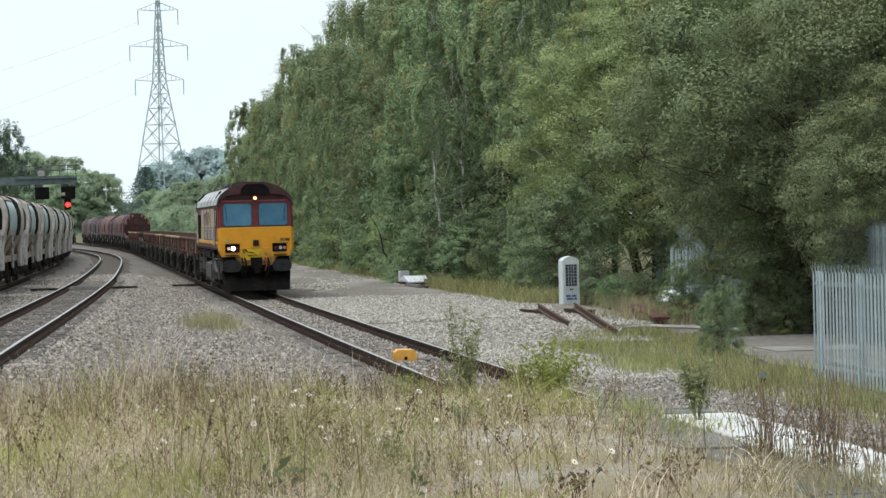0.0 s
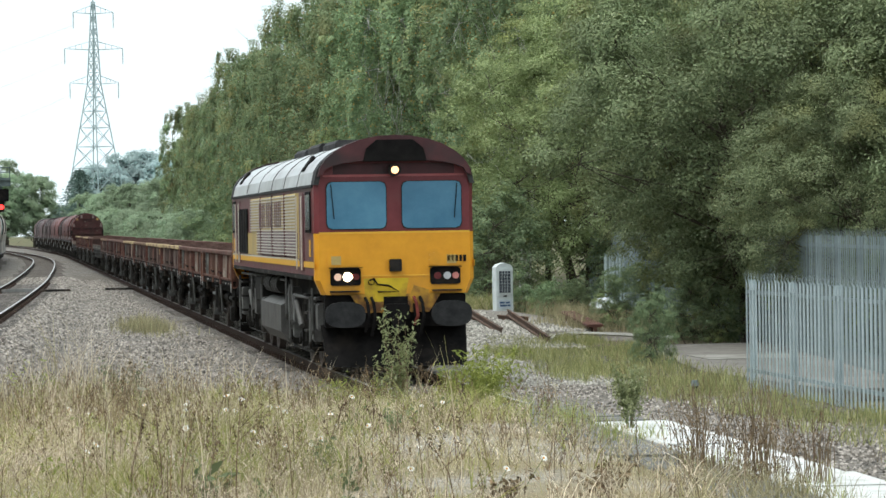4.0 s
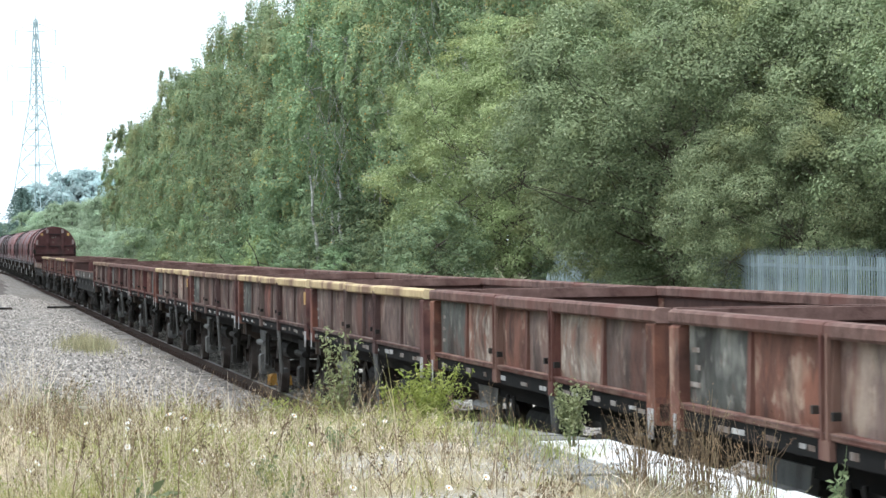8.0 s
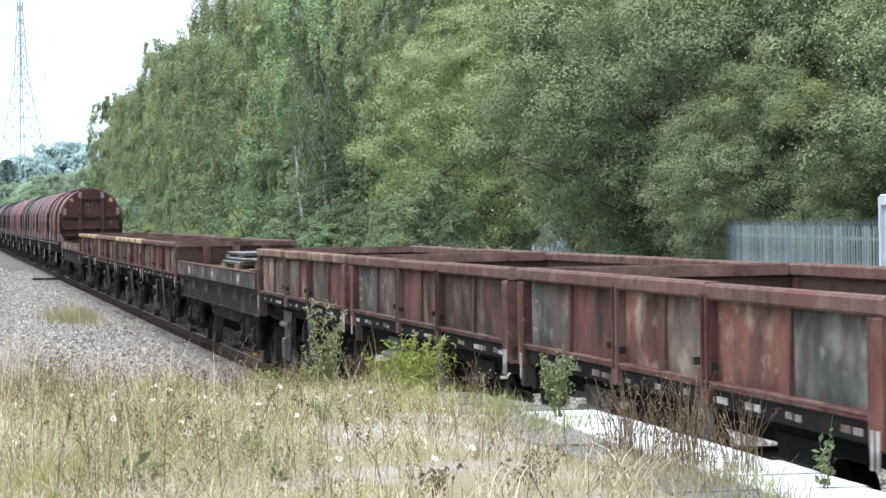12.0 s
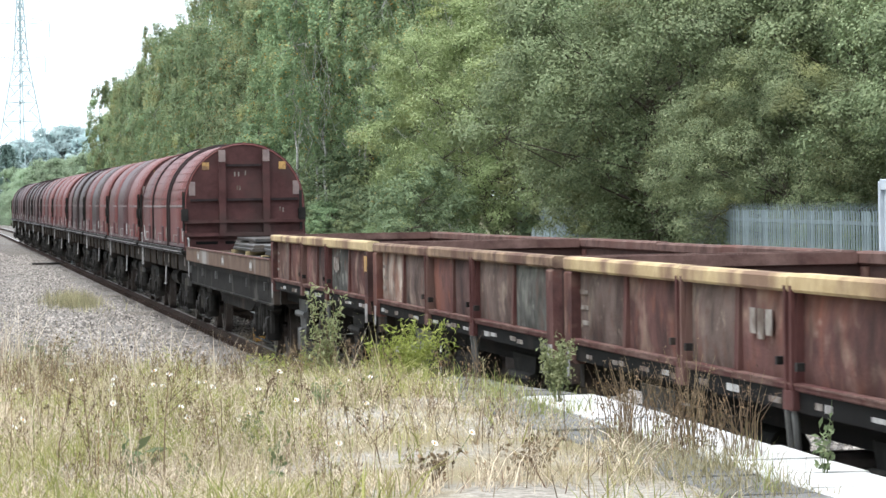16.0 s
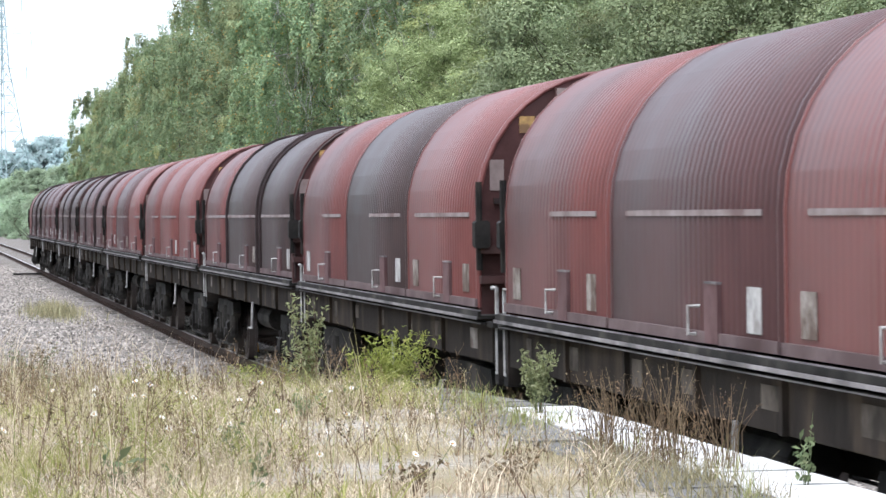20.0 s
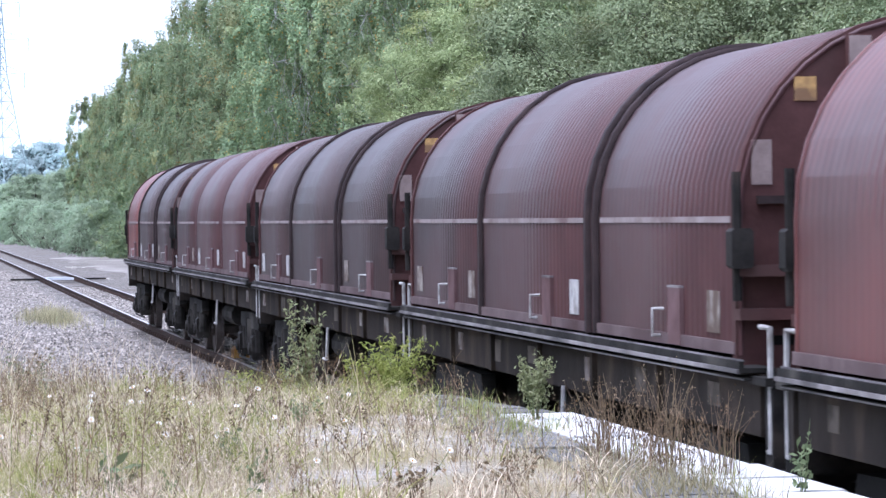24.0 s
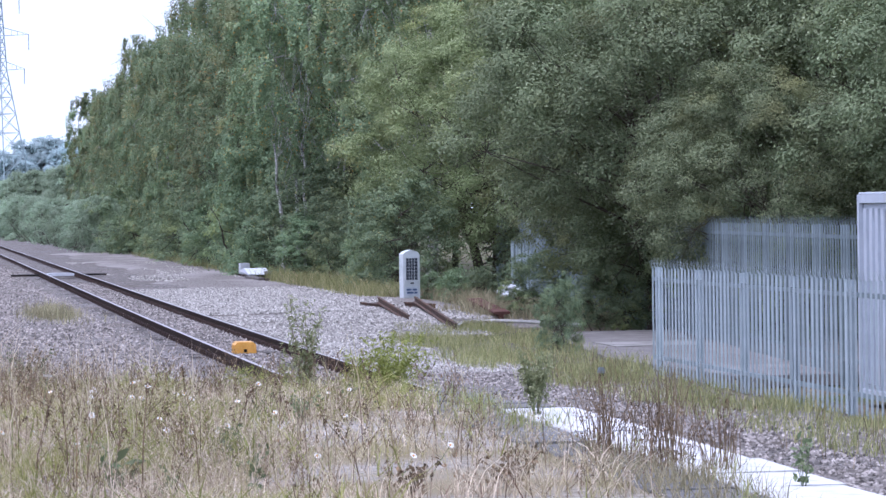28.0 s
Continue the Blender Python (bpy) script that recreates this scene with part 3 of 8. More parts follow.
cab_m = material("cabinet_paint", (0.55, 0.6, 0.6), (0.66, 0.7, 0.7), 5, 0.5, 0, 0.05, (0.45, 0.46, 0.42), 2.0, 0.66)
cabinet = thing("equipment_cabinet", "white trackside equipment cabinet with a dark louvred grille and a sign", "cabinet")
cabinet.matrix_basis = pose(15.05, 100.3, -0.24, 0, 0, 9) @ Matrix.Diagonal((0.86, 0.9, 1, 1))
part("body", M().prism([(-0.31, 0), (0.31, 0), (0.31, 1.42), (0.22, 1.5), (0, 1.56), (-0.22, 1.5), (-0.31, 1.42)], -0.2, 0.25), cab_m, cabinet)
part("door_frame", M().box(-0.27, 0.27, -0.225, -0.2, 0.55, 1.38, 0, 0.01), cab_m, cabinet)
gr = part("grille", M().box(-0.21, 0.21, -0.235, -0.225, 0.64, 1.3), material("solar_dark", (0.02, 0.025, 0.04), (0.05, 0.06, 0.08), 8, 0.3), cabinet, "dark grille with pale bars")
for i in range(3):
    part("bar", M().box(-0.11 + 0.1 * i, -0.098 + 0.1 * i, -0.241, -0.235, 0.64, 1.3), cab_m, gr)
for i in range(6):
    part("bar", M().box(-0.21, 0.21, -0.24, -0.236, 0.72 + 0.1 * i, 0.73 + 0.1 * i), cab_m, gr)
SIGN_BLUE = material("sign_blue", (0.05, 0.09, 0.18), (0.08, 0.13, 0.24), 6, 0.4)
sign = part("sign", M().box(-0.24, 0.24, -0.215, -0.2, 0.16, 0.42), material("sign_pale", (0.5, 0.56, 0.62), (0.6, 0.66, 0.7), 6, 0.4), cabinet, "pale sign with dark blue lettering")
for z, x0, x1 in ((0.31, -0.2, -0.02), (0.31, 0.02, 0.18), (0.22, -0.18, 0.06), (0.22, 0.09, 0.2)):
    part("lettering", M().box(x0, x1, -0.22, -0.215, z, z + 0.06), SIGN_BLUE, sign)
part("plinth", M().box(-0.36, 0.36, -0.26, 0.3, -0.15, 0.02, 0, 0.02), CONCRETE, cabinet)
part("handle", M().box(-0.06, 0.06, -0.25, -0.225, 0.52, 0.56, 0, 0.008), BLACK, cabinet)


def old_rail(p, q, label, z=0.0):
    t = thing("old_rail", label, "rail", "old rails lying on the ballast")
    m = M()
    a, b = Vector(p), Vector(q)
    d = b - a
    prof = [(x * 0.95, (zz + 0.165) * 0.95) for x, zz in RAIL_PROFILE]
    m.prism(prof, 0, d.length)
    part("rail_length", m, material("old_rust", (0.06, 0.043, 0.034), (0.13, 0.095, 0.075), 6, 0.9, 0, 0.4, (0.16, 0.08, 0.05), 2.0, 0.58) if "old_rust" not in bpy.data.materials else bpy.data.materials["old_rust"], t)
    pitch = math.degrees(math.atan2(d.z, math.hypot(d.x, d.y)))
    t.matrix_basis = pose(*p, 0, 0, -math.degrees(math.atan2(d.x, d.y))) @ pose(0, 0, 0, pitch)
    return t


old_rail((12.4, 92.0, -0.19), (12.75, 88.3, -0.17), "short rusty length of old rail on the ballast")
old_rail((12.7, 90.5, -0.02), (11.85, 79.3, -0.18), "rusty old rail lying across the ballast")
old_rail((13.55, 91.3, -0.19), (13.9, 88.2, -0.17), "short rusty length of old rail beside the cabinet")
old_rail((13.7, 90.4, -0.02), (11.95, 72.8, -0.19), "long rusty old rail lying on the ballast")
cable = thing("cable_duct", "pale bent cable duct lying on the ground", "duct")
cpts = [(12.1 + 0.075 * i + 0.03 * math.sin(i), 73.5 + 3.2 * math.sin(i * 0.13) - 0.1 * i, -0.12 + 0.004 * i) for i in range(28)]
part("duct", M().path(cpts, 0.045), material("pale_duct", (0.4, 0.38, 0.34), (0.52, 0.5, 0.46), 5, 0.8), cable)
beam = thing("steel_beam", "rusty red steel beam half buried in dry grass", "beam")
beam.matrix_basis = pose(14.1, 79.0, -0.36, 0, 0, -6.6)
part("girder", M().prism([(-0.2, 0), (0.2, 0), (0.2, 0.05), (0.04, 0.07), (0.04, 0.3), (0.2, 0.33), (0.2, 0.38), (-0.2, 0.38), (-0.2, 0.33), (-0.04, 0.3), (-0.04, 0.07), (-0.2, 0.05)], 0, 13),
     material("red_oxide", (0.085, 0.042, 0.034), (0.15, 0.08, 0.062), 4, 0.85, 0, 0.3), beam)

pile = thing("scrap_pile", "pile of old rail, timber and white sheet scraps", "scrap pile")
pile.matrix_basis = pose(13.75, 130.0, -0.16)
part("rail_scrap", M().prism([(x - 0.25 * (1 if zz > -1 else 1), zz + 0.165) for x, zz in RAIL_PROFILE], -3.5, 9.0), RUST_RAIL, pile)
for x, y2, w, d2, z0, z1 in ((0.0, 3.5, 0.3, 4.5, 0.0, 0.2), (-0.5, -2.0, 0.26, 5.0, 0.0, 0.18), (0.35, -4.0, 0.28, 4.0, 0.0, 0.22), (0.1, -7.5, 0.22, 4.0, 0.0, 0.16), (0.5, -1.0, 0.4, 1.4, 0.0, 0.34), (0.2, -0.5, 0.24, 3.0, 0.2, 0.36)):
    part("timber", M().box(x, x + w, y2, y2 + d2, z0, z1, 0, 0.03), TIMBER, pile)
part("white_block", M().box(-0.25, 0.15, 7.6, 8.3, 0.16, 0.62, 0, 0.04), WHITE_STEEL, pile, "white box among the scrap")
part("white_sheet", M().prism_x([(2.2, 0.21), (6.0, 0.3), (6.0, 0.33), (4.2, 0.46), (2.2, 0.25)], -0.45, 0.45), WHITE_STEEL, pile, "bent white sheet")
part("pale_block", M().box(0.3, 0.75, -2.6, -1.9, 0.0, 0.36, 0, 0.05), CONCRETE, pile)
# short panel in paler steel, added where the fence behind shows brightly lit
palisade("palisade_gate", (18.95, 104.0), (19.75, 104.0), 1.75, "short paler panel added for the bright stretch of palisade fence", 0.11, 0.8)
bag = thing("white_bag", "crumpled white bag lying by the rusty beam", "bag")
bag.matrix_basis = pose(18.6, 102.8, -0.2)
bm_ = M()
bm_.v = [((0.42 + 0.1 * math.sin(5 * a_ + 3 * e_)) * math.cos(a_ * math.pi / 6) * math.cos(e_ * math.pi / 8), (0.42 + 0.1 * math.cos(4 * a_ + 2 * e_)) * math.sin(a_ * math.pi / 6) * math.cos(e_ * math.pi / 8), 0.36 * math.sin(e_ * math.pi / 8)) for e_ in range(5) for a_ in range(12)]
bm_.f = [(e_ * 12 + a_, e_ * 12 + (a_ + 1) % 12, (e_ + 1) * 12 + (a_ + 1) % 12, (e_ + 1) * 12 + a_) for e_ in range(4) for a_ in range(12)]
bm_.mi = [0] * len(bm_.f)
part("sack", bm_, WHITE_STEEL, bag)

box_y = material("yellow_plastic", (0.68, 0.33, 0.05), (0.8, 0.42, 0.08), 5, 0.45, 0, 0.05, (0.45, 0.22, 0.05), 3, 0.66)
ob = thing("track_box", "yellow equipment box fixed between the rails", "track equipment")
ob.matrix_basis = pose(TRACK_X - 0.1, 62.6, -0.165)
part("cover", M().prism([(-0.21, 0), (0.21, 0), (0.2, 0.16), (0.15, 0.21), (-0.15, 0.21), (-0.2, 0.16)], -0.3, 0.3), box_y, ob)
part("stripe", M().box(-0.03, 0.03, -0.31, -0.3, 0.02, 0.08), BLACK, ob)
part("base_frame", M().box(-0.3, 0.62, -0.35, 0.35, -0.03, 0.0), STEEL_DARK, ob)
for i in range(6):
    part("grid_bar", M().box(0.26, 0.6, -0.3 + i * 0.11, -0.26 + i * 0.11, 0.0, 0.03), material("grid_steel", (0.2, 0.18, 0.16), (0.3, 0.28, 0.25), 6, 0.6) if i == 0 else bpy.data.materials["grid_steel"], ob)


def cable_bridge(x, y, z, label, pale):
    t = thing("cable_crossing", label, "track crossing", "dark boards across the tracks")
    t.matrix_basis = pose(x, y, z - 0.15)
    for x0, x1 in ((-2.1, -0.84), (0.84, 2.0)):
        part("board", M().box(x0, x1, -0.28, 0.28, 0.0, 0.08, 0, 0.02), STEEL_DARK, t)
    part("plate", M().prism([(-0.66, 0.0), (0.66, 0.0), (0.6, 0.1), (0.3, 0.13), (-0.3, 0.13), (-0.6, 0.1)], -0.3, 0.3), pale, t, "pale plate between the rails")
    return t


cable_bridge(main_x(144), 144, main_z(144), "dark boards with a white plate across the near track", WHITE_STEEL)
cable_bridge(left_x(128), 128, LEFT_Z, "grey boards across the middle track", material("grey_plate", (0.2, 0.2, 0.19), (0.28, 0.28, 0.27), 4, 0.8))
st = thing("marker_post", "short dark marker post in the verge", "post")
st.matrix_basis = pose(10.45, 50.0, GROUND - 0.05)
part("stump", M().tube((0, 0, 0), (0.02, 0, 0.22), 0.06, 0.055, 10), STEEL_DARK, st)
part("cap", M().tube((0.02, 0, 0.2), (0.02, 0, 0.29), 0.07, 0.05, 10), OLD_GALV, st)


# ---- trees ----
def unit(n, g):
    v = g.normal(size=(n, 3))
    return v / np.linalg.norm(v, axis=1, keepdims=True)


def leaves_mesh(name, centres, outward, length, width, g, mat, droop=0.0, up=0.5):
    """Folded leaves of two triangles at the centres, roughly facing outward and up."""
    n = len(centres)
    nor = outward + unit(n, g) * 0.55 + np.array([0, 0, up])
    nor /= np.linalg.norm(nor, axis=1, keepdims=True)
    d = unit(n, g) + np.array([0, 0, -droop])
    d -= nor * (d * nor).sum(1, keepdims=True)
    d /= np.linalg.norm(d, axis=1, keepdims=True) + 1e-9
    s = np.cross(nor, d)
    ln = length * g.uniform(0.7, 1.3, (n, 1))
    wd = width * g.uniform(0.7, 1.3, (n, 1))
    v = np.stack([centres - d * ln / 2, centres + s * wd / 2 + nor * wd * 0.2, centres + d * ln / 2, centres - s * wd / 2 + nor * wd * 0.2], 1)
    i = 4 * np.arange(n)[:, None]
    f = np.concatenate([i + [[0, 1, 2]], i + [[0, 2, 3]]], 1).reshape(-1, 3)
    return array_mesh(name, v.reshape(-1, 3), f, mat)


def crown_points(puffs, lump, n_lump, n_leaf, g, drape=0.0):
    """Leaf places on three scales: boughs carry lumps on their upper and outer skins, lumps carry leaves; drape: length of the hanging tresses."""
    cc, oo, rr = [], [], []
    mid = np.mean(np.array(puffs)[:, :3], 0)
    for cx, cy, cz, rx, ry, rz in puffs:
        d = unit(n_lump, g)
        away = np.array([cx, cy, cz]) - mid
        away /= np.linalg.norm(away) + 1e-6
        d = d[(d[:, 2] > -0.35) & (d @ away > -0.5)]
        rad = g.uniform(0.68, 1.12, (len(d), 1))
        rad[g.uniform(0, 1, len(d)) < 0.15] *= 0.5
        cc.append(np.array([cx, cy, cz]) + d * rad * [rx, ry, rz])
        oo.append(d)
        rr.append(lump * g.uniform(0.6, 1.35, len(d)))
    c, o, r = np.concatenate(cc), np.concatenate(oo), np.concatenate(rr)
    n = len(c)
    if drape:
        # a tress: a wide head that thins out downwards
        long_ = drape * g.uniform(0.35, 1.25, (n, 1))
        t = g.uniform(0, 1, (n, n_leaf)) ** 1.25
        a = g.uniform(0, 2 * np.pi, (n, n_leaf))
        w = r[:, None] * (1.0 - 0.72 * t) * np.sqrt(g.uniform(0.12, 1.0, (n, n_leaf)))
        swing = o[:, None, :2] * (t * 0.25)[..., None]
        q = np.stack([np.cos(a) * w + swing[..., 0], np.sin(a) * w + swing[..., 1], 0.35 * r[:, None] - t * long_ + g.normal(size=(n, n_leaf)) * 0.05], -1)
        nor = np.stack([np.cos(a), np.sin(a), 0.7 - t], -1)
    else:
        q = g.normal(size=(n, n_leaf, 3))
        q /= np.linalg.norm(q, axis=2, keepdims=True)
        lean = o * 0.7 + np.array([0, 0, 0.6])
        dot = np.einsum("nkj,nj->nk", q, lean)
        q = np.where((dot < -0.25)[..., None], -q, q)
        nor = q.copy()
        q *= (r[:, None, None] * g.uniform(0.35, 1.0, (n, n_leaf, 1)) ** 0.7 * 1.35)
        q[..., 2] *= 0.72
        # some leaves stray from their lump and close the gaps
        q += g.normal(size=q.shape) * 0.22 * (g.uniform(0, 1, (n, n_leaf, 1)) < 0.16)
    pts = (c[:, None, :] + q).reshape(-1, 3)
    return pts, (nor + o[:, None, :] * 0.4).reshape(-1, 3)


def limb(m, a, b, r0, r1, g, bends=4, sway=0.3, n=7):
    a, b = np.array(a, float), np.array(b, float)
    prev = a
    for i in range(1, bends + 1):
        t = i / bends
        p = a + (b - a) * t + g.normal(size=3) * sway * (1 if i < bends else 0) * np.array([1, 1, 0.3])
        m.tube(prev, p, r0 + (r1 - r0) * (t - 1 / bends), r0 + (r1 - r0) * t, n, caps=False)
        prev = p
    return prev


BIRCH_BARK = material("birch_bark", (0.38, 0.37, 0.34), (0.62, 0.6, 0.57), 4, 0.8, 0, 0.2, (0.06, 0.055, 0.05), 2.2, 0.6, stretch=(1, 1, 3))
BARK = material("grey_brown_bark", (0.06, 0.05, 0.04), (0.12, 0.1, 0.08), 6, 0.9, 0, 0.5)
BIRCH_LEAF = leaf_material("birch_leaf", (0.13, 0.185, 0.096), (0.26, 0.335, 0.178), (0.4, 0.25, 0.07), 0.3, 0.6, (0.29, 0.265, 0.11), 0.62, 0.4)
WILLOW_LEAF = leaf_material("willow_leaf", (0.097, 0.132, 0.064), (0.204, 0.246, 0.126), (0.3, 0.33, 0.2), 0.2, 0.6, (0.225, 0.235, 0.09), 0.6, 0.35)
YOUNG_LEAF = leaf_material("yellow_green_leaf", (0.14, 0.175, 0.075), (0.27, 0.31, 0.142), (0.35, 0.37, 0.21), 0.28, 0.6, (0.3, 0.295, 0.11), 0.62, 0.35)
SHRUB_LEAF = leaf_material("shrub_leaf", (0.11, 0.165, 0.09), (0.23, 0.302, 0.162), (0.29, 0.29, 0.11), 0.25, 0.6, (0.29, 0.33, 0.11), 0.6, 0.4)
# distance haze is put into these two leaf colours, pale and bluish
HAZED_LEAF = leaf_material("hazed_leaf", (0.24, 0.31, 0.205), (0.31, 0.39, 0.26), (0.34, 0.39, 0.25), 0.5)
HAZE_BLUE_LEAF = leaf_material("haze_blue_leaf", (0.36, 0.445, 0.44), (0.43, 0.515, 0.51), (0.43, 0.5, 0.49), 0.5)
DARK_LEAF = leaf_material("dark_leaf", (0.05, 0.075, 0.05), (0.085, 0.12, 0.08), (0.1, 0.13, 0.08), 0.3)
FIR_LEAF = leaf_material("fir_needle", (0.11, 0.165, 0.145), (0.16, 0.22, 0.195), (0.16, 0.21, 0.18))


def tree_proto(name, seed, trunk_h, trunk_r, bark, puffs, leaf, length, width, lump, n_lump, n_leaf, drape=0.0, stems=1, droop=0.0, up=0.5):
    g = np.random.default_rng(seed)
    m = M()
    for k in range(stems):
        bx0, by0 = (0, 0) if stems == 1 else g.normal(size=2) * 0.5
        top = (bx0 * 2 + g.normal() * 0.3, by0 * 2 + g.normal() * 0.3, trunk_h)
        limb(m, (bx0, by0, -0.2), top, trunk_r, trunk_r * 0.3, g, 7, 0.06, 9)
        for p in puffs[::max(1, stems)]:
            h = min(max(p[2] * g.uniform(0.45, 0.75), 0.5), trunk_h * 0.9)
            limb(m, (top[0] * h / trunk_h, top[1] * h / trunk_h, h), (p[0], p[1], p[2]), trunk_r * 0.2 * (1 - 0.6 * h / trunk_h), 0.008, g, 4, 0.2, 5)
            for _ in range(3):
                e = g.normal(size=3) * [p[3] * 0.6, p[4] * 0.6, p[5] * 0.5]
                limb(m, (p[0], p[1], p[2]), (p[0] + e[0], p[1] + e[1], p[2] + e[2]), 0.014, 0.006, g, 2, 0.1, 4)
    pts, out = crown_points(puffs, lump, n_lump, n_leaf, g, drape)
    lm = leaves_mesh("crown", pts, out, length, width, g, leaf, droop, up)
    return (name, m.mesh("trunk", bark, True), lm)


def plant(proto, x, y, z, s, turn, label, category="tree", group="", sz=None):
    nm, tm, lm = proto
    t = thing(nm, label, category, group)
    for part_name, data in (("trunk", tm), ("crown", lm)):
        o = new(part_name, data)
        o.parent = t
    t.matrix_basis = pose(x, y, z, 0, 0, turn) @ Matrix.Diagonal((s, s, sz or s, 1))
    return t


def dome_puffs(seed, n, r, zc, zr, size, low=-0.45, squash=0.75, under=0.0):
    """Boughs over a dome of radius r whose middle is at zc; low: how far down the dome they reach."""
    g = np.random.default_rng(seed)
    out = []
    for i in range(n):
        h = low + (0.96 - low) * (i + 0.5) / n
        ring = math.sqrt(1 - h * h) * (1 + under * min(h, 0))
        a = i * 2.39996 + g.uniform(-0.35, 0.35)
        k = g.uniform(0.68, 0.98)
        s = size * g.uniform(0.7, 1.25) * (1 - 0.2 * max(h, 0))
        out.append((r * k * ring * math.cos(a), r * k * ring * math.sin(a), zc + zr * k * h, s, s, s * squash))
    for i in range(n // 4):
        a = i * 2.39996
        out.append((r * 0.4 * math.cos(a), r * 0.4 * math.sin(a), zc + zr * g.uniform(-0.3, 0.6), size, size, size))
    return out


willows = [tree_proto("willow_tree", 11 + i, 6.5, 0.26, BARK, dome_puffs(21 + i, 64, 5.5, 4.9, 4.9, 1.4, -0.85, 0.75, (0.45, 0.85)[i]),
                      WILLOW_LEAF, 0.08, 0.046, 0.4, 26, 200, 0.0, 3, 0.2, 0.55) for i in range(2)]
willows.append(tree_proto("willow_tree", 14, 6.5, 0.2, BARK, dome_puffs(24, 56, 5.0, 5.3, 5.3, 1.3, -0.9, 0.85, 0.2), YOUNG_LEAF, 0.08, 0.05, 0.38, 28, 200, 0.0, 3, 0.3, 0.55))
birches = [tree_proto("birch_tree", 41 + i, 14, 0.12, BIRCH_BARK if i == 1 else BARK, dome_puffs(51 + i, 34, 2.9, 8.2, 6.4, 1.35, -0.98, 1.0),
                      BIRCH_LEAF, 0.1, 0.07, 0.36, 13, 250, (1.7, 1.4, 0.9)[i], 1 + i % 2, 0.9, 0.4) for i in range(3)]
stem_birch = tree_proto("birch_tree", 48, 5.6, 0.11, BIRCH_BARK, dome_puffs(58, 26, 2.4, 8.9, 4.4, 1.3, -0.85, 1.0), BIRCH_LEAF, 0.1, 0.07, 0.36, 12, 230, 1.6, 4, 0.9, 0.4)
shrubs = [tree_proto("shrub", 71 + i, 1.6, 0.035, BARK, dome_puffs(81 + i, 24, 1.6, 1.5, 2.2, 0.7, -0.8, 0.85),
                     SHRUB_LEAF, 0.072, 0.046, 0.2, 20, 90, 0.0, 4, 0.3, 0.5) for i in range(3)]
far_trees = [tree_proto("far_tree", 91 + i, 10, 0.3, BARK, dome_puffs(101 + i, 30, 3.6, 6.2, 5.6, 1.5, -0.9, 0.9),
                        HAZED_LEAF, 0.28, 0.2, 0.6, 14, 90, 0.0, 1, 0.1, 0.5) for i in range(2)]
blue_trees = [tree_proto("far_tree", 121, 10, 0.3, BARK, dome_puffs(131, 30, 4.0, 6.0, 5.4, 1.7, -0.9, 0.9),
                         HAZE_BLUE_LEAF, 0.4, 0.3, 0.7, 14, 80, 0.0, 1, 0.1, 0.5)]
far_shrub = tree_proto("shrub", 75, 1.6, 0.035, BARK, dome_puffs(85, 22, 1.6, 1.5, 2.2, 0.7, -0.8, 0.85), HAZED_LEAF, 0.13, 0.09, 0.24, 12, 50, 0.0, 4, 0.3, 0.5)
dark_tree = tree_proto("birch_tree", 141, 12, 0.2, BARK, dome_puffs(142, 26, 2.8, 8.4, 6.0, 1.5, -0.95, 1.0), DARK_LEAF, 0.2, 0.13, 0.5, 10, 70, 1.6, 1, 0.8, 0.4)

# near broad willows over the fence
for x, y, s, r, k in ((21.8, 93.0, 1.0, 20, 0), (18.6, 76.0, 0.82, 140, 1), (16.95, 72.5, 0.9, 70, 1), (17.35, 65.5, 0.56, 160, 1), (19.6, 84.5, 0.8, 200, 1), (17.6, 80.5, 0.5, 300, 1), (19.9, 112.0, 1.0, 250, 2), (22.6, 126.0, 1.05, 10, 0), (20.6, 68.5, 0.95, 80, 0), (26.5, 88.0, 1.3, 30, 1), (25.0, 74.0, 1.2, 200, 1), (21.5, 60.0, 0.9, 310, 1)):
    plant(willows[k], x, y, GROUND - 0.1, s, r, "broad grey-green goat willow hanging over the fence", "tree", "willows by the fence")
plant(stem_birch, 15.45, 130.5, GROUND - 0.1, 1.0, 0, "slim birch with a cluster of white stems", "tree", "birches at the wood's edge")
for x, y, s in ((15.75, 128.6, 0.95), (17.2, 129.0, 1.1), (15.0, 138.5, 1.0)):
    plant(shrubs[int(y) % 3], x, y, GROUND - 0.1, s, y * 31, "dense green shrub below the white stems", "shrub", "undergrowth at the wood's edge", s * 0.78)
# birches along the edge of the wood
for i, (x, y, s) in enumerate(((23.0, 117, 1.12), (18.6, 123, 1.0), (21.0, 128, 1.12), (17.6, 134, 1.05), (20.2, 139, 1.18), (16.4, 143, 0.86), (16.9, 151, 1.1), (19.2, 158, 1.15),
                               (15.6, 161, 0.8), (16.3, 172, 1.1), (18.2, 182, 1.08), (15.6, 185, 0.8), (15.9, 197, 1.04), (16.4, 214, 1.02), (17.4, 226, 1.02), (24.0, 108, 1.2), (25.0, 132, 1.25), (22.6, 149, 1.25))):
    plant(birches[i % 3], x, y, GROUND - 0.1, s, i * 67, "tall green birch with drooping tresses at the wood's edge", "tree", "birches at the wood's edge", s * (1 + 0.06 * math.sin(i * 2.1)))
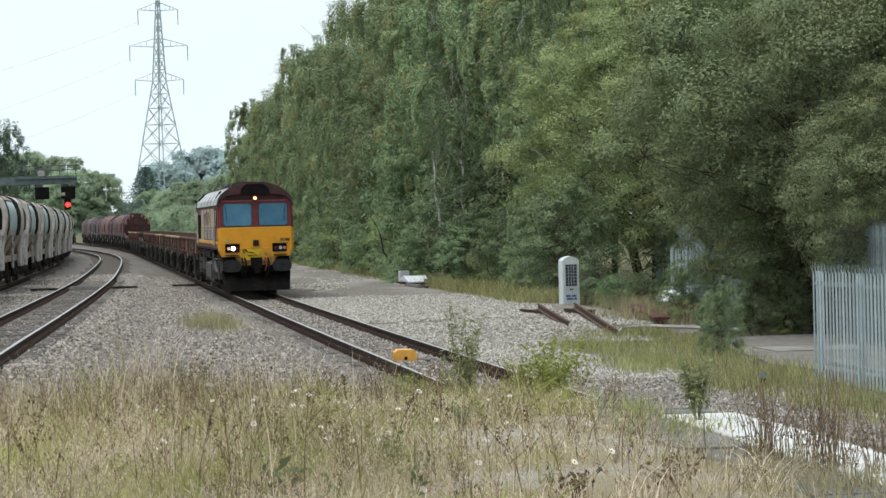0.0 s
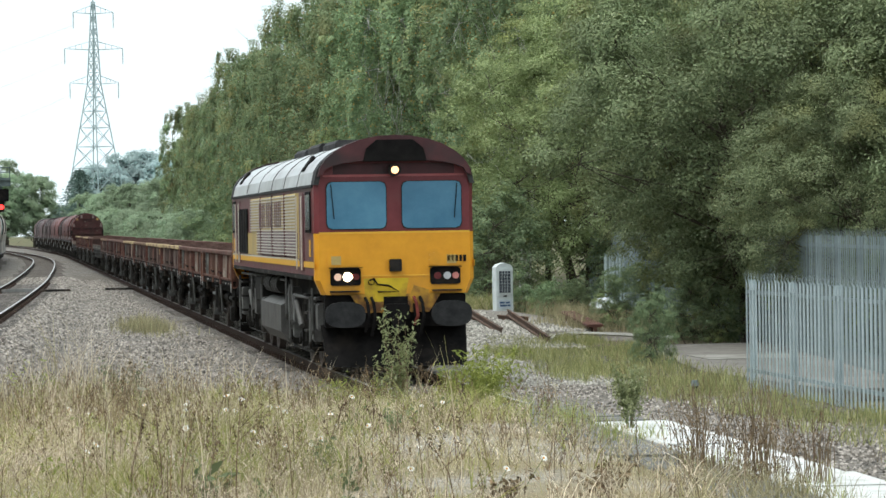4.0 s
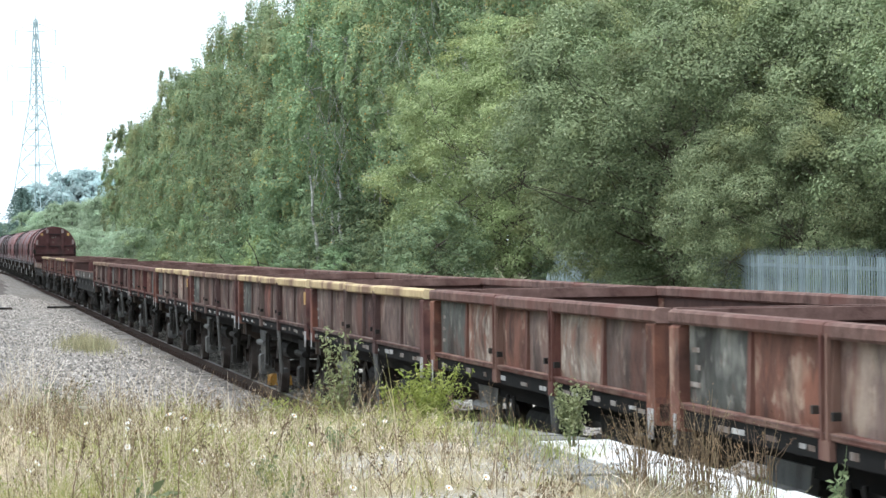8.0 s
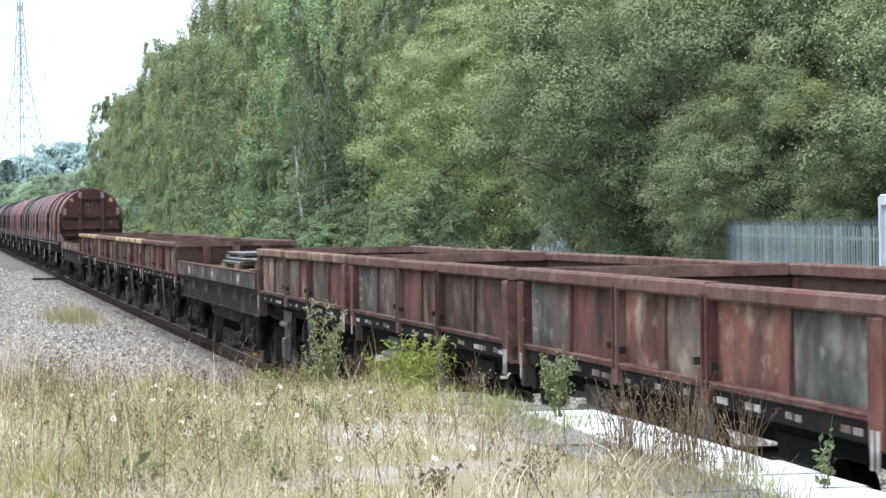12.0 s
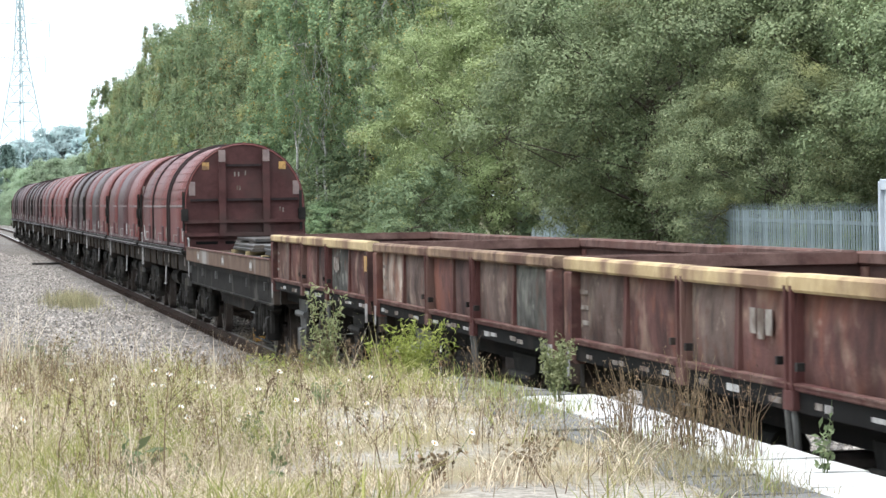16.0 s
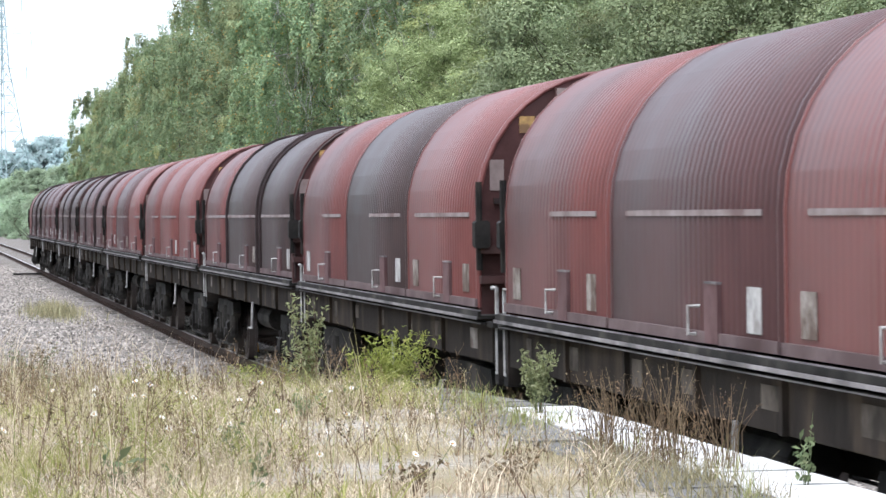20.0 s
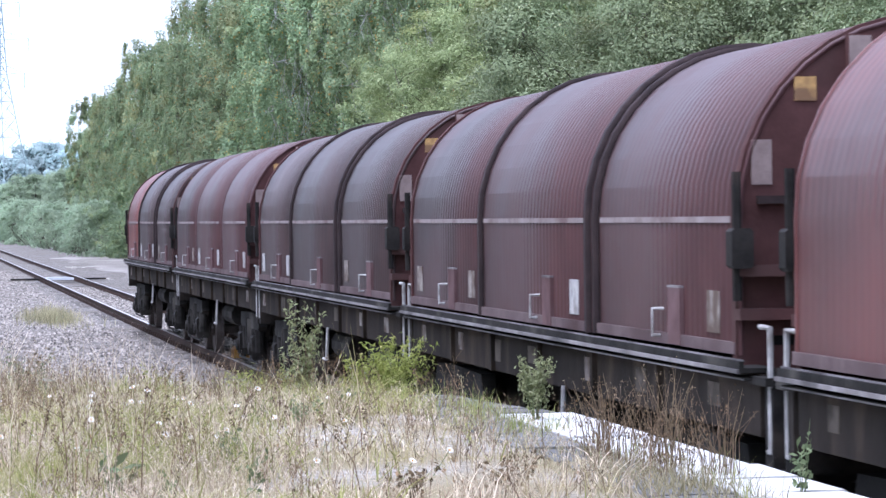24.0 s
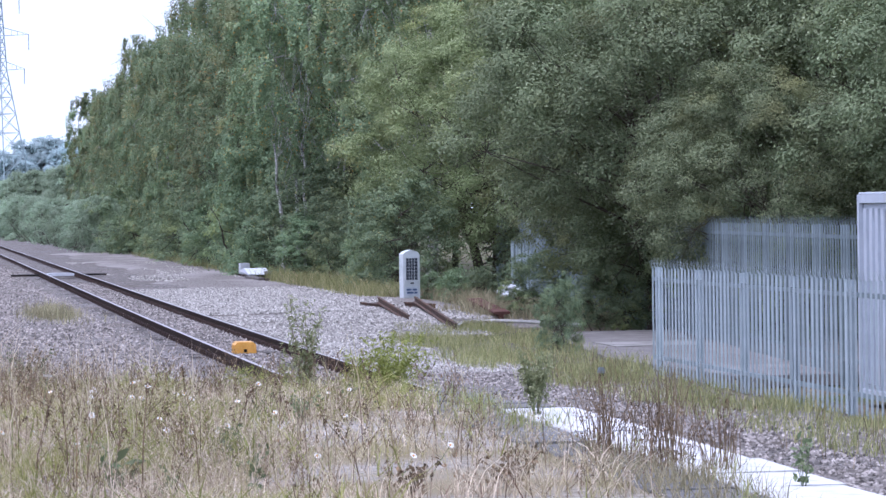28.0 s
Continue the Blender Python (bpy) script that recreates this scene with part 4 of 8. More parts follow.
# undergrowth
for i in range(1, 30):
    y = 104 + i * 4.4 + random.uniform(-1.2, 1.2)
    x = 16.0 - 0.011 * (y - 104) + random.uniform(-0.5, 1.3)
    s = random.choice((0.6, 0.85, 1.1, 1.4, 1.7)) * (0.6 if 108 < y < 129 else 1)
    plant(shrubs[i % 3], x, y, GROUND - 0.1, s, i * 49, "dense green shrub at the foot of the trees", "shrub", "undergrowth at the wood's edge", s * random.uniform(0.9, 1.15))
for x, y, s in ((16.2, 99, 0.28), (16.9, 98, 0.3), (15.75, 101, 0.25)):
    plant(shrubs[int(x) % 3], x, y, GROUND - 0.05, s, x * 50, "dense green shrub under the willows", "shrub", "undergrowth by the fence")
for x, y, s in ((20.6, 109.0, 0.8), (17.6, 68.3, 0.9), (17.9, 66.0, 0.9), (17.2, 63.0, 0.7), (15.2, 71.3, 0.42), (17.6, 72.2, 0.9), (17.9, 74.8, 0.9), (17.4, 78.0, 0.9), (19.0, 83.0, 1.0)):
    plant(shrubs[int(y) % 3], x, y, GROUND - 0.05, s, x * 70, "dark shrub in the shade of the willows", "shrub", "undergrowth by the fence")
plant(shrubs[2], 15.5, 82.0, GROUND - 0.05, 0.5, 140, "leafy green bush over the rusty beam", "shrub", "undergrowth by the fence", 0.46)
plant(shrubs[1], 11.7, 59.6, GROUND - 0.05, 0.25, 40, "slim upright green bush beside the access road", "shrub", "", 0.4)
# further along the line
for i in range(16):
    y = 236 + i * 15
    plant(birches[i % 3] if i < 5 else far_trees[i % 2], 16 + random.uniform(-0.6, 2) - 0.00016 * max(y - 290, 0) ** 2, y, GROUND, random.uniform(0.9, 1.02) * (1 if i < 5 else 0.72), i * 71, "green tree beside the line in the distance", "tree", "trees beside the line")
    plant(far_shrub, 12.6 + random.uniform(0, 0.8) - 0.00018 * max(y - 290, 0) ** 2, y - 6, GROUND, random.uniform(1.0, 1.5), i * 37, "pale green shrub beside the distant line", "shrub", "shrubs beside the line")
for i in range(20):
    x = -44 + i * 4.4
    plant(far_trees[i % 2], x, 560 + random.uniform(-25, 25), GROUND, random.uniform(0.85, 1.1) * (1 if x < 8 else 0.62), i * 53, "pale green distant tree, haze put into its leaf colour", "tree", "distant trees")
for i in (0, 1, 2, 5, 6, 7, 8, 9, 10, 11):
    plant(far_trees[0] if i < 3 else blue_trees[0], -20 + i * 8.5, 760 + random.uniform(-30, 30), GROUND, random.uniform(1.5, 1.9), i * 97, "bluish far tree with haze put into its leaf colour", "tree", "farthest trees")
for x, y, s in ((-8.4, 400, 1.15), (-11.5, 380, 1.2), (-9.0, 420, 0.9)):
    plant(dark_tree, x, y, GROUND, s, x * 31, "dark tree beyond the standing train", "tree", "trees beyond the standing train")
# fir
fm, g = M(), np.random.default_rng(3)
limb(fm, (0, 0, 0), (0, 0, 13), 0.25, 0.03, g, 4, 0.02)
fp = []
for i in range(26):
    h = 1.5 + i * 0.45
    r = 6.0 * (1 - h / 13.8) ** 0.85
    for k in range(9):
        a = i * 0.7 + k * 0.7
        for q in range(26):
            t = g.uniform(0.15, 1)
            fp.append((r * t * math.cos(a) + g.normal() * 0.12, r * t * math.sin(a) + g.normal() * 0.12, h - 0.5 * t + g.normal() * 0.1))
fp = np.array(fp)
plant(("fir_tree", fm.mesh("trunk", BARK), leaves_mesh("crown", fp, unit(len(fp), g), 0.4, 0.16, g, FIR_LEAF, 0.3)), 11.4, 520, GROUND, 1.25, 0, "dark conical fir above the distant trees", "tree", "", 0.98)

# dense wood behind the edge: foliage in quantity
g = np.random.default_rng(77)
wp = []
for i in range(420):
    y = 66 + i * 0.42 + g.uniform(-2, 2)
    wp.append((27.5 + g.uniform(-2, 3) - 0.055 * max(y - 100, 0), y, g.uniform(0.3, 1) ** 1.2 * (14 if y > 100 else 11), 2.4, 2.4, 2.4))
pts, out = crown_points(wp, 0.95, 14, 34, g)
tagged(new("woodland", leaves_mesh("woodland", pts, out, 0.42, 0.28, g, BIRCH_LEAF, 0.2)), "dark dense foliage of the wood behind", "woodland", kind="stuff")


# unseen trees beyond the standing train and behind the platform, blocking low sky light
g = np.random.default_rng(78)
wp = [(-17.5 + g.uniform(-3, 2.5) - 0.012 * max(y_ - 200, 0), y_, g.uniform(0.5, 11), 2.8, 2.8, 2.8) for y_ in np.arange(-100, 330, 1.3)]
wp += [(x_, -105 + g.uniform(-5, 3), g.uniform(0.5, 12), 2.8, 2.8, 2.8) for x_ in np.arange(-18, 32, 0.8)]
pts, out = crown_points(wp, 1.2, 12, 22, g)
tagged(new("woodland", leaves_mesh("woodland", pts, out, 0.7, 0.5, g, BIRCH_LEAF, 0.2)), "unseen belt of green trees added to cut low sky light", "woodland", kind="stuff")


# ---- grass and weeds ----
def grass_mesh(name, base, height, width, lean, g, mat, segs=2):
    """Tapered blades, bent over, at the base points."""
    n = len(base)
    a = g.uniform(0, 2 * np.pi, n)
    h = height * g.uniform(0.45, 1.3, n) * np.array([max(0.45, 1 + 1.1 * noise.noise(Vector((p[0] * 0.9, p[1] * 0.45, 9)))) for p in base])
    ld = g.uniform(0.05, lean, n) * h
    d = np.stack([np.cos(a), np.sin(a), np.zeros(n)], -1)
    a2 = g.uniform(0, 2 * np.pi, n)
    s = np.stack([np.cos(a2), np.sin(a2), np.zeros(n)], -1) * (width * g.uniform(0.6, 1.3, n))[:, None] / 2
    p0 = base
    p1 = base + d * (ld * 0.35)[:, None] + np.stack([0 * h, 0 * h, h * 0.6], -1)
    p2 = base + d * ld[:, None] + np.stack([0 * h, 0 * h, h], -1)
    v = np.stack([p0 - s, p0 + s, p1 + s * 0.75, p1 - s * 0.75, p2], 1)
    i = 5 * np.arange(n)[:, None]
    f = np.concatenate([i + [[0, 1, 2]], i + [[0, 2, 3]], i + [[3, 2, 4]]], 1).reshape(-1, 3)
    return array_mesh(name, v.reshape(-1, 3), f, mat)


DRY = leaf_material("dry_grass", (0.2, 0.155, 0.095), (0.8, 0.71, 0.53), (0.16, 0.105, 0.07), 0.35, 0.7, (0.42, 0.41, 0.17), 0.54, 0.9)
STRAW = leaf_material("dull_straw", (0.18, 0.165, 0.09), (0.38, 0.34, 0.205), (0.18, 0.2, 0.1), 0.25, 0.7)
GREEN = leaf_material("green_grass", (0.15, 0.18, 0.05), (0.36, 0.37, 0.13), (0.3, 0.27, 0.12), 0.3, 0.6)
VERGE = leaf_material("verge_grass", (0.16, 0.18, 0.07), (0.34, 0.33, 0.15), (0.46, 0.4, 0.22), 0.3, 0.6)
BROWN = leaf_material("dead_stalk", (0.06, 0.046, 0.027), (0.235, 0.175, 0.105), (0.3, 0.2, 0.1), 0.1, 0.8)
WEED = leaf_material("weed_leaf", (0.09, 0.12, 0.06), (0.18, 0.215, 0.11), (0.24, 0.25, 0.14), 0.3, 0.6)
PALE_WEED = leaf_material("pale_weed_leaf", (0.18, 0.22, 0.1), (0.34, 0.38, 0.2), (0.4, 0.42, 0.25), 0.3, 0.6)
LIME = leaf_material("lime_leaf", (0.16, 0.2, 0.04), (0.32, 0.36, 0.1), (0.36, 0.34, 0.12), 0.3, 0.6)
PETAL = material("white_petal", (0.75, 0.75, 0.72), (0.85, 0.85, 0.82), 10, 0.7, 0, 0)


def surf(x, y):
    return np.array([ramp_z(b) for b in y])


def tufts(n, x0, x1, y0, y1, per, spread, g, dense=None, on=surf):
    cx, cy = g.uniform(x0, x1, n), g.uniform(y0, y1, n)
    if dense is not None:
        keep = g.uniform(0, 1, n) < dense(cx, cy)
        cx, cy = cx[keep], cy[keep]
    x = np.repeat(cx, per) + g.normal(size=len(cx) * per) * spread
    y = np.repeat(cy, per) + g.normal(size=len(cx) * per) * spread
    return np.stack([x, y, on(x, y) - 0.02], -1)


def thick(x, y):
    """Grass is thick away from the edge and thin on the gravel near it."""
    bare = np.clip((x - 1.6) / 0.9, 0, 1) * np.clip((25.2 - y) / 1.5, 0, 1)
    pat = np.array([noise.noise(Vector((a * 0.8, b * 0.8, 3))) for a, b in zip(x, y)])
    return np.clip(0.75 + pat * 0.9 - 0.72 * bare, 0.03, 1)


g = np.random.default_rng(9)
b = tufts(5000, -2.4, 3.8, 15, 30.5, 12, 0.06, g, thick)
tagged(new("dry_grass", grass_mesh("dry_grass", b, 0.17, 0.0068, 2.2, g, DRY)), "dry straw-coloured grass over the platform", "grass", kind="stuff")
b = tufts(4200, -2.4, 3.8, 15, 31, 13, 0.09, g, lambda x, y: thick(x, y) * np.clip(0.28 + 0.04 * (y - 22) + np.array([noise.noise(Vector((p * 0.9, q * 0.5, 30))) for p, q in zip(x, y)]) * 2.0, 0, 1))
tagged(new("green_grass", grass_mesh("green_grass", b, 0.22, 0.009, 1.8, g, GREEN)), "patches of green grass among the dry stems", "grass", kind="stuff")
b = np.concatenate([tufts(300, -2.4, 3.0, 17, 31, 5, 0.05, g, lambda x, y: np.where(x < 1.2, 1.0, 0.3)), tufts(560, -2.4, 2.4, 24.5, 29.5, 6, 0.06, g, lambda x, y: np.clip(1.1 - (x + 0.3) * 0.4, 0.12, 1))])
tagged(new("tall_dry_grass", grass_mesh("tall_dry_grass", b, 0.5, 0.0055, 0.7, g, DRY)), "taller dry grass stems on the platform ramp", "grass", kind="stuff")


def twigs_mesh(name, base, height, g, mat, twigs=9, seeds=3):
    """Branching dead stems: a thin stalk with side twigs and clustered seeds at their tips."""
    n = len(base)
    h = height * g.uniform(0.5, 1.35, n)
    lean = g.normal(size=(n, 2)) * 0.16 * h[:, None]
    vs, fs, count = [], [], 0

    def blades(p0, p1, w0, w1):
        nonlocal count
        a = g.uniform(0, 2 * np.pi, len(p0))
        sd = np.stack([np.cos(a), 0.4 * np.sin(a), np.zeros(len(p0))], -1)
        v = np.stack([p0 - sd * w0, p0 + sd * w0, p1 + sd * w1, p1 - sd * w1], 1)
        i = count + 4 * np.arange(len(p0))[:, None]
        vs.append(v.reshape(-1, 3))
        fs.append(np.concatenate([i + [[0, 1, 2]], i + [[0, 2, 3]]], 1).reshape(-1, 3))
        count += 4 * len(p0)

    top = base + np.concatenate([lean, h[:, None]], 1)
    mid = base + np.concatenate([lean * 0.35, h[:, None] * 0.5], 1) + g.normal(size=(n, 3)) * 0.012
    blades(base, mid, 0.0026, 0.0022)
    blades(mid, top, 0.0022, 0.0014)
    for k in range(twigs):
        t = g.uniform(0.3, 1.0, (n, 1))
        p0 = np.where(t < 0.5, base + (mid - base) * t * 2, mid + (top - mid) * (t * 2 - 1))
        a = g.uniform(0, 2 * np.pi, n)
        ln_ = h * g.uniform(0.08, 0.24, n)
        p1 = p0 + np.stack([np.cos(a) * ln_ * 0.75, np.sin(a) * ln_ * 0.75, ln_], -1)
        blades(p0, p1, 0.0014, 0.0009)
        for j in range(seeds):
            c = p1 + g.normal(size=(n, 3)) * [0.007, 0.007, 0.012]
            blades(c, c + g.normal(size=(n, 3)) * [0.004, 0.004, 0.006] + [0, 0, 0.006], 0.0036, 0.003)
    return array_mesh(name, np.concatenate(vs), np.concatenate(fs), mat)


b = np.concatenate([tufts(210, -2.2, 3.6, 15.5, 28, 2, 0.08, g), tufts(13, 3.9, 4.3, 17.3, 19.3, 4, 0.09, g), tufts(46, 0.0, 4.2, 24, 29, 3, 0.1, g), tufts(90, -2.2, 1.4, 21, 28, 3, 0.1, g)])
tagged(new("dead_stalks", twigs_mesh("dead_stalks", b, 0.34, g, BROWN)), "brown branching dead weed stalks standing on the platform", "weeds", kind="stuff")
b = np.concatenate([tufts(420, -2.3, 2.2, 16, 28.5, 2, 0.12, g), tufts(120, 1.5, 3.7, 16, 25, 2, 0.12, g)])
tagged(new("pale_stalks", twigs_mesh("pale_stalks", b, 0.27, g, DRY, 7, 3)), "pale seeding grass and weed stalks on the platform", "weeds", kind="stuff")

b = np.concatenate([tufts(190, 3.7, 4.3, 15.5, 21.5, 9, 0.07, g), tufts(60, 3.7, 4.4, 21.5, 27, 8, 0.07, g)])
tagged(new("paving_grass", grass_mesh("paving_grass", b, 0.11, 0.006, 1.6, g, STRAW)), "short dry grass growing over the paving slabs", "grass", kind="stuff")
b = np.concatenate([tufts(40, 3.8, 4.4, 22, 28.5, 16, 0.07, g), tufts(9, 4.05, 4.45, 15.5, 22, 22, 0.06, g)])
tagged(new("joint_grass", grass_mesh("joint_grass", b, 0.16, 0.005, 0.8, g, GREEN)), "tufts of grass in the paving joints", "grass", kind="stuff")


def verge_place(x, y):
    return np.full(len(x), GROUND + 0.02)


def verge_dense(x, y):
    lo = np.interp(y, [24, 30, 45, 56, 66, 76], [9.9, 9.9, 9.7, 9.3, 9.6, 11.0])
    hi = np.interp(y, [30, 51, 56, 66, 76], [11.9, 11.9, 12.2, 13.0, 13.4])
    pat = np.array([noise.noise(Vector((a * 0.7, b2 * 0.25, 7))) for a, b2 in zip(x, y)])
    return ((x > lo) & (x < hi)) * np.clip(0.55 + 1.3 * pat, 0.02, 1)


b = tufts(9000, 8.4, 13.4, 23, 75, 8, 0.1, g, verge_dense, verge_place)
tagged(new("verge_grass", grass_mesh("verge_grass", b, 0.2, 0.011, 0.9, g, VERGE)), "green and yellow grass of the verge by the fence", "grass", kind="stuff")
b = np.concatenate([tufts(46, 9.4, 11.3, 24, 42, 5, 0.12, g, None, verge_place), tufts(60, 9.6, 11.4, 42, 56, 6, 0.12, g, None, verge_place)])
tagged(new("verge_stalks", grass_mesh("verge_stalks", b, 0.42, 0.007, 0.7, g, BROWN)), "brown dead stalks on the verge", "weeds", kind="stuff")
b = tufts(1500, 13.6, 17.0, 78, 126, 8, 0.15, g, lambda x, y: np.clip((x - 13.8 + 0.03 * (100 - y)) * 0.9, 0, 1) * np.where((np.abs(x - 14.6) < 1.0) & (y < 100.5) & (y > 88), 0.0, 1.0), verge_place)
tagged(new("dry_verge", grass_mesh("dry_verge", b, 0.34, 0.016, 0.9, g, STRAW)), "tall dry grass below the trees", "grass", kind="stuff")
b = tufts(1500, 2.2, 4.9, 81, 98, 9, 0.14, g, lambda x, y: np.exp(-((x - 3.7) / 0.5) ** 2 - ((y - 89) / 3.5) ** 2), verge_place)
tagged(new("dry_patch", grass_mesh("dry_patch", b, 0.3, 0.014, 0.8, g, STRAW)), "patch of dry grass between the tracks", "grass", kind="stuff")
b = np.concatenate([tufts(1300, 13.9, 15.6, 118, 215, 9, 0.2, g, None, verge_place), tufts(700, 13.7, 15.4, 101, 132, 9, 0.2, g, None, verge_place)])
tagged(new("yard_edge_grass", grass_mesh("yard_edge_grass", b, 0.42, 0.022, 0.9, g, VERGE)), "rough grass along the yard's edge", "grass", kind="stuff")


def weed(name, x, y, h, spread, stems, leaf_n, leaf_mat, leaf_l, leaf_w, label, seed, stem_mat=None, low=0.2, foot=0.15):
    """A bushy weed of upright stems with leaves."""
    gg = np.random.default_rng(seed)
    t = thing(name, label, "plant")
    t.matrix_basis = pose(x, y, ramp_z(y) - 0.02)
    pts = []
    for k in range(stems):
        a = gg.uniform(0, 2 * np.pi)
        r = spread * gg.uniform(0.2, 1)
        top = np.array([r * math.cos(a), r * math.sin(a), h * gg.uniform(0.5, 1.05)])
        mid = top * [max(0.5, foot), max(0.5, foot), 0.55] + gg.normal(size=3) * 0.05 * h * np.array([1, 1, 0.3])
        part("stem", M().tube((foot * top[0], foot * top[1], 0), mid, 0.003, 0.0024, 4, 0, False).tube(mid, top, 0.0024, 0.001, 4, 0, False), stem_mat or BROWN, t)
        for q in range(leaf_n):
            w = gg.uniform(low, 1.02)
            p = (mid + (top - mid) * (w * 2 - 1)) if w > 0.5 else mid * w * 2
            pts.append(p + gg.normal(size=3) * 0.022)
    pts = np.array(pts)
    tagged(part("foliage", leaves_mesh("foliage", pts, unit(len(pts), gg), leaf_l, leaf_w, gg, leaf_mat, -0.6), None, t), kind="stuff")
    return t


weed("tall_weed", 3.28, 28.0, 0.86, 0.2, 18, 46, PALE_WEED, 0.05, 0.018, "tall grey-green weed at the platform ramp", 1)
weed("yellow_green_bush", 3.95, 27.2, 0.56, 0.36, 52, 30, LIME, 0.055, 0.014, "yellow-green bushy weed by the platform edge", 2, LIME)
weed("yellow_green_bush", 3.75, 27.9, 0.42, 0.26, 24, 22, LIME, 0.055, 0.014, "low yellow-green weed by the platform edge", 12, LIME)
weed("round_bush", 4.42, 23.4, 0.5, 0.14, 26, 40, PALE_WEED, 0.035, 0.016, "small round pale green plant on the platform edge", 3, WEED, 0.5)
weed("green_weed", 2.25, 22.6, 0.24, 0.2, 9, 16, WEED, 0.035, 0.015, "low green weed among dry grass", 4)
weed("green_weed", 4.62, 16.9, 0.4, 0.09, 5, 10, WEED, 0.05, 0.028, "broad-leaved green plant on the platform edge", 5, WEED)
weed("green_weed", 1.0, 27.6, 0.5, 0.3, 20, 20, WEED, 0.04, 0.012, "leafy green weed on the platform ramp", 6)
weed("green_weed", 0.2, 28.2, 0.5, 0.3, 16, 20, LIME, 0.04, 0.012, "leafy yellow-green weed on the platform ramp", 7)
weed("broad_leaf_weed", 1.05, 17.6, 0.36, 0.12, 4, 5, WEED, 0.07, 0.035, "grey-green broad-leaved weed in the dry grass", 8, WEED)
weed("broad_leaf_weed", 1.75, 17.4, 0.3, 0.1, 4, 6, WEED, 0.06, 0.03, "grey-green broad-leaved weed among dry stems", 9, WEED)
weed("brown_dock", 2.55, 17.0, 0.2, 0.16, 8, 24, BROWN, 0.035, 0.02, "brown seeding dock on the gravel", 10)
weed("brown_dock", 3.2, 17.6, 0.22, 0.2, 9, 24, BROWN, 0.035, 0.02, "brown seeding dock on bare gravel", 13)
weed("brown_dock", -0.3, 19.6, 0.6, 0.14, 5, 26, BROWN, 0.03, 0.018, "tall brown dock stems in the grass", 14)
weed("bare_shrub", 3.1, 23.8, 0.42, 0.42, 24, 2, WEED, 0.03, 0.015, "fan of thin leafless stems on the gravel", 15)
weed("bare_shrub", 4.05, 19.2, 0.54, 0.26, 46, 8, BROWN, 0.014, 0.007, "thicket of dead brown stems beside the white edge", 16, None, 0.5, 0.5)
weed("bare_shrub", 4.25, 18.6, 0.62, 0.24, 50, 7, BROWN, 0.014, 0.007, "thicket of dead weed stems beside the white edge", 18, None, 0.5, 0.6)
weed("bare_shrub", 4.48, 18.1, 0.5, 0.22, 34, 8, BROWN, 0.014, 0.007, "thicket of dead brown stems beside the paving", 17, None, 0.5, 0.5)

flower = thing("daisy", "white daisy-like flower on a thin stem", "flower", "white flowers in the grass")
part("stem", M().tube((0, 0, 0), (0.02, 0.01, 0.33), 0.0035, 0.003, 5), WEED, flower)
fl = M()
for i in range(10):
    a = i * 0.628
    c, s = math.cos(a), math.sin(a)
    fl.add([(0.02, 0.01, 0.33), (0.02 + 0.028 * c - 0.009 * s, 0.01 + 0.028 * s + 0.009 * c, 0.345), (0.02 + 0.036 * c, 0.01 + 0.036 * s, 0.338), (0.02 + 0.028 * c + 0.009 * s, 0.01 + 0.028 * s - 0.009 * c, 0.345)], [(0, 1, 2, 3)])
part("petals", fl, PETAL, flower)
part("disc", M().tube((0.02, 0.01, 0.335), (0.02, 0.01, 0.348), 0.01, 0.007, 8), bpy.data.materials["yellow_plastic"], flower)
flower.matrix_basis = pose(0.9, 24.0, ramp_z(24.0) + 0.02, -18, 6, 0)
for x, y in ((1.22, 24.47), (1.25, 24.47), (1.46, 24.46), (1.61, 24.45), (1.66, 24.44), (1.57, 24.45), (1.65, 24.44), (1.9, 24.43), (2.0, 24.42), (1.45, 23.65), (1.49, 21.26), (1.5, 20.99), (2.12, 22.19), (1.93, 21.23), (2.43, 19.86), (2.95, 23.83), (2.83, 18.06), (1.3, 24.47), (1.01, 24.48), (3.12, 24.11)):
    copy_thing(flower, pose(x, y, ramp_z(y) + random.uniform(-0.02, 0.06), random.uniform(15, 60), random.uniform(-20, 20), random.uniform(0, 40)) @ Matrix.Scale(random.uniform(0.45, 0.75), 4))

gf = np.random.default_rng(41)
for _ in range(34):
    x, y = gf.uniform(0.1, 2.9), gf.uniform(17.5, 27.5)
    copy_thing(flower, pose(x, y, ramp_z(y) + gf.uniform(-0.12, 0.06), gf.uniform(5, 60), gf.uniform(-25, 25), gf.uniform(0, 60)) @ Matrix.Scale(gf.uniform(0.4, 0.75), 4))

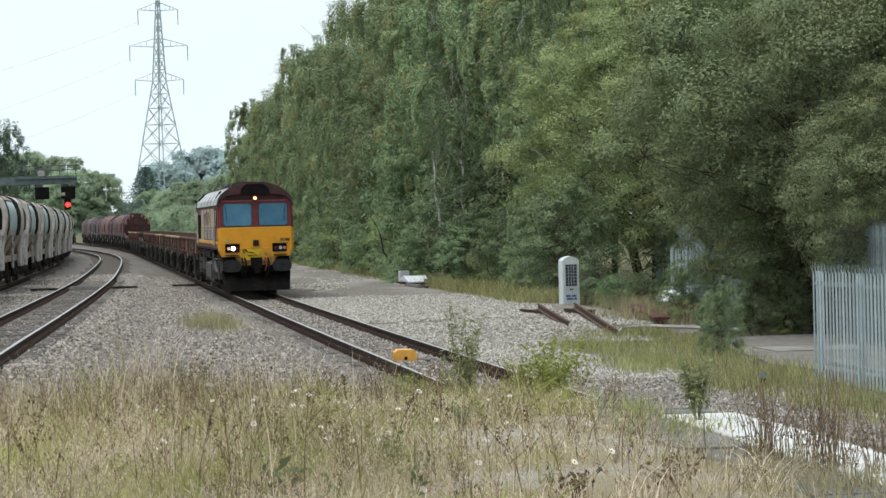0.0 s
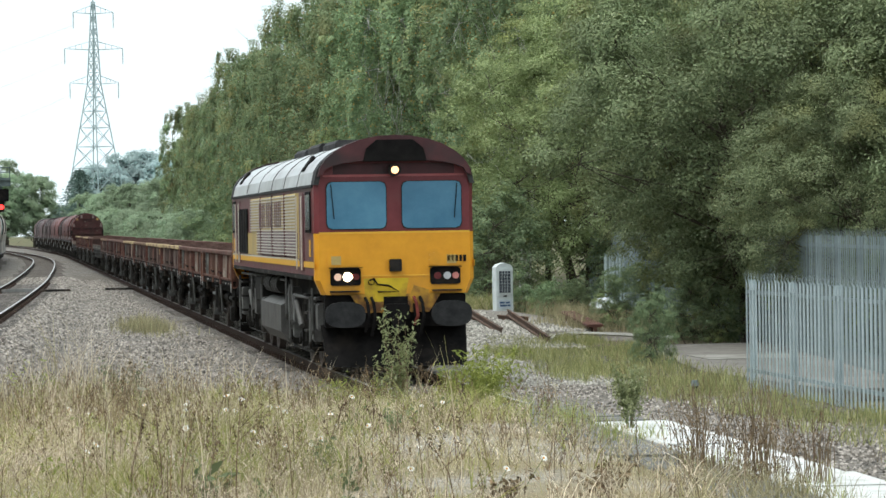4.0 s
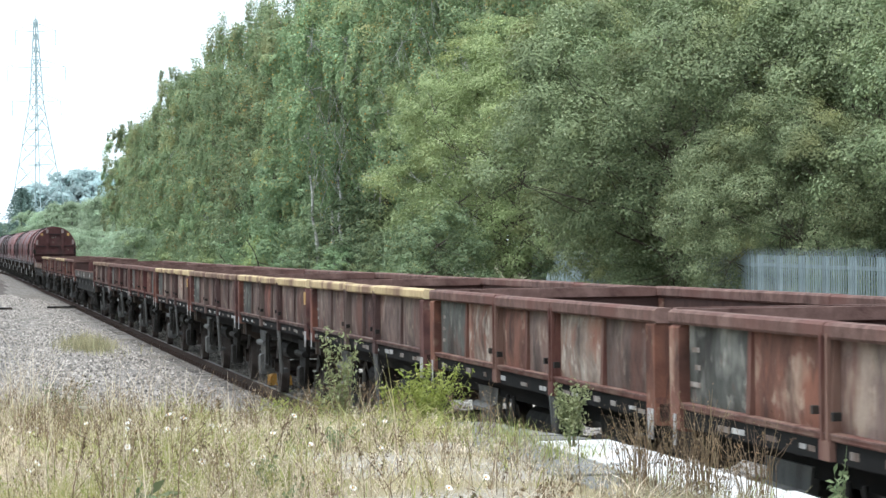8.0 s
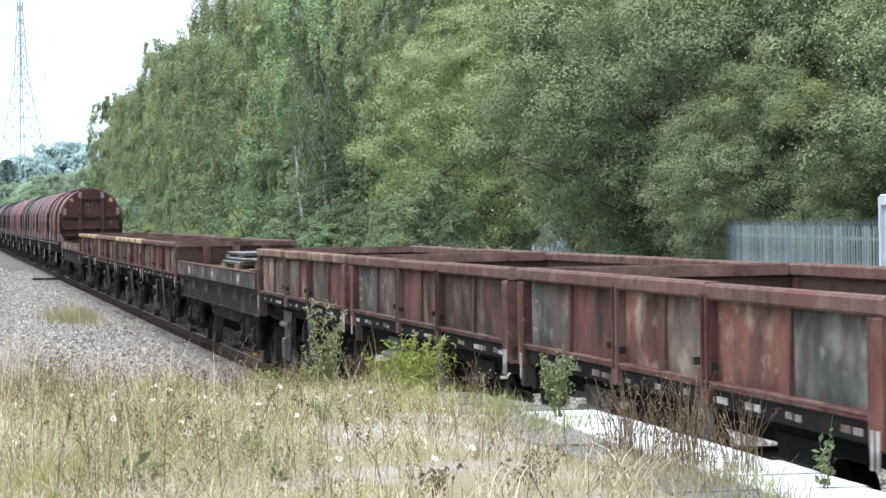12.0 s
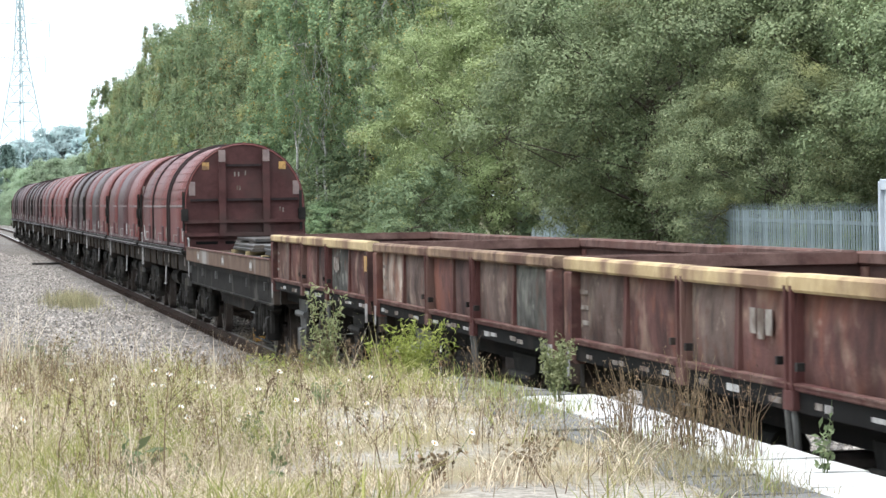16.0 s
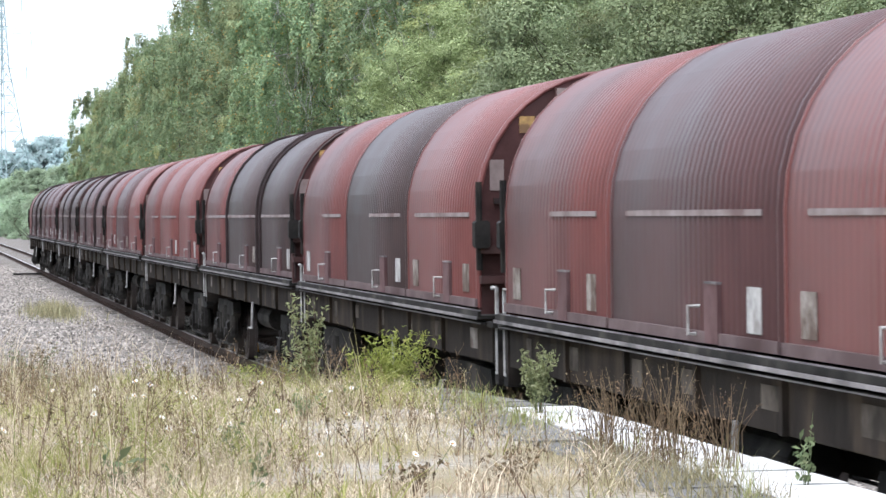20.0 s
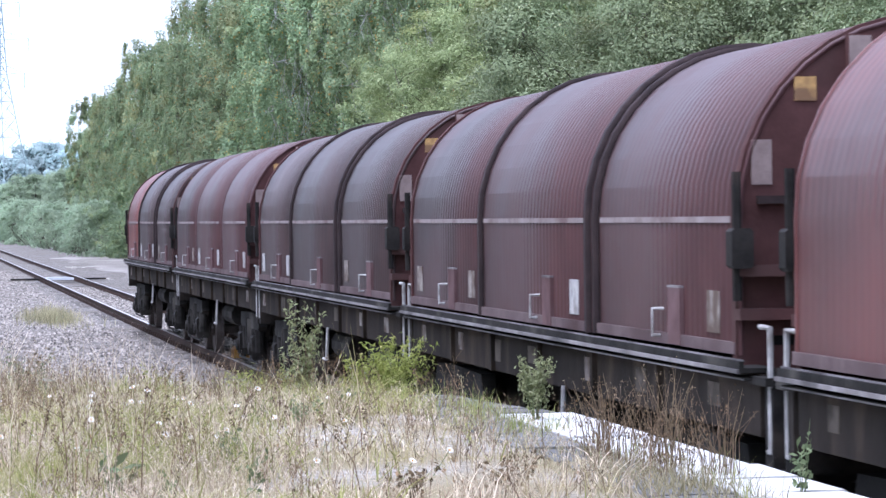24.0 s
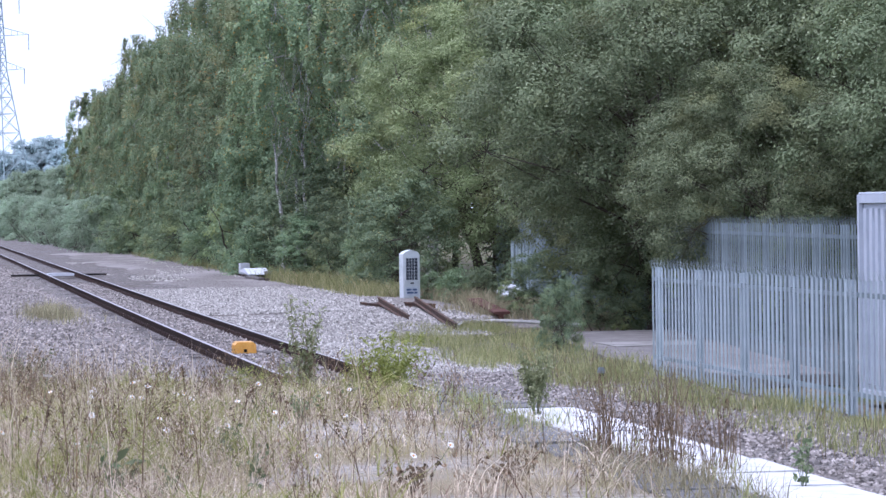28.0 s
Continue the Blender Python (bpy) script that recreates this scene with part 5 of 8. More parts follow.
# single dead stems with seed heads
for i, (x, y, h) in enumerate(((0.8, 17.56, 0.55), (0.88, 17.47, 0.5), (1.16, 17.23, 0.62), (1.47, 17.26, 0.68), (1.58, 19.29, 0.4), (1.88, 19.89, 0.42), (2.16, 19.8, 0.4), (2.27, 18.24, 0.35), (0.67, 21.47, 0.5), (0.63, 17.89, 0.45), (0.64, 22.61, 0.6), (0.75, 22.89, 0.55), (1.07, 18.18, 0.35), (1.34, 17.73, 0.4), (2.39, 17.81, 0.33), (2.9, 20.29, 0.3))):
    gg = np.random.default_rng(600 + i)
    t = thing("dead_stem", "thin brown dead stem with a seed head", "plant", "dead stems on the platform")
    t.matrix_basis = pose(x, y, ramp_z(y) - 0.02)
    lean = gg.normal(size=2) * 0.06
    m, tip = M(), (lean[0] * 1.5, lean[1], h)
    m.tube((0, 0, 0), (lean[0] * 0.4, lean[1] * 0.5, h * 0.5), 0.0042, 0.0032, 5, 0, False).tube((lean[0] * 0.4, lean[1] * 0.5, h * 0.5), tip, 0.0032, 0.002, 5, 0, False)
    tw = []
    for k in range(5):
        w = 0.45 + 0.1 * k
        p0 = (tip[0] * w, tip[1] * w, h * w)
        p1 = (p0[0] + gg.normal() * 0.06, p0[1] + gg.normal() * 0.05, p0[2] + 0.08 + 0.05 * gg.random())
        m.tube(p0, p1, 0.0022, 0.0014, 4, 0, False)
        tw.append(p1)
    part("stem", m, BROWN, t)
    c = np.repeat(np.array(tw + [tip, tip]), 9, 0) + gg.normal(size=(63, 3)) * [0.01, 0.01, 0.022]
    tagged(part("seed_head", leaves_mesh("seed_head", c, unit(63, gg), 0.02, 0.011, gg, BROWN), None, t), kind="stuff")
# large grey leaves of a mullein
weed("mullein", 1.11, 17.71, 0.26, 0.1, 3, 3, WEED, 0.13, 0.05, "grey-green mullein with broad leaves", 31, WEED)
weed("mullein", 1.27, 17.38, 0.2, 0.08, 3, 3, WEED, 0.1, 0.045, "small grey-green mullein in dry grass", 32, WEED)
weed("mullein", 1.78, 19.01, 0.28, 0.06, 3, 5, WEED, 0.06, 0.03, "grey-green weed with a pale stem", 33, WEED)

# leafy weeds scattered through the grass
for i, (x, y, h, sp_) in enumerate(((1.24, 29.00, 0.3, 0.2), (2.04, 29.00, 0.34, 0.18), (2.73, 29.00, 0.3, 0.22), (1.65, 29.00, 0.25, 0.2), (2.89, 29.00, 0.3, 0.16), (1.32, 20.43, 0.22, 0.14), (1.85, 19.78, 0.26, 0.12), (0.30, 19.37, 0.2, 0.2), (0.60, 23.47, 0.2, 0.16), (2.72, 23.39, 0.22, 0.14), (3.37, 26.64, 0.24, 0.2), (3.26, 28.86, 0.3, 0.2), (0.78, 29.00, 0.3, 0.22), (0.36, 29.00, 0.34, 0.2))):
    weed("green_weed", x, y, h, sp_, 9, 16, (WEED, LIME, GREEN)[i % 3], 0.042, 0.018, "low leafy green weed in the dry grass", 700 + i, WEED)


# ---- train materials ----
MAROON = material("maroon_paint", (0.12, 0.042, 0.046), (0.16, 0.058, 0.062), 3, 0.45, 0, 0.05, (0.1, 0.06, 0.055), 1.2, 0.6)
LAMP_WARM = glow("lamp_warm", (1.0, 0.5, 0.24), 1.9)
CAB_RED = material("cab_red_paint", (0.14, 0.026, 0.03), (0.18, 0.036, 0.04), 3, 0.4, 0, 0.04, (0.14, 0.04, 0.04), 1.5, 0.62)
CAB_YELLOW = material("cab_yellow_paint", (0.68, 0.3, 0.012), (0.77, 0.35, 0.018), 3, 0.4, 0, 0.04, (0.5, 0.24, 0.03), 1.2, 0.6)
DIRTY_YELLOW = material("grubby_yellow", (0.36, 0.19, 0.02), (0.6, 0.31, 0.03), 3, 0.6, 0, 0.1, (0.12, 0.05, 0.025), 4.0, 0.5)
FRESH_YELLOW = material("fresh_yellow", (0.62, 0.42, 0.015), (0.72, 0.5, 0.02), 4, 0.5, 0, 0.05, (0.4, 0.22, 0.02), 3.0, 0.56)
RED_HOSE = material("red_hose", (0.11, 0.028, 0.022), (0.18, 0.045, 0.035), 6, 0.8)
STRIPE = material("gold_stripe", (0.72, 0.38, 0.03), (0.8, 0.45, 0.05), 4, 0.45, 0, 0)
GOLD = material("gold_paint", (0.44, 0.31, 0.1), (0.53, 0.39, 0.15), 4, 0.5, 0, 0.05, (0.36, 0.26, 0.12), 1.0, 0.6)
PALE_EDGE = material("pale_edge", (0.55, 0.5, 0.42), (0.68, 0.63, 0.55), 6, 0.5, 0, 0)
VISOR = material("sooty_shade_maroon", (0.05, 0.015, 0.017), (0.085, 0.026, 0.028), 2.5, 0.55, 0, 0.05, (0.03, 0.02, 0.02), 1.5, 0.56)
ROOF = material("roof_grey", (0.34, 0.345, 0.35), (0.5, 0.505, 0.51), 2.5, 0.34, 0.05, 0.05, (0.26, 0.255, 0.25), 1.1, 0.58, stretch=(1, 0.5, 1))
ROOF_DARK = material("roof_soot", (0.02, 0.02, 0.021), (0.07, 0.068, 0.066), 3, 0.7)
UNDER = material("underframe_dirt", (0.013, 0.012, 0.011), (0.032, 0.03, 0.027), 4, 0.8, 0, 0.2, (0.085, 0.078, 0.068), 1.6, 0.62)
GEAR = material("greasy_gear", (0.07, 0.07, 0.066), (0.16, 0.157, 0.148), 6, 0.6, 0, 0.2, (0.04, 0.037, 0.034), 3, 0.52)
TANK = material("tank_grey", (0.06, 0.058, 0.054), (0.11, 0.105, 0.098), 3, 0.6, 0, 0.1, (0.05, 0.045, 0.04), 1.6, 0.56)
WHEEL = material("wheel_steel", (0.06, 0.05, 0.045), (0.12, 0.1, 0.09), 5, 0.6, 0.5, 0.1)
GLASS = material("cab_glass", (0.05, 0.16, 0.26), (0.1, 0.26, 0.38), 0.7, 0.1, 0, 0)
LAMP_WHITE = glow("headlamp_lit", (1.0, 0.72, 0.42), 14.0)
RED_LENS = material("red_lens", (0.1, 0.012, 0.014), (0.16, 0.02, 0.02), 10, 0.15, 0, 0)
PINK_LENS = material("faded_red_lens", (0.6, 0.2, 0.17), (0.7, 0.28, 0.24), 10, 0.2, 0, 0)
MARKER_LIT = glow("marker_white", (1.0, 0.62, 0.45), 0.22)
LENS = material("lamp_lens", (0.5, 0.5, 0.5), (0.65, 0.65, 0.65), 10, 0.15, 0, 0)
DIRTY_WHITE = material("dirty_white", (0.3, 0.29, 0.28), (0.52, 0.51, 0.49), 9, 0.7, 0, 0.05, (0.2, 0.18, 0.165), 5, 0.55)
YELLOW_PLATE = material("yellow_plate", (0.42, 0.24, 0.07), (0.55, 0.34, 0.12), 8, 0.6, 0, 0, (0.16, 0.09, 0.05), 7, 0.54)


# ---- wheels and bogies ----
def wheelset_mesh(r=0.46):
    m = M()
    m.tube((-0.7, 0, 0), (0.7, 0, 0), 0.09, 0.09, 10)
    for s in (-1, 1):
        m.tube((s * 0.685, 0, 0), (s * 0.72, 0, 0), r + 0.028, r + 0.02, 28)
        m.tube((s * 0.72, 0, 0), (s * 0.82, 0, 0), r, r - 0.008, 28)
        m.tube((s * 0.82, 0, 0), (s * 0.835, 0, 0), r * 0.78, r * 0.74, 24)
        m.tube((s * 0.82, 0, 0), (s * 0.9, 0, 0), 0.13, 0.11, 12)
        for k in range(3):
            a = k * 2.094
            m.box(s * 0.836 - 0.012, s * 0.836 + 0.012, 0.2 * math.cos(a) - 0.04, 0.2 * math.cos(a) + 0.04, 0.2 * math.sin(a) - 0.04, 0.2 * math.sin(a) + 0.04)
    return m.mesh("wheelset", WHEEL)


WHEELS = {0.46: wheelset_mesh(0.46), 0.53: wheelset_mesh(0.53)}
AXLES = []


def axle(parent, y, r):
    o = new("wheelset", WHEELS[r])
    o.parent = parent
    o.matrix_basis = pose(0, y, r)
    AXLES.append((o, y, r))
    return o


def bogie_side(y0, wheelbases, r, z_top):
    """One side frame with axle boxes, springs and brake rods; drawn for x = +1 outwards."""
    m = M()
    ys = [y0 + w for w in wheelbases]
    a, b = min(ys) - 0.45, max(ys) + 0.45
    m.prism_x([(a, z_top - 0.2), (a + 0.3, z_top - 0.34), (y0 - 0.35, z_top - 0.36), (y0 - 0.2, z_top - 0.55), (y0 + 0.2, z_top - 0.55), (y0 + 0.35, z_top - 0.36), (b - 0.3, z_top - 0.34),
               (b, z_top - 0.2), (b - 0.1, z_top - 0.02), (y0, z_top), (a + 0.1, z_top - 0.02)], 0.95, 1.08)
    for y in ys:
        m.box(0.93, 1.16, y - 0.16, y + 0.16, r - 0.17, r + 0.2, 0, 0.03)
        m.tube((1.14, y, r), (1.2, y, r), 0.11, 0.09, 12)
        for d in (-0.26, 0.26):
            m.tube((1.05, y + d, r - 0.05), (1.05, y + d, r + 0.3), 0.075, 0.075, 8)
    for d in (-0.14, 0.14):
        m.tube((1.04, y0 + d, z_top - 0.5), (1.04, y0 + d, z_top - 0.1), 0.09, 0.09, 10)
    m.tube((1.1, a, r - 0.2), (1.1, b, r - 0.2), 0.02, 0.02, 6)
    return m


def mirrored(m):
    k = M()
    k.v = [(-x, y, z) for x, y, z in m.v]
    k.f = [tuple(reversed(f)) for f in m.f]
    k.mi = list(m.mi)
    return k


def bogie(vehicle, y0, wheelbases, r, z_top, mat):
    b = part("bogie_frame", M().box(-0.9, 0.9, y0 - 0.3, y0 + 0.3, r + 0.05, z_top, 0, 0.04), mat, vehicle)
    s = bogie_side(y0, wheelbases, r, z_top)
    part("side_frame", s, mat, b)
    part("side_frame", mirrored(s), mat, b)
    for w in wheelbases:
        axle(vehicle, y0 + w, r)
    return b


def buffers(vehicle, y, d, z=1.05, mat=None):
    for x in (-0.87, 0.87):
        m = M().tube((x, y, z), (x, y + d * 0.35, z), 0.11, 0.1, 12).tube((x, y + d * 0.35, z), (x, y + d * 0.5, z), 0.065, 0.065, 10).tube((x, y + d * 0.5, z), (x, y + d * 0.55, z), 0.23, 0.22, 20)
        part("buffer", m, mat or STEEL_DARK, vehicle)
    part("coupling", M().box(-0.06, 0.06, min(y, y + d * 0.45), max(y, y + d * 0.45), z - 0.08, z + 0.05, 0, 0.02).box(-0.09, 0.09, y + d * 0.3 - 0.04, y + d * 0.3 + 0.04, z - 0.3, z - 0.05, 0, 0.02), mat or STEEL_DARK, vehicle)


# ---- locomotive ----
def roof_profile(w, z0, z1, n=14, inset=0.0):
    """Half arc from the gutter over the top, as (x, z)."""
    pts = [(-w, z0), (-w * 0.985, z0 + 0.09)]
    for i in range(1, n):
        a = math.pi - math.pi * i / n
        pts.append((w * 0.985 * math.cos(a) * (1 - 0.0 * i), z0 + 0.09 + (z1 - z0 - 0.09) * math.sin(a) ** 1.05))
    pts += [(w * 0.985, z0 + 0.09), (w, z0)]
    return [(x * (1 - inset), z) for x, z in pts]


loco = thing("diesel_locomotive", "maroon and gold diesel locomotive with a yellow cab front, lit headlamps", "locomotive")
LF, LR = -9.99, 9.99
W, WF = 1.31, 1.24
body = M()
# long sides between the cabs, slightly narrower than the roof's edge
body.prism([(-W, 1.66), (W, 1.66), (W, 3.14), (-W, 3.14)], LF + 0.55, LR - 0.55)
part("body", body, MAROON, loco)
for end, d in ((LF, 1), (LR, -1)):
    c = M()
    prof0 = [(-WF, 2.37), (WF, 2.37), (WF, 3.14)] + list(reversed(roof_profile(WF, 3.14, 3.9)))[1:-1] + [(-WF, 3.14)]
    n = len(prof0)
    y0, y1, y2 = end + d * 0.05, end + d * 0.16, end + d * 0.55
    vs = [(x, y0, z) for x, z in prof0] + [(x * W / WF, y1, z) for x, z in prof0] + [(x * W / WF, y2, z) for x, z in prof0]
    fs = [tuple(range(n)) if d < 0 else tuple(reversed(range(n)))]
    for k in (0, 1):
        fs += [(k * n + i, k * n + (i + 1) % n, (k + 1) * n + (i + 1) % n, (k + 1) * n + i) for i in range(n)]
    c.add(vs, fs)
    cab = part("cab_upper", c, CAB_RED, loco, "dark red upper cab")
    lo = M()
    prof = [(-1.14, 1.36), (1.14, 1.36), (WF, 1.6), (WF, 2.365), (-WF, 2.365), (-WF, 1.6)]
    n = 6
    vs = [(x, end, z) for x, z in prof] + [(x * W / WF, end + d * 0.13, z) for x, z in prof] + [(x * W / WF, end + d * 0.3, z) for x, z in prof]
    fs = [tuple(range(n)) if d < 0 else tuple(reversed(range(n)))]
    for k in (0, 1):
        fs += [(k * n + i, k * n + (i + 1) % n, (k + 1) * n + (i + 1) % n, (k + 1) * n + i) for i in range(n)]
    lo.add(vs, fs)
    front = part("cab_front", lo, CAB_YELLOW, loco, "yellow cab front")
    part("cab_side", M().box(-W, W, min(end + d * 0.3, end + d * 0.55), max(end + d * 0.3, end + d * 0.55), 1.66, 2.364), MAROON, loco)
    # windscreens
    for x0, x1 in ((-1.12, -0.12), (0.12, 1.12)):
        fr = M()
        c2 = 0.09
        def rounded(a, b, z0, z1, c3):
            return [(a + c3, z0), (b - c3, z0), (b - c3 * 0.3, z0 + c3 * 0.3), (b, z0 + c3), (b, z1 - c3), (b - c3 * 0.3, z1 - c3 * 0.3), (b - c3, z1), (a + c3, z1), (a + c3 * 0.3, z1 - c3 * 0.3),
                    (a, z1 - c3), (a, z0 + c3), (a + c3 * 0.3, z0 + c3 * 0.3)]
        fr.prism(rounded(x0, x1, 2.42, 3.21, c2), *sorted((end + d * 0.035, end + d * 0.06)))
        part("windscreen_frame", fr, RUBBER, cab, "dark rubber window surround")
        gl = M()
        gl.prism(rounded(x0 + 0.013, x1 - 0.013, 2.435, 3.2, c2), *sorted((end + d * 0.028, end + d * 0.05)))
        part("windscreen", gl, GLASS, cab, "blue-tinted windscreen")
        xo = x0 + 0.08 if x0 < 0 else x1 - 0.08
        part("wiper", M().tube((xo, end + d * 0.012, 3.16), (xo + (0.05 if x0 < 0 else -0.05), end + d * 0.012, 2.6), 0.008, 0.008, 5), BLACK, cab)
    part("front_band", M().box(-1.16, 1.16, *sorted((end + d * 0.03, end + d * 0.055)), 3.285, 3.32), material("band_red", (0.3, 0.07, 0.07), (0.36, 0.1, 0.1), 4, 0.4), cab)
    part("edge_line", M().box(-WF + 0.004, WF - 0.004, *sorted((end + d * -0.006, end + d * 0.03)), 2.35, 2.385), STRIPE, cab)
    outer = roof_profile(WF + 0.04, 3.2, 3.96)[1:-1]
    inner = [(1.18 * math.cos(math.pi * i / 12), 3.33 + 0.23 * math.sin(math.pi * i / 12) ** 0.8) for i in range(13)]
    part("roof_visor", M().prism(outer + inner, *sorted((end + d * -0.16, end + d * 0.2))), VISOR, cab, "overhanging dark maroon roof end")
    vp = [(-0.52, 3.53), (0.52, 3.53), (0.47, 3.74), (0.3, 3.88), (-0.3, 3.88), (-0.47, 3.74)]
    part("exhaust_hood", M().prism(vp, *sorted((end + d * -0.2, end + d * 0.06))), BLACK, cab, "sooty black hood recess")
    # dark plate puts the shade below the roof overhang into the colour
    part("forehead_soot", M().box(-1.0, 1.0, *sorted((end + d * 0.035, end + d * 0.06)), 3.325, 3.5), VISOR, cab)
    lamp = part("top_lamp", M().tube((0, end + d * 0.04, 3.385), (0, end + d * -0.17, 3.385), 0.1, 0.1, 18), STEEL_DARK, cab)
    part("lamp_glass", M().tube((0, end + d * -0.16, 3.385), (0, end + d * -0.178, 3.385), 0.062, 0.062, 18), LAMP_WARM if d > 0 else LENS, lamp, "lit headlamp")
    for s in (-1, 1):
        bx = part("light_housing", M().box(s * 0.82 - 0.25, s * 0.82 + 0.25, *sorted((end + d * -0.03, end + d * 0.03)), 1.51, 1.79, 0, 0.03), BLACK, front, "black light housing")
        lit = d > 0 and s < 0
        part("headlamp", M().tube((s * 0.82 + 0.03, end + d * -0.02, 1.65), (s * 0.82 + 0.03, end + d * -0.05, 1.65), 0.074 if lit else 0.062, 0.074 if lit else 0.062, 18), LAMP_WHITE if lit else LENS, bx)
        part("marker_lamp", M().tube((s * 0.82 - 0.13, end + d * -0.02, 1.65), (s * 0.82 - 0.13, end + d * -0.045, 1.65), 0.06, 0.06, 16), MARKER_LIT if lit else RED_LENS, bx)
        part("tail_lamp", M().tube((s * 0.82 + 0.17, end + d * -0.02, 1.65), (s * 0.82 + 0.17, end + d * -0.045, 1.65), 0.055, 0.055, 16), RED_LENS if s < 0 else PINK_LENS, bx)
        part("lamp_guard", M().box(s * 0.82 - 0.27, s * 0.82 + 0.27, *sorted((end + d * -0.1, end + d * -0.03)), 1.79, 1.805, 0, 0.0), BLACK, bx)
        part("lamp_step", M().box(s * 0.84 - 0.24, s * 0.84 + 0.24, *sorted((end + d * -0.1, end + d * 0.01)), 1.4, 1.425, 0, 0.0), STEEL_DARK, front)
        part("socket_plate", M().box(s * 0.84 - 0.28, s * 0.84 + 0.26, *sorted((end + d * -0.012, end + d * 0.01)), 1.82, 2.02, 0, 0.01), CAB_YELLOW, front)
        part("warning_label", M().box(s * 0.95 - 0.1, s * 0.95 + 0.06, *sorted((end + d * -0.018, end + d * -0.012)), 1.85, 1.99), GOLD, front)
        oval = [(s * 0.87 + 0.33 * math.copysign(abs(math.cos(q * math.pi / 12)) ** 0.75, math.cos(q * math.pi / 12)), 1.04 + 0.21 * math.copysign(abs(math.sin(q * math.pi / 12)) ** 0.75, math.sin(q * math.pi / 12))) for q in range(24)]
        bf = M().prism(oval, *sorted((end + d * -0.42, end + d * -0.35)))
        bf.tube((s * 0.87, end + d * 0.05, 1.05), (s * 0.87, end + d * -0.35, 1.05), 0.15, 0.13, 14)
        part("buffer", bf, RUBBER, loco)
    for k in range(5):
        part("number_bar", M().box(0.86 + k * 0.066, 0.905 + k * 0.066, *sorted((end + d * -0.018, end + d * -0.005)), 1.88, 1.985), BLACK, front)
    part("centre_box", M().box(-0.1, 0.1, *sorted((end + d * -0.08, end + d * 0.02)), 1.73, 1.93, 0, 0.015), STEEL_DARK, front)
    part("lower_line", M().box(-0.58, 0.58, *sorted((end + d * -0.012, end + d * 0.01)), 1.655, 1.675), STRIPE, front)
    apron = M()
    apron.prism([(-0.55, 1.06), (0.55, 1.06), (0.75, 1.37), (-0.75, 1.37)], *sorted((end + d * 0.0, end + d * 0.2)))
    part("apron", apron, DIRTY_YELLOW, front, "grubby yellow lower apron")
    part("hose_bracket", M().path([(-0.42, end + d * -0.03, 1.58), (-0.36, end + d * -0.04, 1.62), (-0.3, end + d * -0.04, 1.52), (-0.12, end + d * -0.04, 1.5), (0.05, end + d * -0.04, 1.4), (-0.3, end + d * -0.04, 1.4)], 0.016), BLACK, front)
    for x, z1, mt_ in ((0.3, 0.86, RED_HOSE), (0.4, 0.7, BLACK), (-0.4, 0.68, BLACK), (-0.5, 0.75, BLACK)):
        part("brake_hose", M().path([(x, end + d * 0.0, 1.3), (x + 0.02, end + d * -0.14, 1.22), (x + 0.04, end + d * -0.2, 1.0), (x - 0.02, end + d * -0.16, z1)], 0.028, 8), mt_, loco)
    part("green_patch", M().prism([(-0.5, 1.24), (0.15, 1.24), (0.22, 1.62), (-0.52, 1.62)], *sorted((end + d * -0.004, end + d * -0.001))), FRESH_YELLOW, front, "patch of brighter yellow paint")
    part("drawn_loop", M().path([(-0.4 + 0.05 * math.cos(q * 0.7), end + d * -0.03, 1.56 + 0.045 * math.sin(q * 0.7)) for q in range(10)], 0.009, 6), BLACK, front)
    part("rust_smear", M().prism([(0.18, 1.2), (0.5, 1.2), (0.55, 1.42), (0.3, 1.5)], *sorted((end + d * -0.004, end + d * -0.001))), DIRTY_YELLOW, front, "rusty smeared paint")
    part("coupler_recess", M().box(-0.2, 0.2, *sorted((end + d * -0.016, end + d * -0.004)), 1.14, 1.32), BLACK, front)
    part("coupling", M().box(-0.2, 0.2, *sorted((end + d * -0.25, end + d * 0.1)), 0.95, 1.2, 0, 0.03).box(-0.09, 0.09, *sorted((end + d * -0.4, end + d * -0.2)), 0.78, 1.02, 0, 0.03).path([(0.3, end + d * -0.05, 1.2), (0.32, end + d * -0.12, 0.9), (0.36, end + d * -0.1, 0.65)], 0.03), BLACK, loco)
    part("buffer_beam", M().box(-1.16, 1.16, *sorted((end + d * 0.06, end + d * 0.35)), 0.82, 1.355, 0, 0.03), BLACK, loco)
    plough = M()
    plough.add([(-1.2, end + d * 0.35, 0.86), (1.2, end + d * 0.35, 0.86), (1.15, end + d * -0.1, 0.18), (-1.15, end + d * -0.1, 0.18), (-1.2, end + d * 0.45, 0.86), (1.2, end + d * 0.45, 0.86), (1.15, end + d * 0.05, 0.18), (-1.15, end + d * 0.05, 0.18)],
               [(0, 1, 2, 3), (7, 6, 5, 4), (0, 3, 7, 4), (1, 5, 6, 2), (3, 2, 6, 7), (0, 4, 5, 1)])
    part("snowplough", plough, BLACK, loco)
    # cab side doors, windows and rails
    for s in (-1, 1):
        xw = s * (W + 0.004)
        ya, yb = sorted((end + d * 0.62, end + d * 1.5))
        part("side_window_frame", M().box(*sorted((xw, xw + s * 0.02)), ya, yb, 2.38, 3.06, 0, 0.0), BLACK, cab)
        part("side_window", M().box(*sorted((xw + s * 0.02, xw + s * 0.024)), ya + 0.05, yb - 0.05, 2.43, 3.01), material("side_glass", (0.012, 0.016, 0.02), (0.025, 0.03, 0.035), 3, 0.12, 0, 0), cab, "dark cab side window")
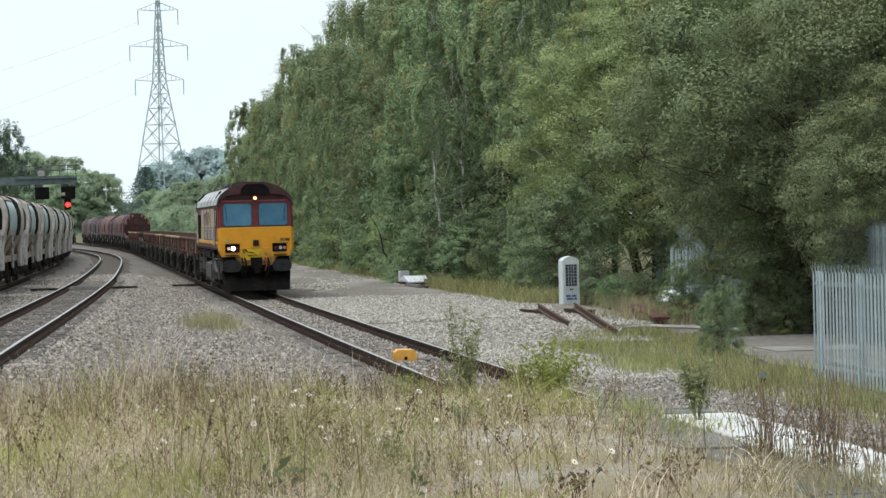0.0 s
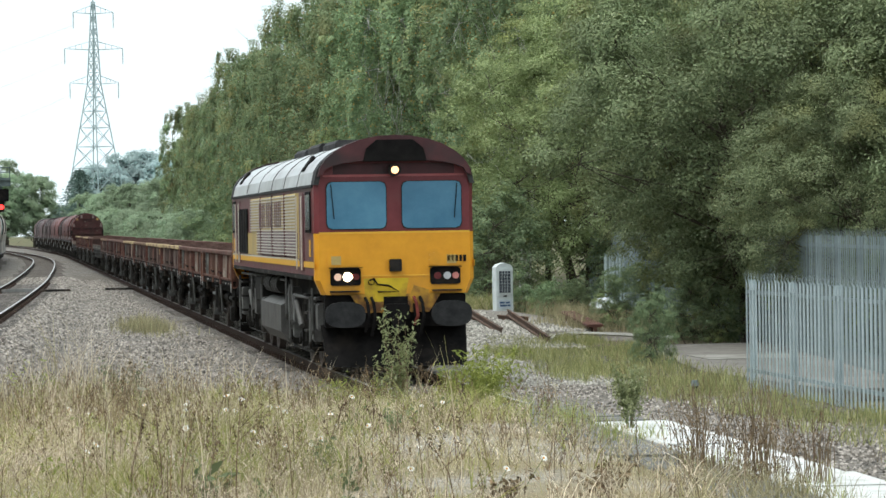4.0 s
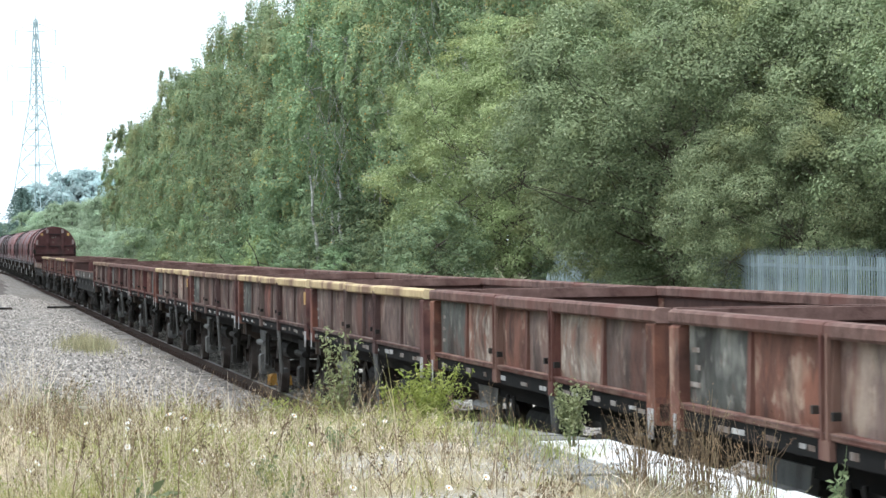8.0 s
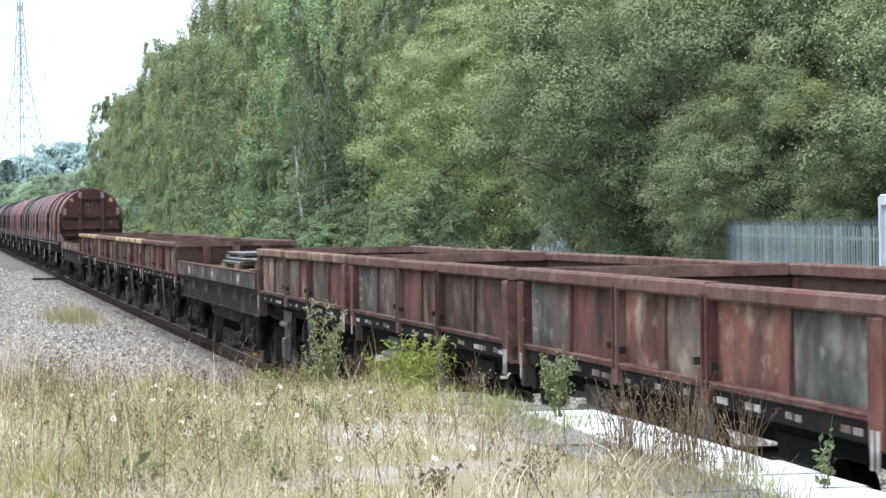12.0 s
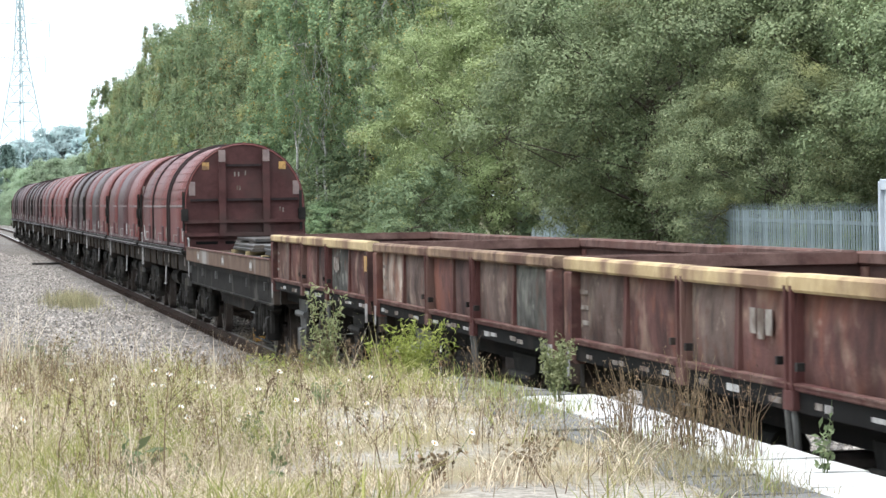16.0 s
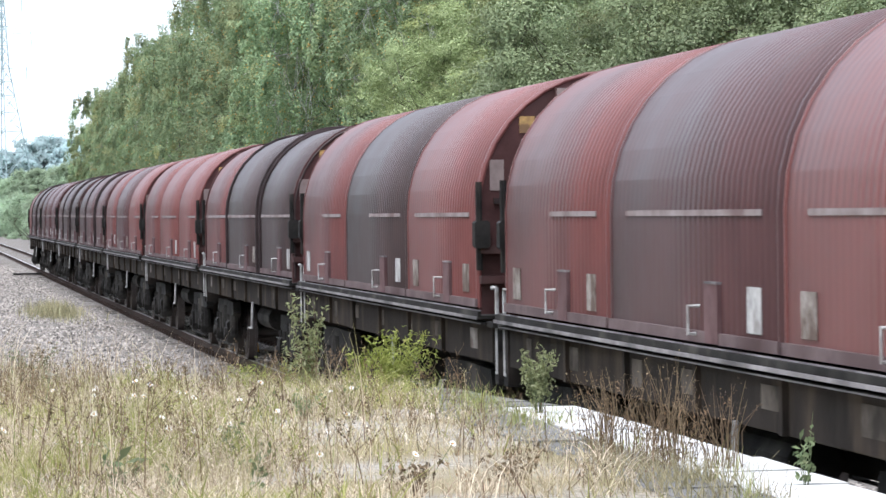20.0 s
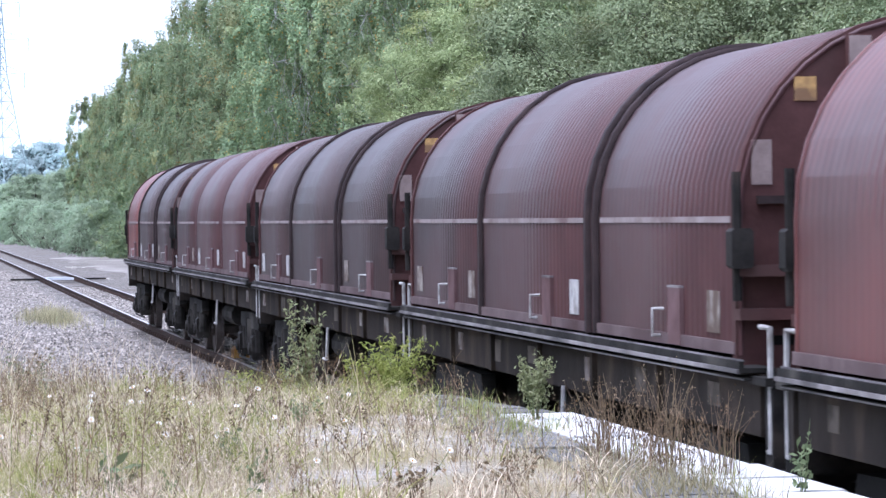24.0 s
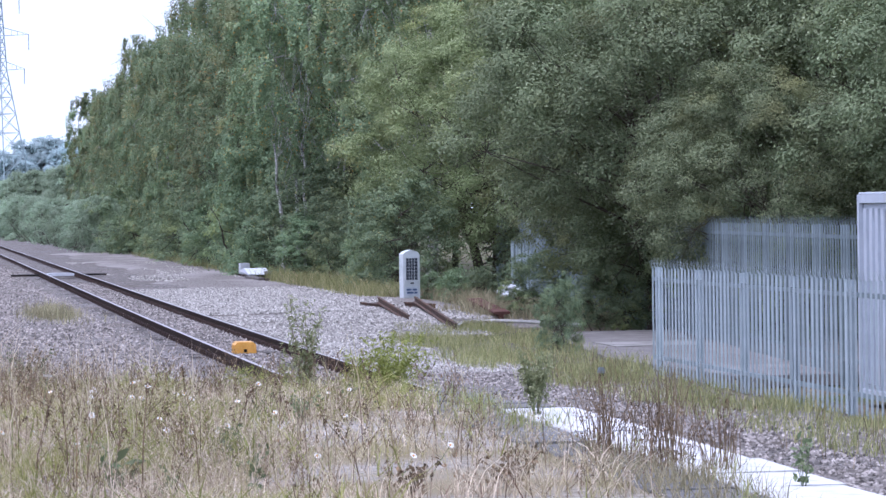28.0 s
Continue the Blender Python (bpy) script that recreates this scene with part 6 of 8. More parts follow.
        ya, yb = sorted((end + d * 2.0, end + d * 2.75))
        part("cab_door", M().box(*sorted((xw, xw + s * 0.012)), ya, yb, 1.74, 3.05), MAROON, loco)
        for yy in (end + d * 1.92, end + d * 2.86):
            part("handrail", M().path([(xw + s * 0.05, yy, 1.75), (xw + s * 0.05, yy, 3.0)], 0.013), PALE_EDGE, loco)
        part("crest", M().box(*sorted((xw, xw + s * 0.006)), *sorted((end + d * 0.75, end + d * 1.0)), 1.98, 2.26), STRIPE, cab, "gold crest")
        for k in range(4):
            part("cab_step", M().box(*sorted((s * 1.0, s * 1.28)), *sorted((end + d * 2.1, end + d * 2.6)), 0.4 + 0.3 * k, 0.44 + 0.3 * k), UNDER, loco)
# sides
for s in (-1, 1):
    xw = s * (W + 0.004)
    part("gold_panel", M().box(*sorted((xw, xw + s * 0.008)), LF + 3.1, LF + 14.0, 2.38, 3.06), GOLD, loco, "gold band behind the grilles")
    part("gold_panel", M().box(*sorted((xw, xw + s * 0.007)), LF + 12.3, LF + 15.0, 1.94, 2.376), GOLD, loco)
    part("gold_panel", M().box(*sorted((xw, xw + s * 0.007)), LF + 2.78, LF + 3.08, 1.94, 3.06), GOLD, loco)
    for k in range(20):
        z = 1.985 + k * 0.0545
        lv = M()
        lv.prism([(xw + s * 0.004, z), (xw + s * 0.028, z), (xw + s * 0.014, z + 0.042), (xw + s * 0.004, z + 0.042)] if s > 0 else
                 [(xw + s * 0.028, z), (xw + s * 0.004, z), (xw + s * 0.004, z + 0.042), (xw + s * 0.014, z + 0.042)], LF + 3.3, LF + 13.9)
        up = z > 2.37
        if up:
            part("louvre", lv, GOLD, loco)
        else:
            lv2 = M()
            lv2.prism([(xw + s * 0.004, z), (xw + s * 0.028, z), (xw + s * 0.014, z + 0.042), (xw + s * 0.004, z + 0.042)] if s > 0 else
                      [(xw + s * 0.028, z), (xw + s * 0.004, z), (xw + s * 0.004, z + 0.042), (xw + s * 0.014, z + 0.042)], LF + 3.3, LF + 12.3)
            part("louvre", lv2, MAROON, loco)
        part("louvre_edge", M().box(*sorted((xw + s * 0.028, xw + s * 0.034)), LF + 3.3, LF + (13.9 if up else 12.3), z - 0.006, z + 0.013), PALE_EDGE, loco)
    for yy in (LF + 5.6, LF + 8.4, LF + 11.2):
        part("panel_joint", M().box(*sorted((xw, xw + s * 0.04)), yy - 0.03, yy + 0.03, 1.95, 3.08), MAROON, loco)
    # painted lettering, too worn to read
    for k in range(3):
        for j in range(4):
            part("lettering_bar", M().box(*sorted((xw + s * 0.034, xw + s * 0.037)), LF + 6.3 + k * 1.9 + j * 0.4, LF + 6.48 + k * 1.9 + j * 0.4, 2.48, 2.95), MAROON, loco)
    part("radiator_grille", M().box(*sorted((xw, xw + s * 0.03)), LF + 14.95, LF + 17.7, 1.96, 2.88, 0, 0.0), BLACK, loco, "black radiator grille")
    for k in range(3):
        part("grille_bar", M().box(*sorted((xw + s * 0.03, xw + s * 0.045)), LF + 15.5 + k * 0.75, LF + 15.56 + k * 0.75, 1.98, 2.86), STEEL_DARK, loco)
    part("gold_stripe", M().box(*sorted((xw, xw + s * 0.008)), LF + 0.06, LR - 0.3, 1.8, 1.9), STRIPE, loco)
    part("pale_stripe", M().box(*sorted((xw, xw + s * 0.008)), LF + 3.0, LR - 0.3, 1.9, 1.93), PALE_EDGE, loco)
    part("solebar_edge", M().box(*sorted((xw - s * 0.05, xw + s * 0.012)), LF + 0.5, LR - 0.5, 1.6, 1.67), UNDER, loco)
    part("gutter", M().box(*sorted((xw - s * 0.02, xw + s * 0.025)), LF + 0.3, LR - 0.3, 3.12, 3.17), ROOF_DARK, loco)
roof = M()
rp = roof_profile(W + 0.005, 3.15, 3.92)
roof.prism(rp, LF + 0.5, LR - 0.5)
roof_ob = part("roof", roof, ROOF, loco, "pale grey curved roof")
for end, d in ((LF, 1), (LR, -1)):
    rim = M()
    ro, ri = roof_profile(W + 0.012, 3.16, 3.945), roof_profile(W - 0.07, 3.16, 3.865)
    ya, yb = sorted((end - d * 0.02, end + d * 0.52))
    nr = len(ro)
    for yy in (ya, yb):
        rim.v += [(x, yy, z) for x, z in ro] + [(x, yy, z) for x, z in ri]
    for a in range(nr - 1):
        rim.f += [(a, a + 1, 2 * nr + a + 1, 2 * nr + a), (nr + a + 1, nr + a, 3 * nr + a, 3 * nr + a + 1), (a, nr + a, nr + a + 1, a + 1), (2 * nr + a, 2 * nr + a + 1, 3 * nr + a + 1, 3 * nr + a)]
    rim.mi += [0] * (4 * (nr - 1))
    part("roof_end", rim, ROOF_DARK, loco, "dark grey roof overhang")
for yy in (LF + 3.2, LF + 6.0, LF + 8.8, LF + 12.0, LF + 15.2):
    jm = M()
    jm.prism(roof_profile(W + 0.012, 3.16, 3.93), yy, yy + 0.03)
    part("roof_joint", jm, TANK, roof_ob)
for y0, y1, z in ((LF + 3.4, LF + 5.6, 3.98), (LF + 6.4, LF + 8.6, 4.0), (LF + 9.2, LF + 11.6, 3.97)):
    part("roof_hatch", M().box(-0.62, 0.62, y0, y1, 3.7, z, 0, 0.06), ROOF_DARK, roof_ob, "sooty roof hatch")
part("exhaust", M().box(-0.3, 0.3, LF + 5.7, LF + 6.3, 3.8, 4.03, 0, 0.04), ROOF_DARK, roof_ob)
for yy in (LF + 2.6, LR - 2.2):
    for s in (-1, 1):
        vm = M()
        vm.add([(s * 1.2, yy, 3.42), (s * 1.02, yy + 0.1, 3.66), (s * 1.02, yy + 0.55, 3.66), (s * 1.2, yy + 0.45, 3.42), (s * 1.26, yy, 3.44), (s * 1.06, yy + 0.1, 3.7), (s * 1.06, yy + 0.55, 3.7), (s * 1.26, yy + 0.45, 3.44)],
               [(0, 1, 2, 3), (7, 6, 5, 4), (0, 4, 5, 1), (3, 2, 6, 7), (1, 5, 6, 2), (0, 3, 7, 4)])
        part("roof_vent", vm, BLACK, roof_ob)
# underneath
part("frame", M().box(-1.0, 1.0, LF + 0.6, LR - 0.6, 1.2, 1.64), UNDER, loco)
for s in (-1, 1):
    tk = M()
    tk.prism([(s * 0.75, 0.32), (s * 1.12, 0.36), (s * 1.27, 0.55), (s * 1.27, 1.04), (s * 1.05, 1.14), (s * 0.75, 1.14)] if s > 0 else
             [(s * 0.75, 0.32), (s * 0.75, 1.14), (s * 1.05, 1.14), (s * 1.27, 1.04), (s * 1.27, 0.55), (s * 1.12, 0.36)], LF + 7.5, LF + 12.2)
    part("fuel_tank", tk, TANK, loco, "dirty grey fuel tank")
    for k in range(2):
        part("air_reservoir", M().tube((s * 1.08, LF + 8.7 + k * 1.75, 1.4), (s * 1.08, LF + 10.1 + k * 1.75, 1.4), 0.17, 0.17, 14), UNDER, loco)
        for j in range(7):
            part("reservoir_band", M().tube((s * 1.08, LF + 8.8 + k * 1.75 + j * 0.2, 1.4), (s * 1.08, LF + 8.84 + k * 1.75 + j * 0.2, 1.4), 0.185, 0.185, 14), TANK, loco)
    for k, (ya, yb, za, zb) in enumerate(((0.9, 1.3, 0.75, 1.2), (1.5, 1.75, 0.55, 1.05), (4.9, 5.3, 0.8, 1.3), (5.5, 5.75, 0.5, 1.2), (6.0, 6.5, 0.9, 1.4), (12.1, 12.4, 0.5, 1.1), (14.5, 15.0, 0.7, 1.25), (18.2, 18.6, 0.6, 1.2))):
        part("equipment_box", M().box(*sorted((s * 1.0, s * (1.2 + 0.02 * (k % 3)))), LF + ya, LF + yb, za, zb, 0, 0.03), GEAR, loco)
        part("pipe", M().path([(s * 1.24, LF + yb + 0.1, zb + 0.25), (s * 1.24, LF + yb + 0.12, za), (s * 1.2, LF + yb + 0.5, za - 0.1)], 0.022), GEAR, loco)
    part("equipment_box", M().box(*sorted((s * 0.9, s * 1.24)), LF + 12.6, LF + 14.2, 1.0, 1.5, 0, 0.03), UNDER, loco)
    part("pipe_run", M().path([(s * 1.2, LF + 1.0, 1.28), (s * 1.2, LF + 6.8, 1.25), (s * 1.16, LF + 7.2, 1.5), (s * 1.16, LR - 1, 1.5)], 0.03), TANK, loco)
for y0 in (LF + 4.4, LR - 4.4):
    bogie(loco, y0, (-1.85, 0.0, 1.85), 0.53, 1.22, UNDER)
    for s in (-1, 1):
        part("damper", M().tube((s * 1.2, y0 - 0.5, 0.75), (s * 1.2, y0 + 0.5, 1.15), 0.05, 0.05, 8), TANK, loco)
        part("sand_box", M().box(*sorted((s * 1.0, s * 1.22)), y0 - 2.95, y0 - 2.5, 0.55, 1.2, 0, 0.04), TANK, loco)

# ---- open box wagons ----
RUSTY = [material("rusty_wagon_%s" % nm, a, b, 3.5, 0.85, 0, 0.3, c, 1.3, 0.54, stretch=(1, 1.6, 0.45)) for nm, a, b, c in (
    ("brown", (0.05, 0.028, 0.026), (0.095, 0.055, 0.05), (0.15, 0.11, 0.095)),
    ("red", (0.07, 0.03, 0.028), (0.12, 0.056, 0.05), (0.17, 0.11, 0.09)),
    ("grey", (0.058, 0.036, 0.033), (0.11, 0.072, 0.066), (0.17, 0.135, 0.115)),
    ("orange", (0.085, 0.038, 0.032), (0.15, 0.075, 0.06), (0.2, 0.13, 0.1)))]
TAN, RUST, SLATE, BROWN_P, RED, PALE = range(6)
PANELS = [worn_paint("wagon_panel_%s" % nm, *c) for nm, c in (
    ("tan", ((0.115, 0.082, 0.07), (0.19, 0.14, 0.12), (0.32, 0.255, 0.2), (0.13, 0.065, 0.05), 0.59, 0.55)),
    ("rust", ((0.115, 0.055, 0.041), (0.185, 0.093, 0.068), (0.38, 0.28, 0.21), (0.24, 0.105, 0.068), 0.57, 0.56)),
    ("slate", ((0.062, 0.064, 0.057), (0.12, 0.12, 0.106), (0.27, 0.26, 0.23), (0.13, 0.07, 0.055), 0.57, 0.56)),
    ("brown", ((0.055, 0.033, 0.03), (0.105, 0.065, 0.058), (0.21, 0.15, 0.12), (0.14, 0.06, 0.045), 0.6, 0.58)),
    ("red", ((0.09, 0.044, 0.04), (0.15, 0.078, 0.068), (0.29, 0.2, 0.155), (0.19, 0.08, 0.055), 0.6, 0.56)),
    ("pale", ((0.19, 0.145, 0.12), (0.31, 0.245, 0.2), (0.5, 0.44, 0.37), (0.24, 0.11, 0.075), 0.54, 0.52)))]
CAP_YELLOW = material("worn_yellow_rim", (0.38, 0.28, 0.15), (0.55, 0.43, 0.25), 4, 0.8, 0, 0.2, (0.18, 0.11, 0.08), 1.3, 0.53, stretch=(1, 1, 1))
CAP_RUST = material("worn_rust_rim", (0.075, 0.042, 0.036), (0.19, 0.12, 0.1), 4, 0.85, 0, 0.2, (0.13, 0.066, 0.055), 1.2, 0.55)
CAP_FADED = material("faded_rim", (0.1, 0.062, 0.048), (0.3, 0.21, 0.14), 3, 0.85, 0, 0.2, (0.11, 0.062, 0.05), 1.2, 0.55)
CAP_WORDS = {"worn_yellow_rim": "worn yellow", "worn_rust_rim": "rusty", "faded_rim": "faded tan"}
WORN_LETTER = material("worn_lettering", (0.16, 0.13, 0.11), (0.34, 0.31, 0.28), 7, 0.8, 0, 0, (0.1, 0.07, 0.055), 5, 0.5)
INSIDE = material("wagon_inside", (0.045, 0.025, 0.021), (0.085, 0.05, 0.042), 3, 0.9, 0, 0.2, (0.07, 0.045, 0.04), 0.8, 0.55)


def bars(vehicle, x, y, z, n, s, mat, w=0.22, h=0.06, name="lettering_bar"):
    for k in range(n):
        part(name, M().box(*sorted((x, x + s * 0.006)), y + k * (w + 0.05), y + k * (w + 0.05) + w, z, z + h), mat, vehicle)


def box_wagon(kind, cap_mat, seed, coats, label):
    """An open box wagon of three bays, each of two panels; coats: the six panels' paints from the front end."""
    rr = random.Random(seed)
    v = thing("open_box_wagon", label, "wagon", "open box wagons of the freight train")
    h = 5.6
    side = RUSTY[kind]
    edges = (-h + 0.3, -3.45, -1.45, 0.0, 1.45, 3.45, h - 0.3)
    part("floor", M().box(-1.2, 1.2, -h, h, 1.16, 1.24), INSIDE, v)
    for s in (-1, 1):
        part("side_wall", M().box(*sorted((s * 1.17, s * 1.205)), -h, h, 1.24, 1.93), [INSIDE], v)
        for ya, yb in ((-h - 0.02, -1.47), (-1.45, 1.44), (1.46, h + 0.02)):
            part("top_rim", M().box(*sorted((s * 1.14, s * 1.285)), ya, yb, 1.862 + rr.uniform(-0.006, 0.006), 1.968 + rr.uniform(-0.008, 0.008), 0, 0.018), cap_mat if s < 0 else CAP_RUST, v, "worn painted top rim")
        part("bottom_rim", M().box(*sorted((s * 1.2, s * 1.275)), -h, h, 1.275, 1.325, 0, 0.01), side, v)
        part("rim_edge", M().box(*sorted((s * 1.276, s * 1.282)), -h, h, 1.31, 1.323), CAP_RUST, v)
        for k in range(6):
            y0, y1 = edges[k], edges[k + 1]
            # the sheet bulges outwards a little between its posts
            ym, bulge = (y0 + y1) / 2, rr.uniform(0.012, 0.035)
            m = M()
            ring = [(y0 + 0.03, 0.0), (ym - 0.25, bulge), (ym + 0.25, bulge), (y1 - 0.03, 0.0)]
            for z, out in ((1.326, 0.3), (1.5, 1.0), (1.72, 0.9), (1.861, 0.2)):
                m.v += [(s * (1.212 + q * out), y, z) for y, q in ring]
            for j in range(3):
                for i in range(3):
                    f = (j * 4 + i, j * 4 + i + 1, j * 4 + i + 5, j * 4 + i + 4)
                    m.f.append(f if s > 0 else f[::-1])
                    m.mi.append(0)
            part("panel", m, PANELS[coats[k]], v, "", True)
            if k:
                heavy = k in (2, 4)
                wd = 0.11 if heavy else 0.05
                out = 1.272 if heavy else 1.25
                tp = [(s * 1.206, 1.326), (s * out, 1.326), (s * (out - 0.02), 1.861), (s * 1.206, 1.861)]
                part("stanchion", M().prism(tp if s > 0 else tp[::-1], y0 - wd, y0 + wd), side, v)
                if heavy:
                    for d in (-0.07, 0.07):
                        part("hinge_strap", M().box(*sorted((s * 1.262, s * 1.29)), y0 + d - 0.022, y0 + d + 0.022, 1.2, 1.9), side, v)
                    part("post_foot", M().box(*sorted((s * 1.19, s * 1.29)), y0 - 0.12, y0 + 0.12, 1.16, 1.275), side, v)
                    for z in (1.42, 1.4):
                        part("latch", M().box(*sorted((s * 1.25, s * 1.3)), y0 + (0.2 if z > 1.41 else -0.26), y0 + (0.26 if z > 1.41 else -0.2), z, z + 0.05), STEEL_DARK, v)
        for e in (-h, h - 0.3):
            part("corner_post", M().box(*sorted((s * 1.16, s * 1.283)), e, e + 0.3, 1.12, 1.861, 0, 0.02), PANELS[RED if kind != 3 else RUST], v)
        part("solebar", M().box(*sorted((s * 0.98, s * 1.06)), -h, h, 0.98, 1.2), BLACK, v)
        part("side_valance", M().box(*sorted((s * 1.18, s * 1.25)), -h, h, 1.15, 1.274), BLACK, v)
        k = -h + 0.5
        while k < h - 0.6:
            w = rr.uniform(0.14, 0.34)
            for j in range(rr.choice((1, 2, 2))):
                z = 1.185 + rr.uniform(-0.008, 0.008)
                part("lettering_bar", M().box(*sorted((s * 1.25, s * 1.254)), k, k + w, z, z + rr.uniform(0.028, 0.05)), rr.choice((DIRTY_WHITE, WORN_LETTER, WORN_LETTER)), v)
                k += w + 0.06
            k += rr.uniform(0.35, 0.8)
        # worn data lettering at the rear of the side
        for j in range(3):
            ya = h - 0.75 + rr.uniform(0, 0.1)
            part("lettering_bar", M().box(*sorted((s * 1.226, s * 1.23)), ya, ya + rr.uniform(0.16, 0.32), 1.44 + 0.12 * j, 1.475 + 0.12 * j), WORN_LETTER, v)
        if seed in (301, 303):
            y0 = -2.6 if seed == 303 else -0.95
            for j in range(3):
                part("painted_patch", M().box(*sorted((s * 1.25, s * 1.254)), y0 + 0.2 * j, y0 + 0.16 + 0.2 * j, 1.58 - 0.03 * (j == 1), 1.74), WORN_LETTER, v)
        for yy in (-h + 0.05, -h + 0.17, h - 0.2):
            part("lamp_bracket", M().box(*sorted((s * 1.284, s * 1.293)), yy, yy + 0.06, 1.02, 1.24), DIRTY_WHITE, v)
        if cap_mat is CAP_YELLOW and seed % 2:
            part("yellow_plate", M().box(*sorted((s * 1.284, s * 1.29)), -h + 0.04, -h + 0.26, 1.62, 1.8), YELLOW_PLATE, v)
        for yy in (-1.52, -1.36):
            part("brake_rod", M().path([(s * 1.27, yy, 1.2), (s * 1.25, yy, 0.95), (s * 1.22, yy + 0.03, 0.5)], 0.022), GEAR, v)
        part("shoe_plate", M().box(*sorted((s * 1.1, s * 1.2)), -1.3, -0.85, 0.5, 0.56, 0, 0.01), GEAR, v)
        for yy in (-3.1, 3.1):
            w = M()
            w.add([(s * 1.02, yy - 0.6, 1.05), (s * 1.02, yy + 0.6, 1.05), (s * 1.02, yy + 0.22, 0.42), (s * 1.02, yy - 0.22, 0.42), (s * 1.08, yy - 0.6, 1.05), (s * 1.08, yy + 0.6, 1.05), (s * 1.08, yy + 0.22, 0.42), (s * 1.08, yy - 0.22, 0.42)],
                  [(0, 1, 2, 3), (7, 6, 5, 4), (0, 4, 5, 1), (3, 2, 6, 7), (1, 5, 6, 2), (0, 3, 7, 4)])
            w.box(*sorted((s * 0.95, s * 1.15)), yy - 0.17, yy + 0.17, 0.32, 0.66, 0, 0.03)
            w.tube((s * 1.1, yy - 0.55, 0.85), (s * 1.1, yy + 0.55, 0.85), 0.05, 0.05, 8)
            part("axle_guard", w, GEAR if yy > 0 else UNDER, v)
        part("step", M().path([(s * 1.2, 0.9, 1.05), (s * 1.2, 0.9, 0.55), (s * 1.2, 1.25, 0.55), (s * 1.2, 1.25, 1.05)], 0.018), UNDER, v)
    for e, d in ((-h, 1), (h, -1)):
        part("end_wall", M().box(-1.165, 1.165, *sorted((e, e + d * 0.05)), 1.2, 1.93), [INSIDE], v)
        part("end_rim", M().box(-1.135, 1.135, *sorted((e - d * 0.03, e + d * 0.1)), 1.87, 1.967, 0, 0.02), CAP_RUST, v)
        for x in (-0.62, 0.0, 0.62):
            part("end_stanchion", M().box(x - 0.08, x + 0.08, *sorted((e - d * 0.08, e)), 1.15, 1.87), side, v)
        part("headstock", M().box(-1.15, 1.15, *sorted((e - d * 0.06, e + d * 0.12)), 0.92, 1.16), STEEL_DARK, v)
        buffers(v, e - d * 0.06, -d * 0.45)
    part("centre_frame", M().box(-0.5, 0.5, -h + 0.2, h - 0.2, 0.85, 1.15), STEEL_DARK, v)
    part("brake_cylinder", M().tube((0.5, -0.8, 0.75), (0.5, 0.4, 0.75), 0.16, 0.16, 12), UNDER, v)
    part("air_tank", M().tube((-0.85, 0.2, 0.8), (-0.85, 1.5, 0.8), 0.14, 0.14, 12), UNDER, v)
    for yy in (-3.1, 3.1):
        axle(v, yy, 0.46)
    return v


# ---- low-sided wagons with steel plate ----
PACKING = material("packing_wood", (0.32, 0.25, 0.13), (0.45, 0.36, 0.2), 5, 0.85, stretch=(1, 5, 5))
SLAB_STEEL = material("steel_plate_load", (0.045, 0.042, 0.039), (0.09, 0.083, 0.076), 3, 0.42, 0.35, 0.1, (0.12, 0.095, 0.075), 0.8, 0.6)
LOW_SIDE = material("low_side_brown", (0.11, 0.072, 0.053), (0.17, 0.12, 0.092), 3, 0.8, 0, 0.2, (0.3, 0.29, 0.27), 0.7, 0.62, stretch=(1, 1, 0.5))


